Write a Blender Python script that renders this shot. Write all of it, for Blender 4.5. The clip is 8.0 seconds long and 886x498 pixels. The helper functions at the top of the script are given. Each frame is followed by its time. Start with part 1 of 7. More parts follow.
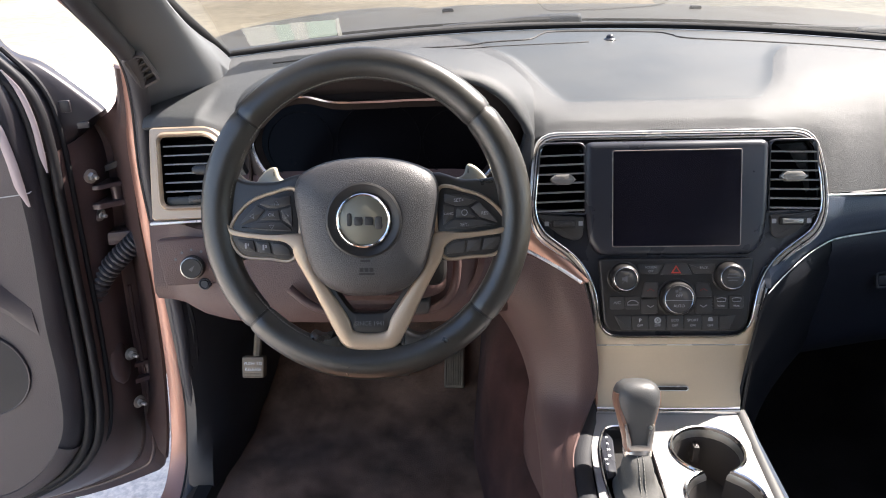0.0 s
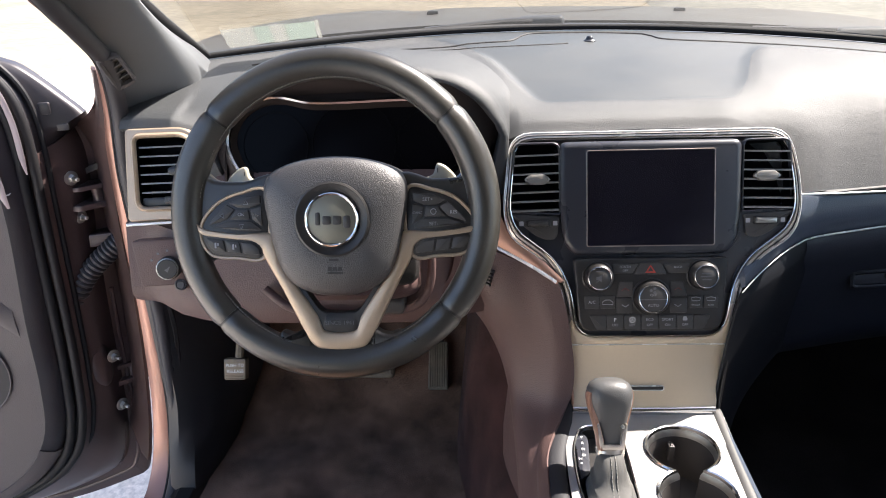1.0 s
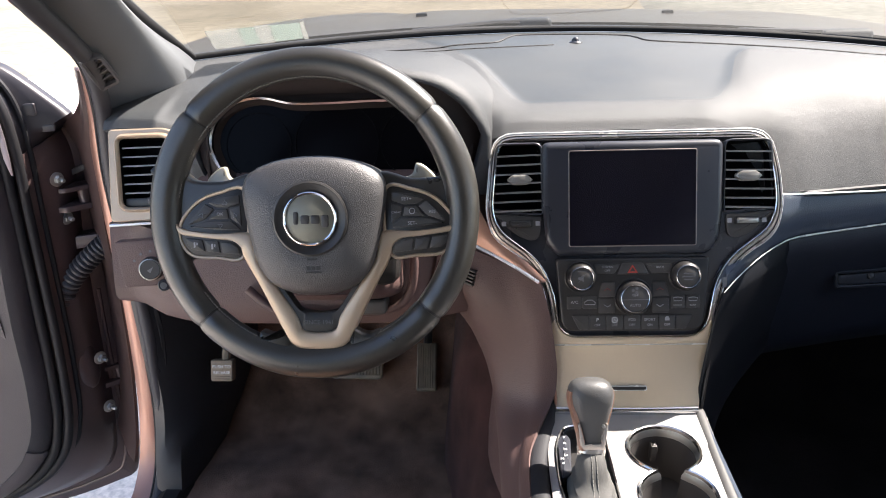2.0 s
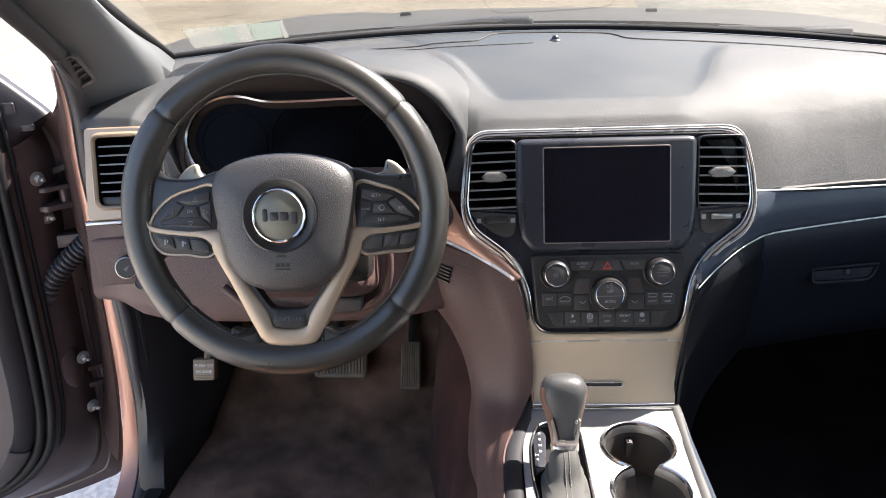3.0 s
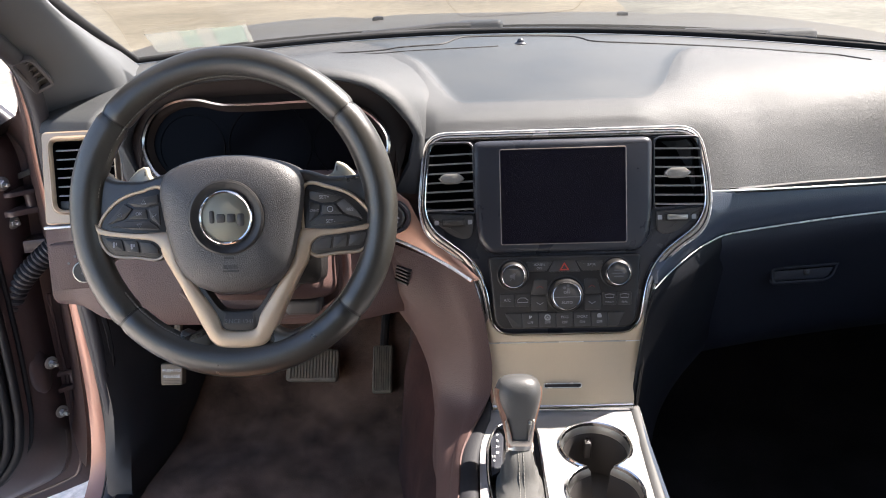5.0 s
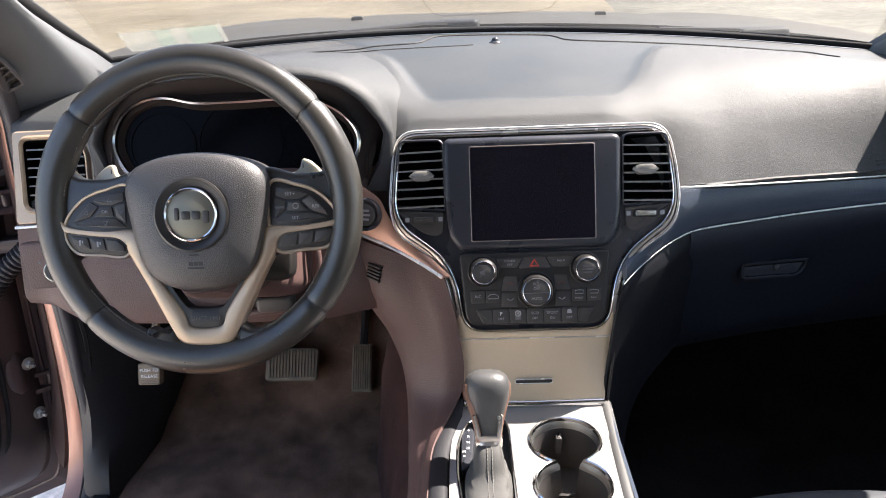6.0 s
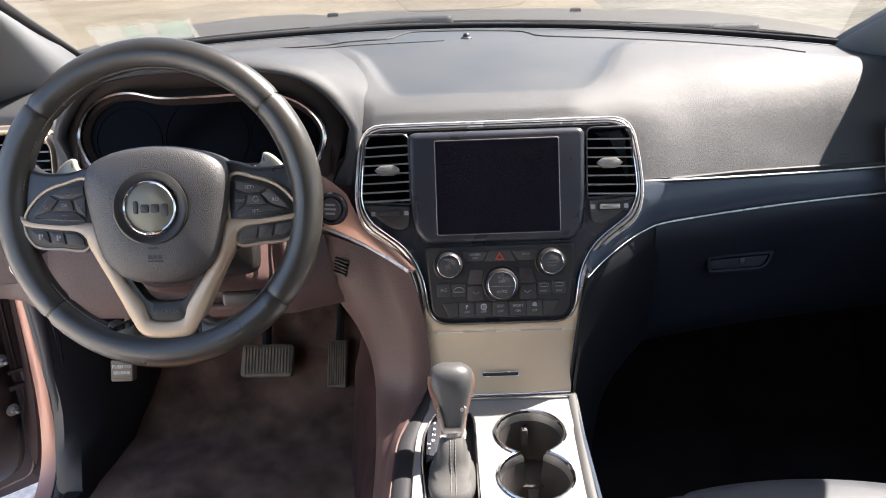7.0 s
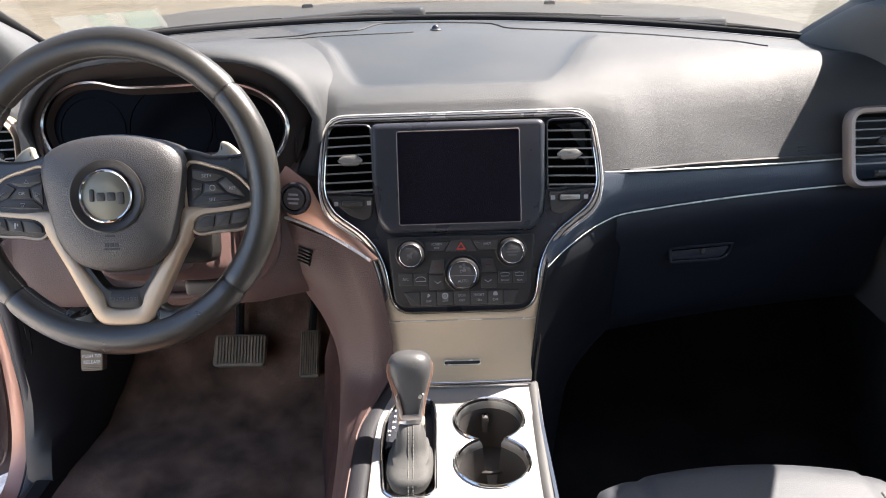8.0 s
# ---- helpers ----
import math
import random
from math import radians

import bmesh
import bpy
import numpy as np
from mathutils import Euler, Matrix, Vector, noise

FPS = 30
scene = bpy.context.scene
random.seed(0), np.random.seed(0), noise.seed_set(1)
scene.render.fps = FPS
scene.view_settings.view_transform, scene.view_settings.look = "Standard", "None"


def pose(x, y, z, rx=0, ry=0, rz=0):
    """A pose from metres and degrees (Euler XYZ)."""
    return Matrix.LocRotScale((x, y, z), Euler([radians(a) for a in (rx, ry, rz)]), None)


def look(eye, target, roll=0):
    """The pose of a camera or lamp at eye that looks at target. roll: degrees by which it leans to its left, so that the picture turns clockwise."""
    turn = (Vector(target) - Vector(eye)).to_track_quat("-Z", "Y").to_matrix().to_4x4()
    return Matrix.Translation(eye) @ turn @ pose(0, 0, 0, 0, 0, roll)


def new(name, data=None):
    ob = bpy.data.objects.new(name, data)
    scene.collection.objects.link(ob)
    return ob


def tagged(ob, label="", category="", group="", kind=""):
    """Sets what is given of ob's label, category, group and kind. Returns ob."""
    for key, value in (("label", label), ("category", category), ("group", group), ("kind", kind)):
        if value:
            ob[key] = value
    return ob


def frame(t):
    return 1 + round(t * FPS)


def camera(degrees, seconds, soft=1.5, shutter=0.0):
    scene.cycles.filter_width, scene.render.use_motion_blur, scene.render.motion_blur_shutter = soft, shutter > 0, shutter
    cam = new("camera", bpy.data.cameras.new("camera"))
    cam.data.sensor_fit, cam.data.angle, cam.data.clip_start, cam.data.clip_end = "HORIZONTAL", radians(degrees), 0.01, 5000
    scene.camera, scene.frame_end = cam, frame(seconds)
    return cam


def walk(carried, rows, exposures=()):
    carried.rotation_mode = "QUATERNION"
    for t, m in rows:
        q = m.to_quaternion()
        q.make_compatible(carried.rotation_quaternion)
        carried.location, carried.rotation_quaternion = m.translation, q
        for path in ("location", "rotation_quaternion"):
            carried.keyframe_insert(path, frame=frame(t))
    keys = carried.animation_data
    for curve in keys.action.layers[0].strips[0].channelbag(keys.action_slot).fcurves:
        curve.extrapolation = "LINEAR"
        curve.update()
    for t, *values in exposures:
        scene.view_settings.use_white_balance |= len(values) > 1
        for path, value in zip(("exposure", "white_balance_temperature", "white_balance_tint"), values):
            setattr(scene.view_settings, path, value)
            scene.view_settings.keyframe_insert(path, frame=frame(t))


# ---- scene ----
cam = camera(61.9, 8.0, soft=1.0)
PATH = [
    (0, (-0.254, 0.078, 1.424), (-0.367, 1.894, 0.593), -2.1),
    (0.5, (-0.238, 0.076, 1.422), (-0.35, 1.894, 0.596), -2.2),
    (1, (-0.222, 0.076, 1.418), (-0.332, 1.897, 0.598), -2.2),
    (1.5, (-0.213, 0.075, 1.416), (-0.319, 1.899, 0.603), -2.1),
    (3, (-0.171, 0.072, 1.409), (-0.27, 1.898, 0.599), -2.3),
    (3.5, (-0.157, 0.07, 1.408), (-0.257, 1.897, 0.6), -2.4),
    (4, (-0.146, 0.072, 1.404), (-0.243, 1.9, 0.599), -2.4),
    (4.5, (-0.135, 0.072, 1.403), (-0.226, 1.903, 0.603), -2.4),
    (6, (-0.092, 0.064, 1.398), (-0.156, 1.899, 0.605), -2.5),
    (6.5, (-0.077, 0.063, 1.393), (-0.128, 1.898, 0.6), -2.5),
    (7, (-0.058, 0.057, 1.392), (-0.098, 1.891, 0.596), -2.4),
    (7.5, (-0.042, 0.05, 1.392), (-0.066, 1.881, 0.587), -2.1),
    (8, (-0.02, 0.045, 1.391), (-0.033, 1.871, 0.577), -1.9),
]
walk(cam, [(t, look(eye, target, roll)) for t, eye, target, roll in PATH], exposures=[(0.0, 2.14, 6680, 14), (8.0, 2.18, 6720, 15)])

# ---------------------------------------------------------------- light
world = bpy.data.worlds.new("sky")
scene.world = world
world.use_nodes = True
wn = world.node_tree.nodes
wl = world.node_tree.links
sky = wn.new("ShaderNodeTexSky")
sky.sky_type = "NISHITA"
sky.sun_disc = False
SUN_DIR = Vector((0.54, 0.325, 0.78)).normalized()
sky.sun_elevation = math.asin(SUN_DIR.z)
sky.sun_rotation = math.atan2(SUN_DIR.x, SUN_DIR.y)
sky.air_density, sky.dust_density = 1.0, 1.5
wn["Background"].inputs["Strength"].default_value = 0.115
wl.new(sky.outputs[0], wn["Background"].inputs["Color"])
sun = new("sun", bpy.data.lights.new("sun", "SUN"))
sun.data.energy, sun.data.angle, sun.data.color = 5.0, radians(0.53), (1.0, 0.955, 0.88)
sun.matrix_world = look(SUN_DIR * 20, (0, 0, 0))

# ---------------------------------------------------------------- materials


def material(name, colour, rough=0.5, metal=0.0, vary=0.12, scale=8.0, bump=0.0, bump_scale=400.0, bump_kind="noise",
             fine=0.0, fine_scale=300.0, spec=0.5, coat=0.0, rough_vary=0.08, dust=0.0, random_amount=0.0, sheen=0.0):
    """A surface with large and fine variation of colour and gloss, and a small relief."""
    m = bpy.data.materials.new(name)
    m.use_nodes = True
    n, l = m.node_tree.nodes, m.node_tree.links
    b = n["Principled BSDF"]
    b.inputs["Metallic"].default_value = metal
    b.inputs["Specular IOR Level"].default_value = spec
    b.inputs["Coat Weight"].default_value = coat
    b.inputs["Coat Roughness"].default_value = 0.08
    b.inputs["Sheen Weight"].default_value = sheen
    co = n.new("ShaderNodeTexCoord")
    big = n.new("ShaderNodeTexNoise")
    big.inputs["Scale"].default_value, big.inputs["Detail"].default_value = scale, 5
    l.new(co.outputs["Object"], big.inputs["Vector"])
    ramp = n.new("ShaderNodeMapRange")
    ramp.inputs["From Min"].default_value, ramp.inputs["From Max"].default_value = 0.3, 0.7
    ramp.inputs["To Min"].default_value, ramp.inputs["To Max"].default_value = 1 - vary, 1 + vary
    l.new(big.outputs[0], ramp.inputs["Value"])
    value = ramp.outputs[0]
    if fine:
        small = n.new("ShaderNodeTexNoise")
        small.inputs["Scale"].default_value, small.inputs["Detail"].default_value = fine_scale, 3
        l.new(co.outputs["Object"], small.inputs["Vector"])
        r2 = n.new("ShaderNodeMapRange")
        r2.inputs["From Min"].default_value, r2.inputs["From Max"].default_value = 0.3, 0.7
        r2.inputs["To Min"].default_value, r2.inputs["To Max"].default_value = 1 - fine, 1 + fine
        l.new(small.outputs[0], r2.inputs["Value"])
        mul = n.new("ShaderNodeMath")
        mul.operation = "MULTIPLY"
        l.new(value, mul.inputs[0])
        l.new(r2.outputs[0], mul.inputs[1])
        value = mul.outputs[0]
    if random_amount:
        info = n.new("ShaderNodeObjectInfo")
        r3 = n.new("ShaderNodeMapRange")
        r3.inputs["To Min"].default_value, r3.inputs["To Max"].default_value = 1 - random_amount, 1 + random_amount
        l.new(info.outputs["Random"], r3.inputs["Value"])
        mul = n.new("ShaderNodeMath")
        mul.operation = "MULTIPLY"
        l.new(value, mul.inputs[0])
        l.new(r3.outputs[0], mul.inputs[1])
        value = mul.outputs[0]
    mix = n.new("ShaderNodeVectorMath")
    mix.operation = "SCALE"
    mix.inputs[0].default_value = colour
    l.new(value, mix.inputs["Scale"])
    out = mix.outputs[0]
    if dust:
        spots = n.new("ShaderNodeTexNoise")
        spots.inputs["Scale"].default_value, spots.inputs["Detail"].default_value = 700, 2
        l.new(co.outputs["Object"], spots.inputs["Vector"])
        cut = n.new("ShaderNodeMapRange")
        cut.inputs["From Min"].default_value, cut.inputs["From Max"].default_value = 0.70, 0.76
        cut.inputs["To Max"].default_value = dust
        l.new(spots.outputs[0], cut.inputs["Value"])
        dm = n.new("ShaderNodeMix")
        dm.data_type = "RGBA"
        dm.inputs["B"].default_value = (0.45, 0.42, 0.38, 1)
        l.new(cut.outputs[0], dm.inputs["Factor"])
        l.new(out, dm.inputs["A"])
        out = dm.outputs["Result"]
    l.new(out, b.inputs["Base Color"])
    rr = n.new("ShaderNodeMapRange")
    rr.inputs["From Min"].default_value, rr.inputs["From Max"].default_value = 0.3, 0.7
    rr.inputs["To Min"].default_value, rr.inputs["To Max"].default_value = max(0.0, rough - rough_vary), min(1.0, rough + rough_vary)
    l.new(big.outputs[0], rr.inputs["Value"])
    l.new(rr.outputs[0], b.inputs["Roughness"])
    if bump:
        bp = n.new("ShaderNodeBump")
        bp.inputs["Strength"].default_value, bp.inputs["Distance"].default_value = bump, 0.0012
        if bump_kind == "grain":
            tex = n.new("ShaderNodeTexVoronoi")
            tex.feature = "SMOOTH_F1"
        else:
            tex = n.new("ShaderNodeTexNoise")
            tex.inputs["Detail"].default_value = 3
        tex.inputs["Scale"].default_value = bump_scale
        l.new(co.outputs["Object"], tex.inputs["Vector"])
        l.new(tex.outputs[0], bp.inputs["Height"])
        l.new(bp.outputs[0], b.inputs["Normal"])
    return m


def glass(name, tint, gloss=0.06, rough=0.0):
    """A thin pane: mostly clear, with a weak mirror that grows towards grazing angles."""
    m = bpy.data.materials.new(name)
    m.use_nodes = True
    n, l = m.node_tree.nodes, m.node_tree.links
    n.remove(n["Principled BSDF"])
    clear = n.new("ShaderNodeBsdfTransparent")
    clear.inputs[0].default_value = (*tint, 1)
    shine = n.new("ShaderNodeBsdfGlossy")
    shine.inputs["Roughness"].default_value = rough
    fres = n.new("ShaderNodeFresnel")
    fres.inputs["IOR"].default_value = 1.3
    mul = n.new("ShaderNodeMath")
    mul.operation = "MULTIPLY"
    mul.inputs[1].default_value = gloss * 10
    l.new(fres.outputs[0], mul.inputs[0])
    mix = n.new("ShaderNodeMixShader")
    l.new(mul.outputs[0], mix.inputs[0])
    l.new(clear.outputs[0], mix.inputs[1])
    l.new(shine.outputs[0], mix.inputs[2])
    l.new(mix.outputs[0], n["Material Output"].inputs[0])
    return m


VINYL = material("dash_vinyl", (0.032, 0.0345, 0.037), 0.62, vary=0.06, scale=6, bump=0.46, bump_scale=1250, bump_kind="grain", fine=0.14, fine_scale=900, rough_vary=0.05, dust=0.10, spec=0.60)
SMOOTH_VINYL = material("bowl_vinyl", (0.030, 0.033, 0.033), 0.46, vary=0.05, scale=6, bump=0.12, bump_scale=800, fine=0.08, fine_scale=900, rough_vary=0.05, dust=0.12, spec=0.72)
# Satin trim tinted with the warm light it reflects on the driver's side.
WARM_LIT_TRIM = material("warm_lit_trim", (0.47, 0.265, 0.19), 0.36, metal=0.4, vary=0.05, scale=10, fine=0.04, fine_scale=900, rough_vary=0.05)
SPEAR = material("spear_bronze", (0.30, 0.165, 0.115), 0.36, metal=0.4, vary=0.05, scale=10, rough_vary=0.05)
# Near-black tone carries the shade beside the stack, not only the vinyl.
SHADED_CHEEK = material("shaded_cheek_vinyl", (0.0075, 0.0085, 0.0115), 0.55, spec=0.25, vary=0.10, scale=7, bump=0.2, bump_scale=800, bump_kind="grain", rough_vary=0.06, dust=0.03)
CONDUIT = material("conduit_rubber", (0.050, 0.047, 0.050), 0.5, vary=0.12, scale=15)
FRAME = material("stack_frame", (0.60, 0.54, 0.48), 0.27, metal=0.6, vary=0.05, scale=10, fine=0.04, fine_scale=900, rough_vary=0.05)
LOWER = material("lower_plastic", (0.086, 0.049, 0.044), 0.55, vary=0.10, scale=9, bump=0.35, bump_scale=700, bump_kind="grain", fine=0.08, fine_scale=900, rough_vary=0.06, dust=0.04)
# The blue stands for sky sheen and is put into the base colour.
SHEEN_BAND = material("soft_band", (0.064, 0.079, 0.106), 0.36, spec=0.45, vary=0.10, scale=7, bump=0.2, bump_scale=800, bump_kind="grain", rough_vary=0.06, dust=0.03)
BLACK = material("black_plastic", (0.019, 0.0175, 0.017), 0.42, vary=0.15, scale=15, bump=0.1, bump_scale=900, rough_vary=0.08, dust=0.03)
GLOSS_BLACK = material("panel_plastic", (0.031, 0.033, 0.041), 0.30, vary=0.10, scale=12, rough_vary=0.06, bump=0.05, bump_scale=900)
BUTTON = material("button_plastic", (0.052, 0.049, 0.047), 0.42, spec=0.4, vary=0.08, scale=25, rough_vary=0.06, random_amount=0.08)
SHROUD = material("shroud_plastic", (0.019, 0.013, 0.012), 0.6, spec=0.25, vary=0.1, scale=9, bump=0.2, bump_scale=900, bump_kind="grain")
LEATHER = material("wheel_leather", (0.030, 0.0275, 0.0235), 0.33, spec=0.80, vary=0.16, scale=14, bump=0.10, bump_scale=1400, bump_kind="grain", fine=0.10, fine_scale=500, rough_vary=0.07)
PAD = material("airbag_cover", (0.037, 0.035, 0.036), 0.46, spec=0.75, vary=0.08, scale=12, bump=0.40, bump_scale=1150, bump_kind="grain", fine=0.08, rough_vary=0.05)
# Darkened in place of the shade that seats would cast on the glove box.
SHADED_GLOVE = material("shaded_glovebox_plastic", (0.0120, 0.0140, 0.0212), 0.5, vary=0.1, scale=9, bump=0.2, bump_scale=800, bump_kind="grain", rough_vary=0.06, spec=0.4)
# Pale tone standing for sunlight on the edges of the door trim.
SUNLIT_EDGE = material("sunlit_door_edge", (0.36, 0.29, 0.29), 0.5, vary=0.06, scale=15)
SILVER = material("satin_trim", (0.45, 0.345, 0.25), 0.36, metal=0.5, vary=0.05, scale=10, fine=0.04, fine_scale=900, rough_vary=0.06, bump=0.03, bump_scale=900)
LOWER_PLATE = material("lower_plate_satin", (0.62, 0.51, 0.37), 0.36, metal=0.35, vary=0.05, scale=10, fine=0.04, fine_scale=900, rough_vary=0.06)
STRIP = material("weatherstrip_rubber", (0.034, 0.033, 0.038), 0.5, spec=0.35, vary=0.12, scale=15, bump=0.15, bump_scale=500)
PLATE = material("console_plate", (0.31, 0.30, 0.295), 0.44, metal=0.35, vary=0.06, scale=10, fine=0.04, fine_scale=700, rough_vary=0.07, dust=0.05)
CHROME = material("chrome", (0.80, 0.80, 0.80), 0.12, metal=1.0, vary=0.03, scale=20, rough_vary=0.05)
DULL_METAL = material("zinc_bolt", (0.50, 0.50, 0.48), 0.38, metal=1.0, vary=0.12, scale=60, rough_vary=0.1)
SCREEN = material("screen_glass", (0.0080, 0.0074, 0.0125), 0.14, vary=0.2, scale=9, rough_vary=0.04, spec=0.4)
CLUSTER = material("cluster_face", (0.0016, 0.0014, 0.0020), 0.22, vary=0.3, scale=9, rough_vary=0.04, spec=0.05)
DIAL = material("dial_face", (0.0022, 0.0020, 0.0024), 0.35, spec=0.05, vary=0.2, scale=12)
CARPET = material("carpet", (0.165, 0.094, 0.064), 0.95, vary=0.60, scale=13, bump=1.0, bump_scale=600, fine=0.55, fine_scale=650, rough_vary=0.03, dust=0.10, spec=0.1, sheen=0.15)
TUNNEL = material("tunnel_carpet", (0.045, 0.021, 0.019), 0.95, vary=0.45, scale=16, bump=1.0, bump_scale=800, fine=0.3, fine_scale=700, rough_vary=0.03, spec=0.1, sheen=0.05)
PAINT = material("brown_paint", (0.30, 0.155, 0.115), 0.40, metal=0.6, vary=0.08, scale=5, fine=0.06, fine_scale=1500, coat=0.45, rough_vary=0.05)
# Body paint darkened: the shade of the door recess is put into it.
SHADED_PAINT = material("shaded_door_paint", (0.072, 0.047, 0.046), 0.36, metal=0.25, vary=0.18, scale=7, fine=0.06, coat=0.25, rough_vary=0.08, dust=0.05)
RUBBER = material("rubber_seal", (0.014, 0.0135, 0.015), 0.6, spec=0.25, vary=0.12, scale=15, bump=0.15, bump_scale=500)
PILLAR = material("pillar_trim", (0.098, 0.104, 0.110), 0.62, vary=0.06, scale=8, bump=0.25, bump_scale=900, fine=0.07, fine_scale=900, dust=0.08)
DOOR_TRIM = material("door_trim", (0.080, 0.066, 0.066), 0.55, vary=0.08, scale=8, bump=0.3, bump_scale=800, bump_kind="grain", dust=0.03)
GRILLE = material("speaker_cloth", (0.030, 0.029, 0.031), 0.7, vary=0.1, scale=10)
# Out of view; toned down to cut light bounced through the cabin.
LINER = material("headliner", (0.17, 0.165, 0.155), 0.9, vary=0.05, scale=6, bump=0.3, bump_scale=900)
SEAT = material("seat_leather", (0.042, 0.046, 0.053), 0.58, vary=0.16, scale=14, bump=0.13, bump_scale=800, bump_kind="grain", fine=0.08, rough_vary=0.08)
WHITE = material("marking_white", (0.72, 0.73, 0.72), 0.5, vary=0.05)
GREY_MARK = material("marking_grey", (0.32, 0.32, 0.33), 0.5, vary=0.05)
FAINT_MARK = material("marking_faint", (0.11, 0.11, 0.115), 0.5, vary=0.05)
RED = material("marking_red", (0.50, 0.055, 0.035), 0.45, vary=0.05)
DIM_RED = material("marking_dim_red", (0.20, 0.035, 0.03), 0.45, vary=0.05)
PADDLE = material("paddle_plastic", (0.36, 0.34, 0.28), 0.36, metal=0.3, vary=0.05, scale=30)
RING = material("dark_chrome", (0.46, 0.46, 0.47), 0.2, metal=1.0, vary=0.04, scale=30, rough_vary=0.05)
RIM_BRONZE = material("rim_bronze", (0.29, 0.235, 0.205), 0.38, metal=0.5, vary=0.05)
THREAD = material("thread", (0.16, 0.155, 0.14), 0.8, vary=0.15, scale=200)


def translucent(m, colour, share):
    """Let a thin printed film glow with the light behind it and show a little of what lies there."""
    n, l = m.node_tree.nodes, m.node_tree.links
    t = n.new("ShaderNodeBsdfTranslucent")
    t.inputs[0].default_value = (*colour, 1)
    mix = n.new("ShaderNodeMixShader")
    mix.inputs[0].default_value = share
    l.new(n["Principled BSDF"].outputs[0], mix.inputs[1])
    l.new(t.outputs[0], mix.inputs[2])
    clear = n.new("ShaderNodeBsdfTransparent")
    film = n.new("ShaderNodeMixShader")
    film.inputs[0].default_value = 0.56
    l.new(mix.outputs[0], film.inputs[1])
    l.new(clear.outputs[0], film.inputs[2])
    l.new(film.outputs[0], n["Material Output"].inputs[0])
    return m


STICKER = translucent(material("sticker_paper", (0.45, 0.46, 0.42), 0.55, vary=0.12, scale=35, fine=0.10, fine_scale=300), (0.26, 0.265, 0.245), 0.72)
STICKER_GREEN = translucent(material("sticker_green", (0.36, 0.42, 0.37), 0.55, vary=0.25, scale=60, fine=0.2, fine_scale=200), (0.20, 0.24, 0.21), 0.80)
EMBLEM = material("emblem_disc", (0.20, 0.19, 0.150), 0.45, metal=0.5, vary=0.05, scale=60)
WINDSCREEN = glass("windscreen_glass", (0.58, 0.58, 0.55), 0.026)
TINTED = glass("tinted_glass", (0.10, 0.11, 0.10))
TRIMLINE = material("bright_line", (0.82, 0.81, 0.79), 0.28, metal=0.35, vary=0.04, scale=30, rough_vary=0.05)
WELL = material("well_plastic", (0.050, 0.045, 0.043), 0.5, vary=0.12, scale=25, rough_vary=0.06, dust=0.05)
BOOT = material("boot_leather", (0.058, 0.057, 0.054), 0.75, vary=0.10, scale=30, bump=0.25, bump_scale=700, fine=0.08, rough_vary=0.06)
DUCT = material("duct_black", (0.005, 0.005, 0.006), 0.8, spec=0.08, vary=0.2, scale=15)
# Paler than the plastic: glints of sun and sky are put into it.
LIT_SLAT = material("lit_slat_plastic", (0.23, 0.22, 0.20), 0.34, spec=0.7, vary=0.08, scale=30, rough_vary=0.05)
SIDE_GLASS = glass("side_glass", (0.70, 0.73, 0.70))
# Carpet darkened so that the passenger footwell's shade sits in its colour.
SHADED_CARPET = material("shaded_carpet", (0.022, 0.020, 0.020), 0.95, vary=0.3, scale=12, bump=1.0, bump_scale=700, fine=0.3, fine_scale=650, rough_vary=0.03, spec=0.1)
# One rail vinyl twice: left with its shade, right with sunlight in the colour.
SHADED_RAIL = material("shaded_rail_vinyl", (0.017, 0.017, 0.020), 0.55, spec=0.3, vary=0.10, scale=9, bump=0.2, bump_scale=800, bump_kind="grain", rough_vary=0.06, dust=0.03)
SUNLIT_RAIL = material("sunlit_rail_vinyl", (0.068, 0.067, 0.066), 0.55, vary=0.08, scale=12, bump=0.15, bump_scale=800, rough_vary=0.06)
FAR_DOOR = material("far_door_trim", (0.055, 0.052, 0.056), 0.55, vary=0.10, scale=9, bump=0.2, bump_scale=800, bump_kind="grain")
PEDAL_RUBBER = material("pedal_rubber", (0.21, 0.165, 0.115), 0.6, vary=0.2, scale=40, fine=0.1, rough_vary=0.1)

# ---------------------------------------------------------------- builders


def frame_at(origin, tilt=19.65, turn=0.0, lean=0.0):
    """A frame whose x runs to the right, y up along a face that leans back by tilt degrees, and z out of the face to the rear."""
    return Matrix.Translation(origin) @ Euler((radians(90 - tilt), 0, 0)).to_matrix().to_4x4() if not (turn or lean) else \
        Matrix.Translation(origin) @ Matrix.Rotation(radians(turn), 4, "Z") @ Matrix.Rotation(radians(90 - tilt), 4, "X") @ Matrix.Rotation(radians(lean), 4, "Z")


def thing(name, place, label, category, group="", kind=""):
    ob = new(name)
    ob.location = place
    ob.empty_display_size = 0.05
    bpy.context.view_layer.update()
    return tagged(ob, label, category, group, kind)


def part(name, bm, mat, parent, label="", sharp=38, kind=""):
    """One mesh object, built in world places, under a thing or a part."""
    me = bpy.data.meshes.new(name)
    bmesh.ops.recalc_face_normals(bm, faces=bm.faces)
    bm.to_mesh(me)
    bm.free()
    for p in me.polygons:
        p.use_smooth = True
    me.set_sharp_from_angle(angle=radians(sharp))
    me.materials.append(mat)
    ob = new(name, me)
    if parent is not None:
        ob.parent = parent
        bpy.context.view_layer.update()
        ob.matrix_parent_inverse = parent.matrix_world.inverted()
    return tagged(ob, label, kind=kind)


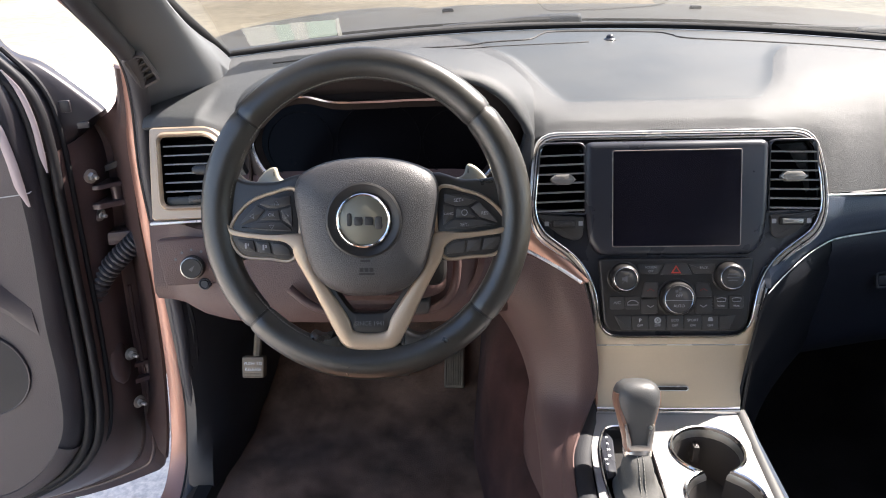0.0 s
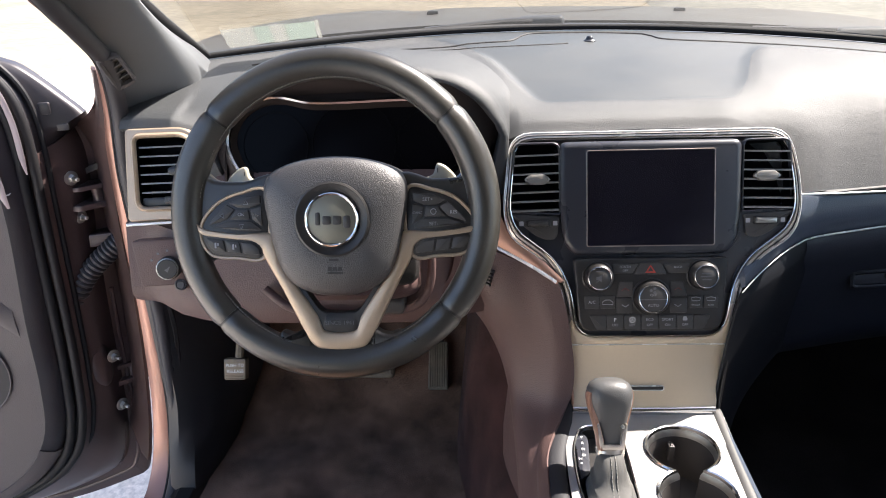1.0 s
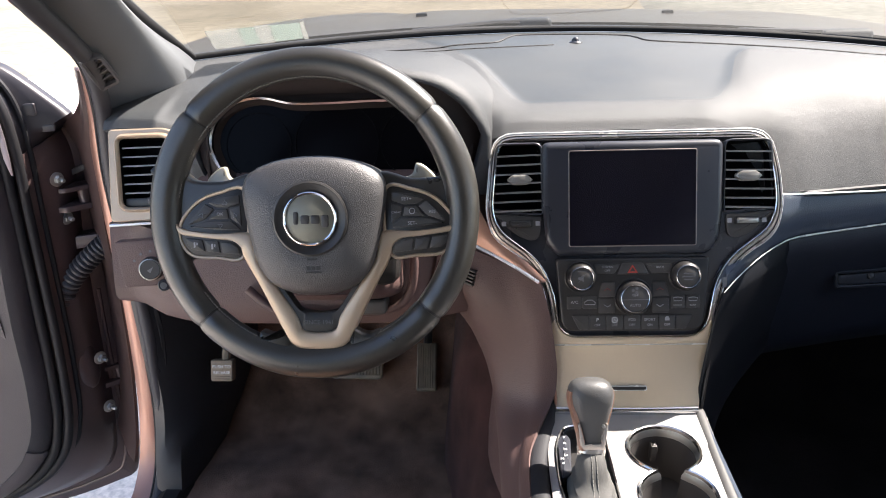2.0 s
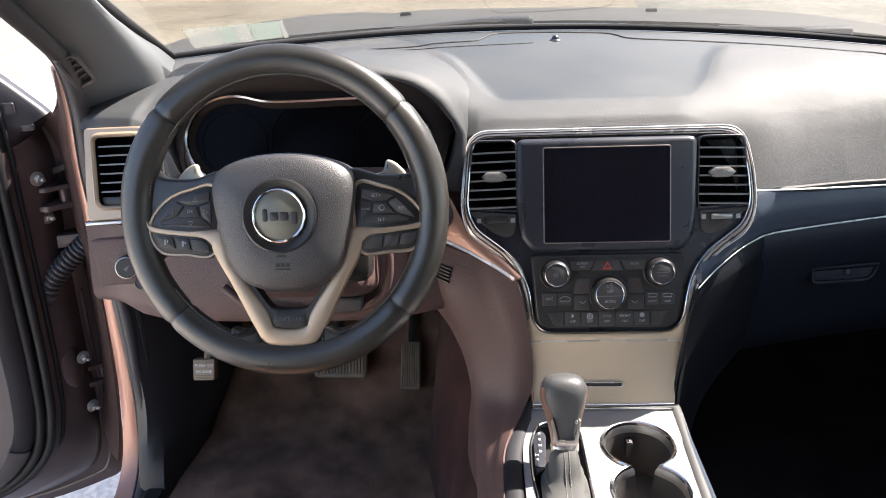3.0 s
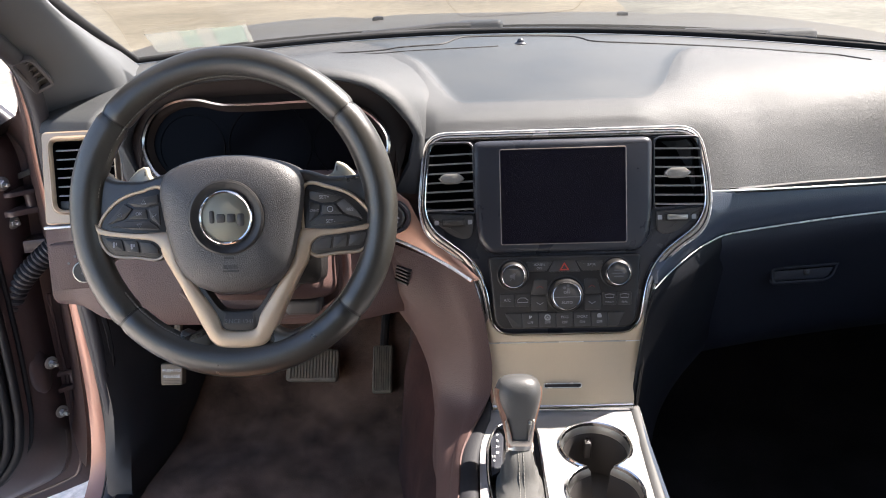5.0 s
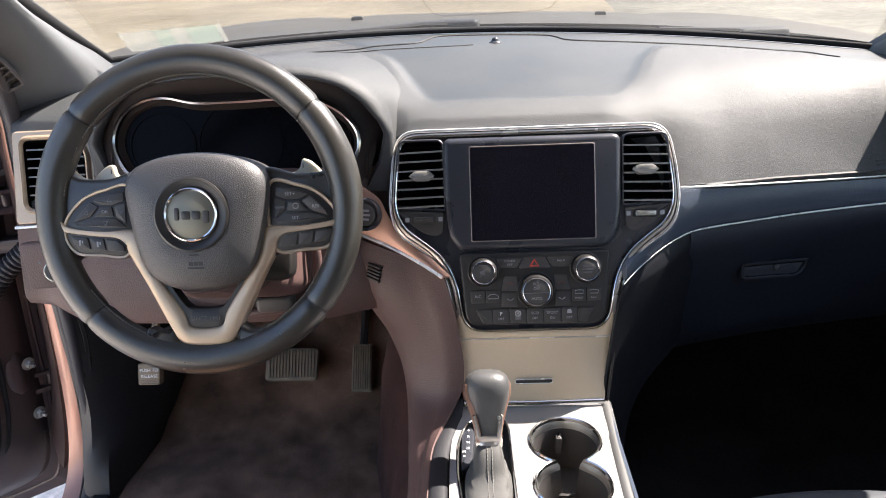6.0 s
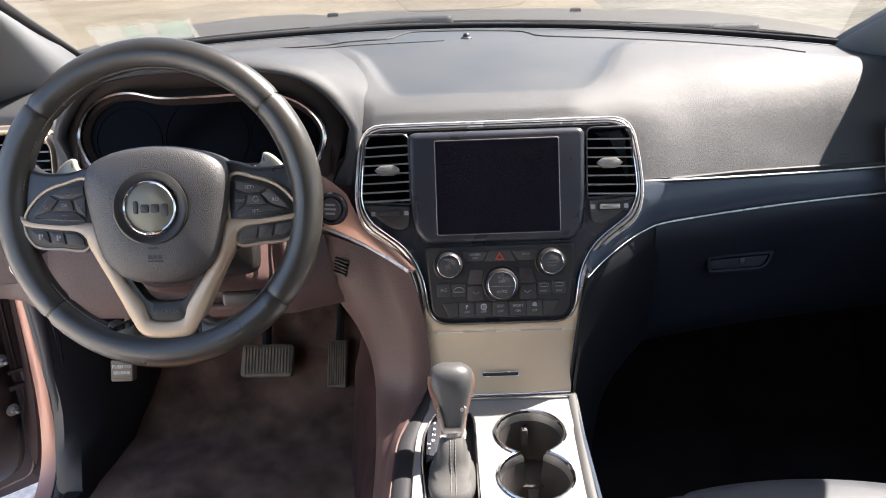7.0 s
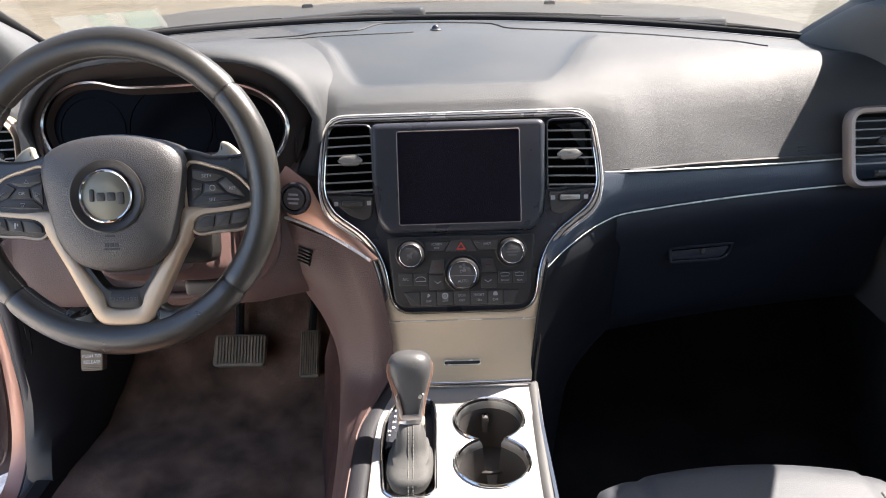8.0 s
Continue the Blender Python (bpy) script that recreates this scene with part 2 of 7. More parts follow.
def solid(ob, thickness, offset=-1.0):
    """Give a sheet its thickness, with crisp rims."""
    md = ob.modifiers.new("thickness", "SOLIDIFY")
    md.thickness, md.offset = thickness, offset
    uses = [0] * len(ob.data.edges)
    for lp in ob.data.loops:
        uses[lp.edge_index] += 1
    for e in ob.data.edges:
        if uses[e.index] == 1:
            e.use_edge_sharp = True
    return ob


def lathe_loops(bm, loops, closed=True, cap0=False, cap1=False, around=False):
    """Skin a list of point loops of equal length."""
    vs = [[bm.verts.new(p) for p in loop] for loop in loops]
    k = len(vs[0])
    rows = len(vs)
    for i in range(rows if around else rows - 1):
        a, b = vs[i], vs[(i + 1) % rows]
        for j in range(k if closed else k - 1):
            j2 = (j + 1) % k
            try:
                bm.faces.new((a[j], a[j2], b[j2], b[j]))
            except ValueError:
                pass
    if cap0:
        bm.faces.new(vs[0][::-1])
    if cap1:
        bm.faces.new(vs[-1])
    return vs


def area2(poly):
    return sum(a[0] * b[1] - b[0] * a[1] for a, b in zip(poly, poly[1:] + poly[:1]))


def inset(poly, d):
    """Move every side of a closed outline inwards by d."""
    if d == 0:
        return list(poly)
    s = 1 if area2(poly) > 0 else -1
    out = []
    n = len(poly)
    for i in range(n):
        p0, p1, p2 = Vector(poly[i - 1]), Vector(poly[i]), Vector(poly[(i + 1) % n])
        e1, e2 = (p1 - p0), (p2 - p1)
        if e1.length < 1e-9 or e2.length < 1e-9:
            out.append(tuple(p1))
            continue
        e1.normalize(), e2.normalize()
        n1, n2 = Vector((-e1.y, e1.x)) * s, Vector((-e2.y, e2.x)) * s
        m = n1 + n2
        if m.length < 1e-6:
            m = n1.copy()
        m.normalize()
        c = max(0.45, m.dot(n1))
        out.append(tuple(p1 + m * (d / c)))
    return out


def rounded(poly, r, seg=5):
    """Round the corners of an outline; r is one radius, or one for each corner."""
    n = len(poly)
    rs = r if isinstance(r, (list, tuple)) else [r] * n
    out = []
    for i in range(n):
        p0, p1, p2 = Vector(poly[i - 1]), Vector(poly[i]), Vector(poly[(i + 1) % n])
        a, b = p0 - p1, p2 - p1
        t = min(rs[i], a.length * 0.48, b.length * 0.48)
        if t < 1e-5:
            out.append(tuple(p1))
            continue
        q0, q2 = p1 + a.normalized() * t, p1 + b.normalized() * t
        for k in range(seg + 1):
            u = k / seg
            out.append(tuple(q0 * (1 - u) ** 2 + p1 * 2 * u * (1 - u) + q2 * u * u))
    return out


def smooth_loop(pts, per=6, closed=True):
    """A smooth curve through points of any dimension."""
    out = []
    n = len(pts)
    P = [np.array(p, float) for p in pts]
    for i in range(n if closed else n - 1):
        if closed:
            p0, p1, p2, p3 = P[i - 1], P[i], P[(i + 1) % n], P[(i + 2) % n]
        else:
            p1, p2 = P[i], P[i + 1]
            p0 = P[i - 1] if i > 0 else 2 * p1 - p2
            p3 = P[i + 2] if i + 2 < n else 2 * p2 - p1
        for k in range(per):
            u = k / per
            out.append(tuple(0.5 * (2 * p1 + (p2 - p0) * u + (2 * p0 - 5 * p1 + 4 * p2 - p3) * u * u + (3 * p1 - p0 - 3 * p2 + p3) * u ** 3)))
    if not closed:
        out.append(tuple(P[-1]))
    return out


def place(frame_m, poly, h):
    return [frame_m @ Vector((p[0], p[1], h)) for p in poly]


def slab(bm, m, poly, h0, h1, bevel=0.0015, steps=2, dome=0.0):
    """A plate with the outline poly from height h0 to h1 over the frame m, with rounded upper edges."""
    loops = [place(m, poly, h0)]
    if bevel <= 0:
        loops.append(place(m, poly, h1))
    for k in range(steps + 1 if bevel > 0 else 0):
        a = k / steps * math.pi / 2
        loops.append(place(m, inset(poly, bevel * (1 - math.cos(a))), h1 - bevel * (1 - math.sin(a))))
    if dome:
        c = Vector((sum(p[0] for p in poly) / len(poly), sum(p[1] for p in poly) / len(poly)))
        base = inset(poly, bevel)
        for k in (0.85, 0.6, 0.3):
            loops.append([m @ Vector((c.x + (p[0] - c.x) * k, c.y + (p[1] - c.y) * k, h1 + dome * (1 - k * k))) for p in base])
    vs = lathe_loops(bm, loops)
    bm.faces.new(vs[0][::-1])
    bm.faces.new(vs[-1])
    return bm


def band(bm, m, poly, section):
    """A frame that runs round the outline poly; section: closed list of (inset, height)."""
    return lathe_loops(bm, [place(m, inset(poly, d), h) for d, h in section], around=True)


def tube(bm, path, r, seg=8, closed=False, flat=1.0, cap=True, up=(0, 0, 1)):
    """A round (or flattened) rod along a path; r is one radius or one for each point."""
    P = [Vector(p) for p in path]
    n = len(P)
    rs = r if isinstance(r, (list, tuple)) else [r] * n
    loops = []
    for i in range(n):
        if closed:
            d = P[(i + 1) % n] - P[i - 1]
        else:
            d = P[min(i + 1, n - 1)] - P[max(i - 1, 0)]
        d.normalize()
        a = Vector(up) - d * d.dot(Vector(up))
        if a.length < 1e-3:
            a = Vector((1, 0, 0)) - d * d.x
        a.normalize()
        b = d.cross(a)
        loops.append([P[i] + (a * math.cos(t) * flat + b * math.sin(t)) * rs[i] for t in (2 * math.pi * k / seg for k in range(seg))])
    vs = lathe_loops(bm, loops, around=closed)
    if cap and not closed:
        bm.faces.new(vs[0][::-1])
        bm.faces.new(vs[-1])
    return bm


def disc(r, n=32, c=(0, 0), k=1.0):
    return [(c[0] + r * math.cos(2 * math.pi * i / n), c[1] + r * k * math.sin(2 * math.pi * i / n)) for i in range(n)]


def box_poly(x0, x1, y0, y1, r=0.002, seg=3):
    return rounded([(x0, y0), (x1, y0), (x1, y1), (x0, y1)], r, seg)


def turned(bm, m, profile, n=32, c=(0, 0)):
    """A turned body: profile is a list of (radius, height) over the frame m."""
    loops = [place(m, disc(max(r, 1e-4), n, c), h) for r, h in profile]
    vs = lathe_loops(bm, loops)
    bm.faces.new(vs[0][::-1])
    bm.faces.new(vs[-1])
    return bm


def sheet(rows):
    """A surface through rows of points."""
    bm = bmesh.new()
    lathe_loops(bm, rows, closed=False)
    return bm


def words(text, m, size, mat, parent, name="lettering", label="", align="CENTER", depth=0.0002):
    """Raised letters over the frame m."""
    cu = bpy.data.curves.new(name, "FONT")
    cu.body, cu.size, cu.align_x, cu.align_y, cu.extrude = text, size, align, "CENTER", depth
    cu.resolution_u = 3
    tmp = bpy.data.objects.new(name, cu)
    scene.collection.objects.link(tmp)
    bpy.context.view_layer.update()
    me = bpy.data.meshes.new_from_object(tmp.evaluated_get(bpy.context.evaluated_depsgraph_get()))
    bpy.data.objects.remove(tmp)
    me.transform(m)
    me.materials.clear()
    me.materials.append(mat)
    ob = new(name, me)
    ob.parent = parent
    bpy.context.view_layer.update()
    ob.matrix_parent_inverse = parent.matrix_world.inverted()
    return tagged(ob, label)


def at(m, x, y, h=0.0):
    return m @ Matrix.Translation((x, y, h))


def lerp(table, x):
    """Linear look-up in rows (x, v1, v2, ...)."""
    if x <= table[0][0]:
        return table[0][1:]
    for a, b in zip(table, table[1:]):
        if x <= b[0]:
            u = (x - a[0]) / (b[0] - a[0])
            return tuple(p * (1 - u) + q * u for p, q in zip(a[1:], b[1:]))
    return table[-1][1:]


def ease(a, b, x):
    u = min(1.0, max(0.0, (x - a) / (b - a)))
    return u * u * (3 - 2 * u)


def resample(poly, n):
    P = [Vector(p) for p in poly]
    L = [0]
    for a, b in zip(P, P[1:] + P[:1]):
        L.append(L[-1] + (b - a).length)
    out = []
    for k in range(n):
        s = L[-1] * k / n
        i = max(j for j in range(len(P)) if L[j] <= s + 1e-9)
        a, b = P[i], P[(i + 1) % len(P)]
        out.append(tuple(a + (b - a) * ((s - L[i]) / max(1e-9, L[i + 1] - L[i]))))
    return out


def aligned(poly, ref):
    """Turn the start of an outline to the point nearest to the other's start."""
    i = min(range(len(poly)), key=lambda k: (poly[k][0] - ref[0][0]) ** 2 + (poly[k][1] - ref[0][1]) ** 2)
    return poly[i:] + poly[:i]



# ---------------------------------------------------------------- outdoors
bm = bmesh.new()
ring = [0, 2, 4, 8, 14, 22, 40, 90, 300, 1500]
loops = []
for r in ring[1:]:
    loops.append([Vector((r * math.cos(a), r * math.sin(a), 0.02 * math.sin(3 * a + r) if r > 6 else 0)) for a in (2 * math.pi * k / 48 for k in range(48))])
vs = lathe_loops(bm, loops)
bm.faces.new(vs[0])
GROUND = material("lot_ground", (0.205, 0.177, 0.134), 0.95, vary=0.28, scale=0.35, fine=0.16, fine_scale=6, bump=0.6, bump_scale=60, rough_vary=0.03, spec=0.2)
ground = part("ground", bm, GROUND, None)
tagged(ground, "pale sandy asphalt of an open sunlit lot", "ground", kind="structure")

ROAD = material("drive_asphalt", (0.180, 0.172, 0.146), 0.9, vary=0.30, scale=0.5, fine=0.18, fine_scale=8, bump=0.6, bump_scale=60, rough_vary=0.03, spec=0.2)
rows = []
for j in range(41):
    y = -25 + 3.0 * j
    edge = 2.9 + 0.06 * (y - 15) + 0.5 * noise.noise(Vector((y * 0.23, 0, 5)))
    rows.append([Vector((edge - 0.25, y, -0.03))] + [Vector((edge + (60 - edge) * (k / 10) ** 2, y, 0.022)) for k in range(11)])
road = part("road", sheet(rows), ROAD, None)
tagged(road, "grey worn asphalt drive beside the sandy lot", "road", kind="structure")

# Paled and warmed beyond plain concrete to bounce light into the doorway.
BOUNCE_CONCRETE = material("bounce_concrete", (0.76, 0.70, 0.63), 0.9, vary=0.14, scale=1.2, fine=0.22, fine_scale=70, bump=0.8, bump_scale=120, rough_vary=0.03, spec=0.2)
for k in range(3):
    for j in range(5):
        bm = bmesh.new()
        x1, y0 = -0.62 - 3.02 * k, -7.2 + 3.02 * j
        slab(bm, Matrix.Identity(4), [(x1 - 3.0, y0), (x1, y0), (x1, y0 + 3.0), (x1 - 3.0, y0 + 3.0)], -0.03, 0.022, 0.006, 2)
        if k == j == 0:
            apron = thing("pavement", (-2, 0, 0), "concrete slabs of an apron beside the car, paled to bounce light onto the door", "pavement", kind="structure")
        part("slab", bm, BOUNCE_CONCRETE, apron)

# ---------------------------------------------------------------- windscreen, bonnet, cowl


def base_y(x):
    """Where the foot of the windscreen lies."""
    return 1.535 - 0.50 * x * x


def base_z(x):
    """Height of the windscreen's foot; its sideways slope is fitted to the camera's view."""
    return 1.214 - 0.034 * x * x - 0.028 * x


def screen_point(x, u):
    """A point of the windscreen: x across at its foot, u from foot (0) to top (1)."""
    return Vector(((x + 0.03) * (1 + 0.18 * u - 0.32 * u * u) - 0.03, base_y(x) - 0.76 * u, base_z(x) + 0.003 + 0.43 * u - 0.03 * u * u))


XS = [-0.675 + 1.325 * k / 28 for k in range(29)]
windshield = thing("windshield", (-0.03, 1.52, 1.2), "raked clear windscreen glass with a paper sticker in its lower corner", "windshield")
pane = part("pane", sheet([[screen_point(x, u / 10) for x in XS] for u in range(11)]), WINDSCREEN, windshield, "clear laminated glass")
pane.visible_shadow = False
bm = bmesh.new()
edge = [screen_point(XS[0], u / 12) for u in range(12, 0, -1)] + [screen_point(x, 0) for x in XS] + [screen_point(XS[-1], u / 12) for u in range(1, 13)]
tube(bm, [p + Vector((0, 0.004, 0.0)) for p in edge], [0.012] * 10 + [0.010, 0.008] + [0.005] * (len(edge) - 12), 10)
part("screen_seal", bm, RUBBER, windshield, "black rubber edge seal")

sticker = thing("inspection_sticker", screen_point(-0.59, 0.1), "torn pale green and white paper sticker on the windscreen", "sticker")


def on_glass(x, u, lift=0.004):
    return screen_point(x, u) + Vector((0, -0.5, -0.86)) * lift


def glass_patch(name, x0, x1, u0, u1, mat, lift, label="", wob=0.0):
    rows = []
    rnd = random.Random(round(x0 * 1000) + 7)
    for k in range(5):
        u = u0 + (u1 - u0) * k / 4
        rows.append([on_glass(x0 + 0.16 * (u - u0) + (x1 - x0) * j / 10 + (rnd.uniform(-wob, wob) if j in (0, 10) else 0), u + (rnd.uniform(-wob, wob) if k in (0, 4) else 0), lift) for j in range(11)])
    return solid(part(name, sheet(rows), mat, sticker, label), 0.0006)


for name, x0, x1, mat, label in (("paper", -0.632, -0.588, STICKER, ""), ("green_field", -0.588, -0.566, STICKER_GREEN, "faded green print"), ("paper", -0.566, -0.544, STICKER, ""), ("green_field", -0.544, -0.500, STICKER_GREEN, "faded green print"), ("paper", -0.500, -0.494, STICKER, "")):
    glass_patch(name, x0, x1, 0.036 + 0.004 * (mat is STICKER_GREEN), 0.120 - 0.003 * (mat is STICKER_GREEN), mat, 0.004, label, 0.0012)

bonnet = thing("bonnet", (0, 2.1, 1.1), "dark brown metallic car bonnet with washer nozzles", "car bonnet")
HOOD_PAINT = material("bonnet_paint", (0.070, 0.060, 0.051), 0.50, metal=0.0, vary=0.08, scale=4, fine=0.06, fine_scale=1200, coat=0.05, spec=0.22, rough_vary=0.06)


def hood_z(x, y):
    d = y - 1.64
    side = abs(x)
    crown = 1.212 - 0.024 * x - 0.09 * d * d - 0.030 * side ** 2 - 0.22 * max(0, side - 0.50) ** 2
    return crown - 0.007 * math.exp(-((side - 0.40) / 0.05) ** 2) * ease(1.7, 1.9, y)


rows = []
for j in range(26):
    v = j / 25
    row = []
    for i in range(41):
        x = -0.86 + 1.64 * i / 40
        y0 = 1.680 - 0.44 * x * x
        y = y0 + (2.95 - 0.25 * x * x - y0) * v
        row.append(Vector((x, y, hood_z(x, y))))
    rows.append(row)
solid(part("panel", sheet(rows), HOOD_PAINT, bonnet), 0.02)
for x, y in ((-0.334, 1.88), (0.240, 1.90)):
    bm = bmesh.new()
    slab(bm, Matrix.Translation((x, y, 0)), rounded([(-0.014, -0.010), (0.014, -0.010), (0.010, 0.012), (-0.010, 0.012)], 0.004), hood_z(x, y) - 0.004, hood_z(x, y) + 0.008, 0.004)
    part("washer_nozzle", bm, BLACK, bonnet, "small black washer nozzle")

COWL = material("cowl_plastic", (0.052, 0.057, 0.067), 0.6, spec=0.25, vary=0.2, scale=14, bump=0.3, bump_scale=500, dust=0.1)
cowl = thing("cowl_panel", (0, 1.58, 1.17), "black plastic cowl grille below the windscreen", "cowl")
rows = []
for v, dz in ((-0.02, -0.020), (0.02, -0.012), (0.05, -0.010), (0.08, -0.008), (0.115, -0.004), (0.150, -0.008), (0.165, -0.02)):
    rows.append([Vector((x, base_y(x) + v + 0.004, base_z(x) + dz)) for x in [-0.80 + 1.56 * k / 30 for k in range(31)]])
solid(part("grille", sheet(rows), COWL, cowl), 0.006)


def wiper(x0, x1, pivot):
    w = thing("windscreen_wiper", (pivot, base_y(pivot) + 0.09, 1.19), "black windscreen wiper parked along the cowl", "wiper", "pair of wipers")
    bm = bmesh.new()
    run = [x0 + (x1 - x0) * k / 14 for k in range(15)]
    tube(bm, [Vector((x, base_y(x) + 0.055, base_z(x) - 0.004 + 0.003 * math.sin(k / 14 * math.pi))) for k, x in enumerate(run)], 0.006, 6)
    part("blade", bm, STRIP, w)
    bm = bmesh.new()
    xa = x0 + (x1 - x0) * 0.45
    tube(bm, [(pivot, base_y(pivot) + 0.115, base_z(pivot) + 0.002), (pivot + (xa - pivot) * 0.3, base_y(pivot + (xa - pivot) * 0.3) + 0.10, base_z(pivot) + 0.006), (xa, base_y(xa) + 0.062, base_z(xa) + 0.002)], [0.012, 0.009, 0.006], 8, flat=0.7)
    part("arm", bm, STRIP, w)
    bm = bmesh.new()
    slab(bm, Matrix.Translation((pivot, base_y(pivot) + 0.115, base_z(pivot))), rounded([(-0.05, -0.016), (0.045, -0.020), (0.05, 0.016), (-0.04, 0.02)], 0.012), -0.03, 0.011, 0.009, 3)
    part("pivot_cap", bm, COWL, w, "black rounded pivot cover")


wiper(-0.60, 0.0, -0.10)
wiper(0.06, 0.58, 0.485)

# ---------------------------------------------------------------- car body: roof, pillars, sills, floor
headliner = part("ceiling", sheet([[Vector((x, y, 1.66 - 0.05 * (x / 0.6) ** 2 - 0.03 * ((y + 0.3) / 1.1) ** 2)) for x in [-0.60 + 1.2 * k / 12 for k in range(13)]] for y in [0.74 - 3.1 * j / 14 for j in range(15)]]), LINER, None)
tagged(solid(headliner, 0.04, 1.0), "unseen cloth headliner under the car roof, toned down to cut bounced light", "ceiling", kind="structure")

ROOF_X, ROOF_Y = [-0.66 + 1.28 * k / 12 for k in range(13)], [0.74 - 3.1 * j / 14 for j in range(15)]
body = thing("car_body", (0, 0, 0.4), "dark brown car body shell with door sills and pillars", "car body", kind="structure")
# front door opening on the driver's side, from the roof down the pillar and along the sill
OUTER = [(-0.64, 0.55, 1.575), (-0.70, 0.76, 1.46), (-0.741, 0.95, 1.346), (-0.737, 1.05, 1.297), (-0.760, 1.10, 1.255), (-0.797, 1.16, 1.162), (-0.821, 1.19, 1.109), (-0.831, 1.20, 1.03),
         (-0.837, 1.20, 0.939), (-0.844, 1.21, 0.848), (-0.851, 1.21, 0.732), (-0.864, 1.21, 0.607), (-0.870, 1.19, 0.516), (-0.876, 1.16, 0.459), (-0.880, 1.10, 0.430), (-0.880, 0.9, 0.418), (-0.868, 0.3, 0.415), (-0.868, -0.3, 0.415)]
SEAL = [(-0.60, 0.54, 1.575), (-0.665, 0.75, 1.455), (-0.708, 0.93, 1.348), (-0.722, 1.02, 1.295), (-0.736, 1.09, 1.248), (-0.759, 1.14, 1.175), (-0.775, 1.16, 1.11), (-0.784, 1.17, 1.05),
        (-0.793, 1.19, 0.943), (-0.797, 1.20, 0.85), (-0.800, 1.20, 0.714), (-0.806, 1.20, 0.60), (-0.813, 1.18, 0.500), (-0.815, 1.13, 0.448), (-0.813, 1.05, 0.430), (-0.812, 0.9, 0.425), (-0.812, 0.3, 0.423), (-0.812, -0.3, 0.423)]
outer = [Vector(p) for p in smooth_loop(OUTER, 5, False)]
seal = [Vector(p) for p in smooth_loop(SEAL, 5, False)]
rows = []
for a, b in zip(outer, seal):
    d = b - a
    side = d.cross(Vector((0, 0.25, -1))).normalized()
    if side.y > 0:
        side = -side
    row = []
    for k in range(9):
        u = k / 8
        row.append(a + d * u + side * (0.010 * math.sin(u * math.pi) - 0.016 * (1 - ease(0, 0.25, u))))
    rows.append(row)
solid(part("door_flange", sheet(rows), PAINT, body, "glossy brown painted door opening flange"), 0.012)
# Body paint again, darker still to hold the hinge recess's shade.
SHADED_PILLAR = material("shaded_pillar_paint", (0.055, 0.032, 0.028), 0.45, metal=0.2, vary=0.2, scale=7, coat=0.2, dust=0.05)
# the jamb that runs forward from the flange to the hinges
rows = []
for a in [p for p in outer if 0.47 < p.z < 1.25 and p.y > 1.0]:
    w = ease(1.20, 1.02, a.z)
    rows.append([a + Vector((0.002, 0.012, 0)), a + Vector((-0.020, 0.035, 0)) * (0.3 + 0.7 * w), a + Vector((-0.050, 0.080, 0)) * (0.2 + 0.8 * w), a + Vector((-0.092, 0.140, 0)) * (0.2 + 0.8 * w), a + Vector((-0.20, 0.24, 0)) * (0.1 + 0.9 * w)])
solid(part("hinge_jamb", sheet(rows), SHADED_PILLAR, body, "painted hinge pillar, shade put into its dark colour"), 0.006)
bm = bmesh.new()
tube(bm, [p + Vector((0.006, -0.014, 0)) for p in seal], 0.0125, 10)
part("weatherstrip", bm, STRIP, body, "dark rubber door weatherstrip")
# black tube drawn for the dark gap between flange and weatherstrip
bm = bmesh.new()
tube(bm, [p + Vector((-0.008, -0.014, 0)) for p in seal], 0.0035, 6)
part("seal_gap_line", bm, RUBBER, body, "thin black line drawn for the gap at the seal")
bm = bmesh.new()
tube(bm, [p + Vector((0.022, -0.004, 0)) for p in seal if p.z < 1.15 and p.y > 1.1], 0.008, 8)
part("inner_strip", bm, RUBBER, body, "dark plastic edge trim along the seal")

solid(part("roof_panel", sheet([[Vector((x, y, 1.725 - 0.05 * (x / 0.6) ** 2 - 0.03 * ((y + 0.3) / 1.1) ** 2)) for x in ROOF_X] for y in ROOF_Y]), HOOD_PAINT, body, "dark brown painted roof"), 0.01, 1.0)
# front wings and the corners between windscreen foot, bonnet and doors
# out of view; put in to keep the sun off the door hinges
for sx in (-1, 1):
    rows = []
    for y in (1.30, 1.42, 1.55, 1.75, 2.1, 2.5, 2.9):
        bulge = 0.03 * math.sin(math.pi * (y - 1.3) / 1.6)
        rows.append([Vector((sx * (x + b * bulge), y, z)) for x, b, z in ((0.80, 0, 1.06), (0.87, 0, 1.055), (0.935, 0.4, 1.03), (0.975, 0.9, 0.96), (0.985, 1, 0.85), (0.98, 1, 0.5))])
    solid(part("front_wing", sheet(rows), HOOD_PAINT, body, "brown painted front wing"), 0.01)

# pillar trims
LEFT_EDGE = [(-0.60, 0.74, 1.60), (-0.658, 0.93, 1.435), (-0.683, 1.10, 1.329), (-0.688, 1.19, 1.286), (-0.674, 1.272, 1.234), (-0.664, 1.33, 1.19)]
SEAL_EDGE = [(-0.60, 0.55, 1.575), (-0.663, 0.76, 1.455), (-0.705, 0.94, 1.346), (-0.728, 1.06, 1.262), (-0.752, 1.145, 1.170), (-0.765, 1.16, 1.120)]
le, se = smooth_loop(LEFT_EDGE, 6, False), smooth_loop(SEAL_EDGE, 6, False)
rows = []
for a, b in zip(se, le):
    a, b = Vector(a), Vector(b)
    mid = Vector((0.045, -0.02, 0.012))
    rows.append([a + (b - a) * (k / 10) + mid * math.sin(k / 10 * math.pi) ** 1.3 for k in range(11)])
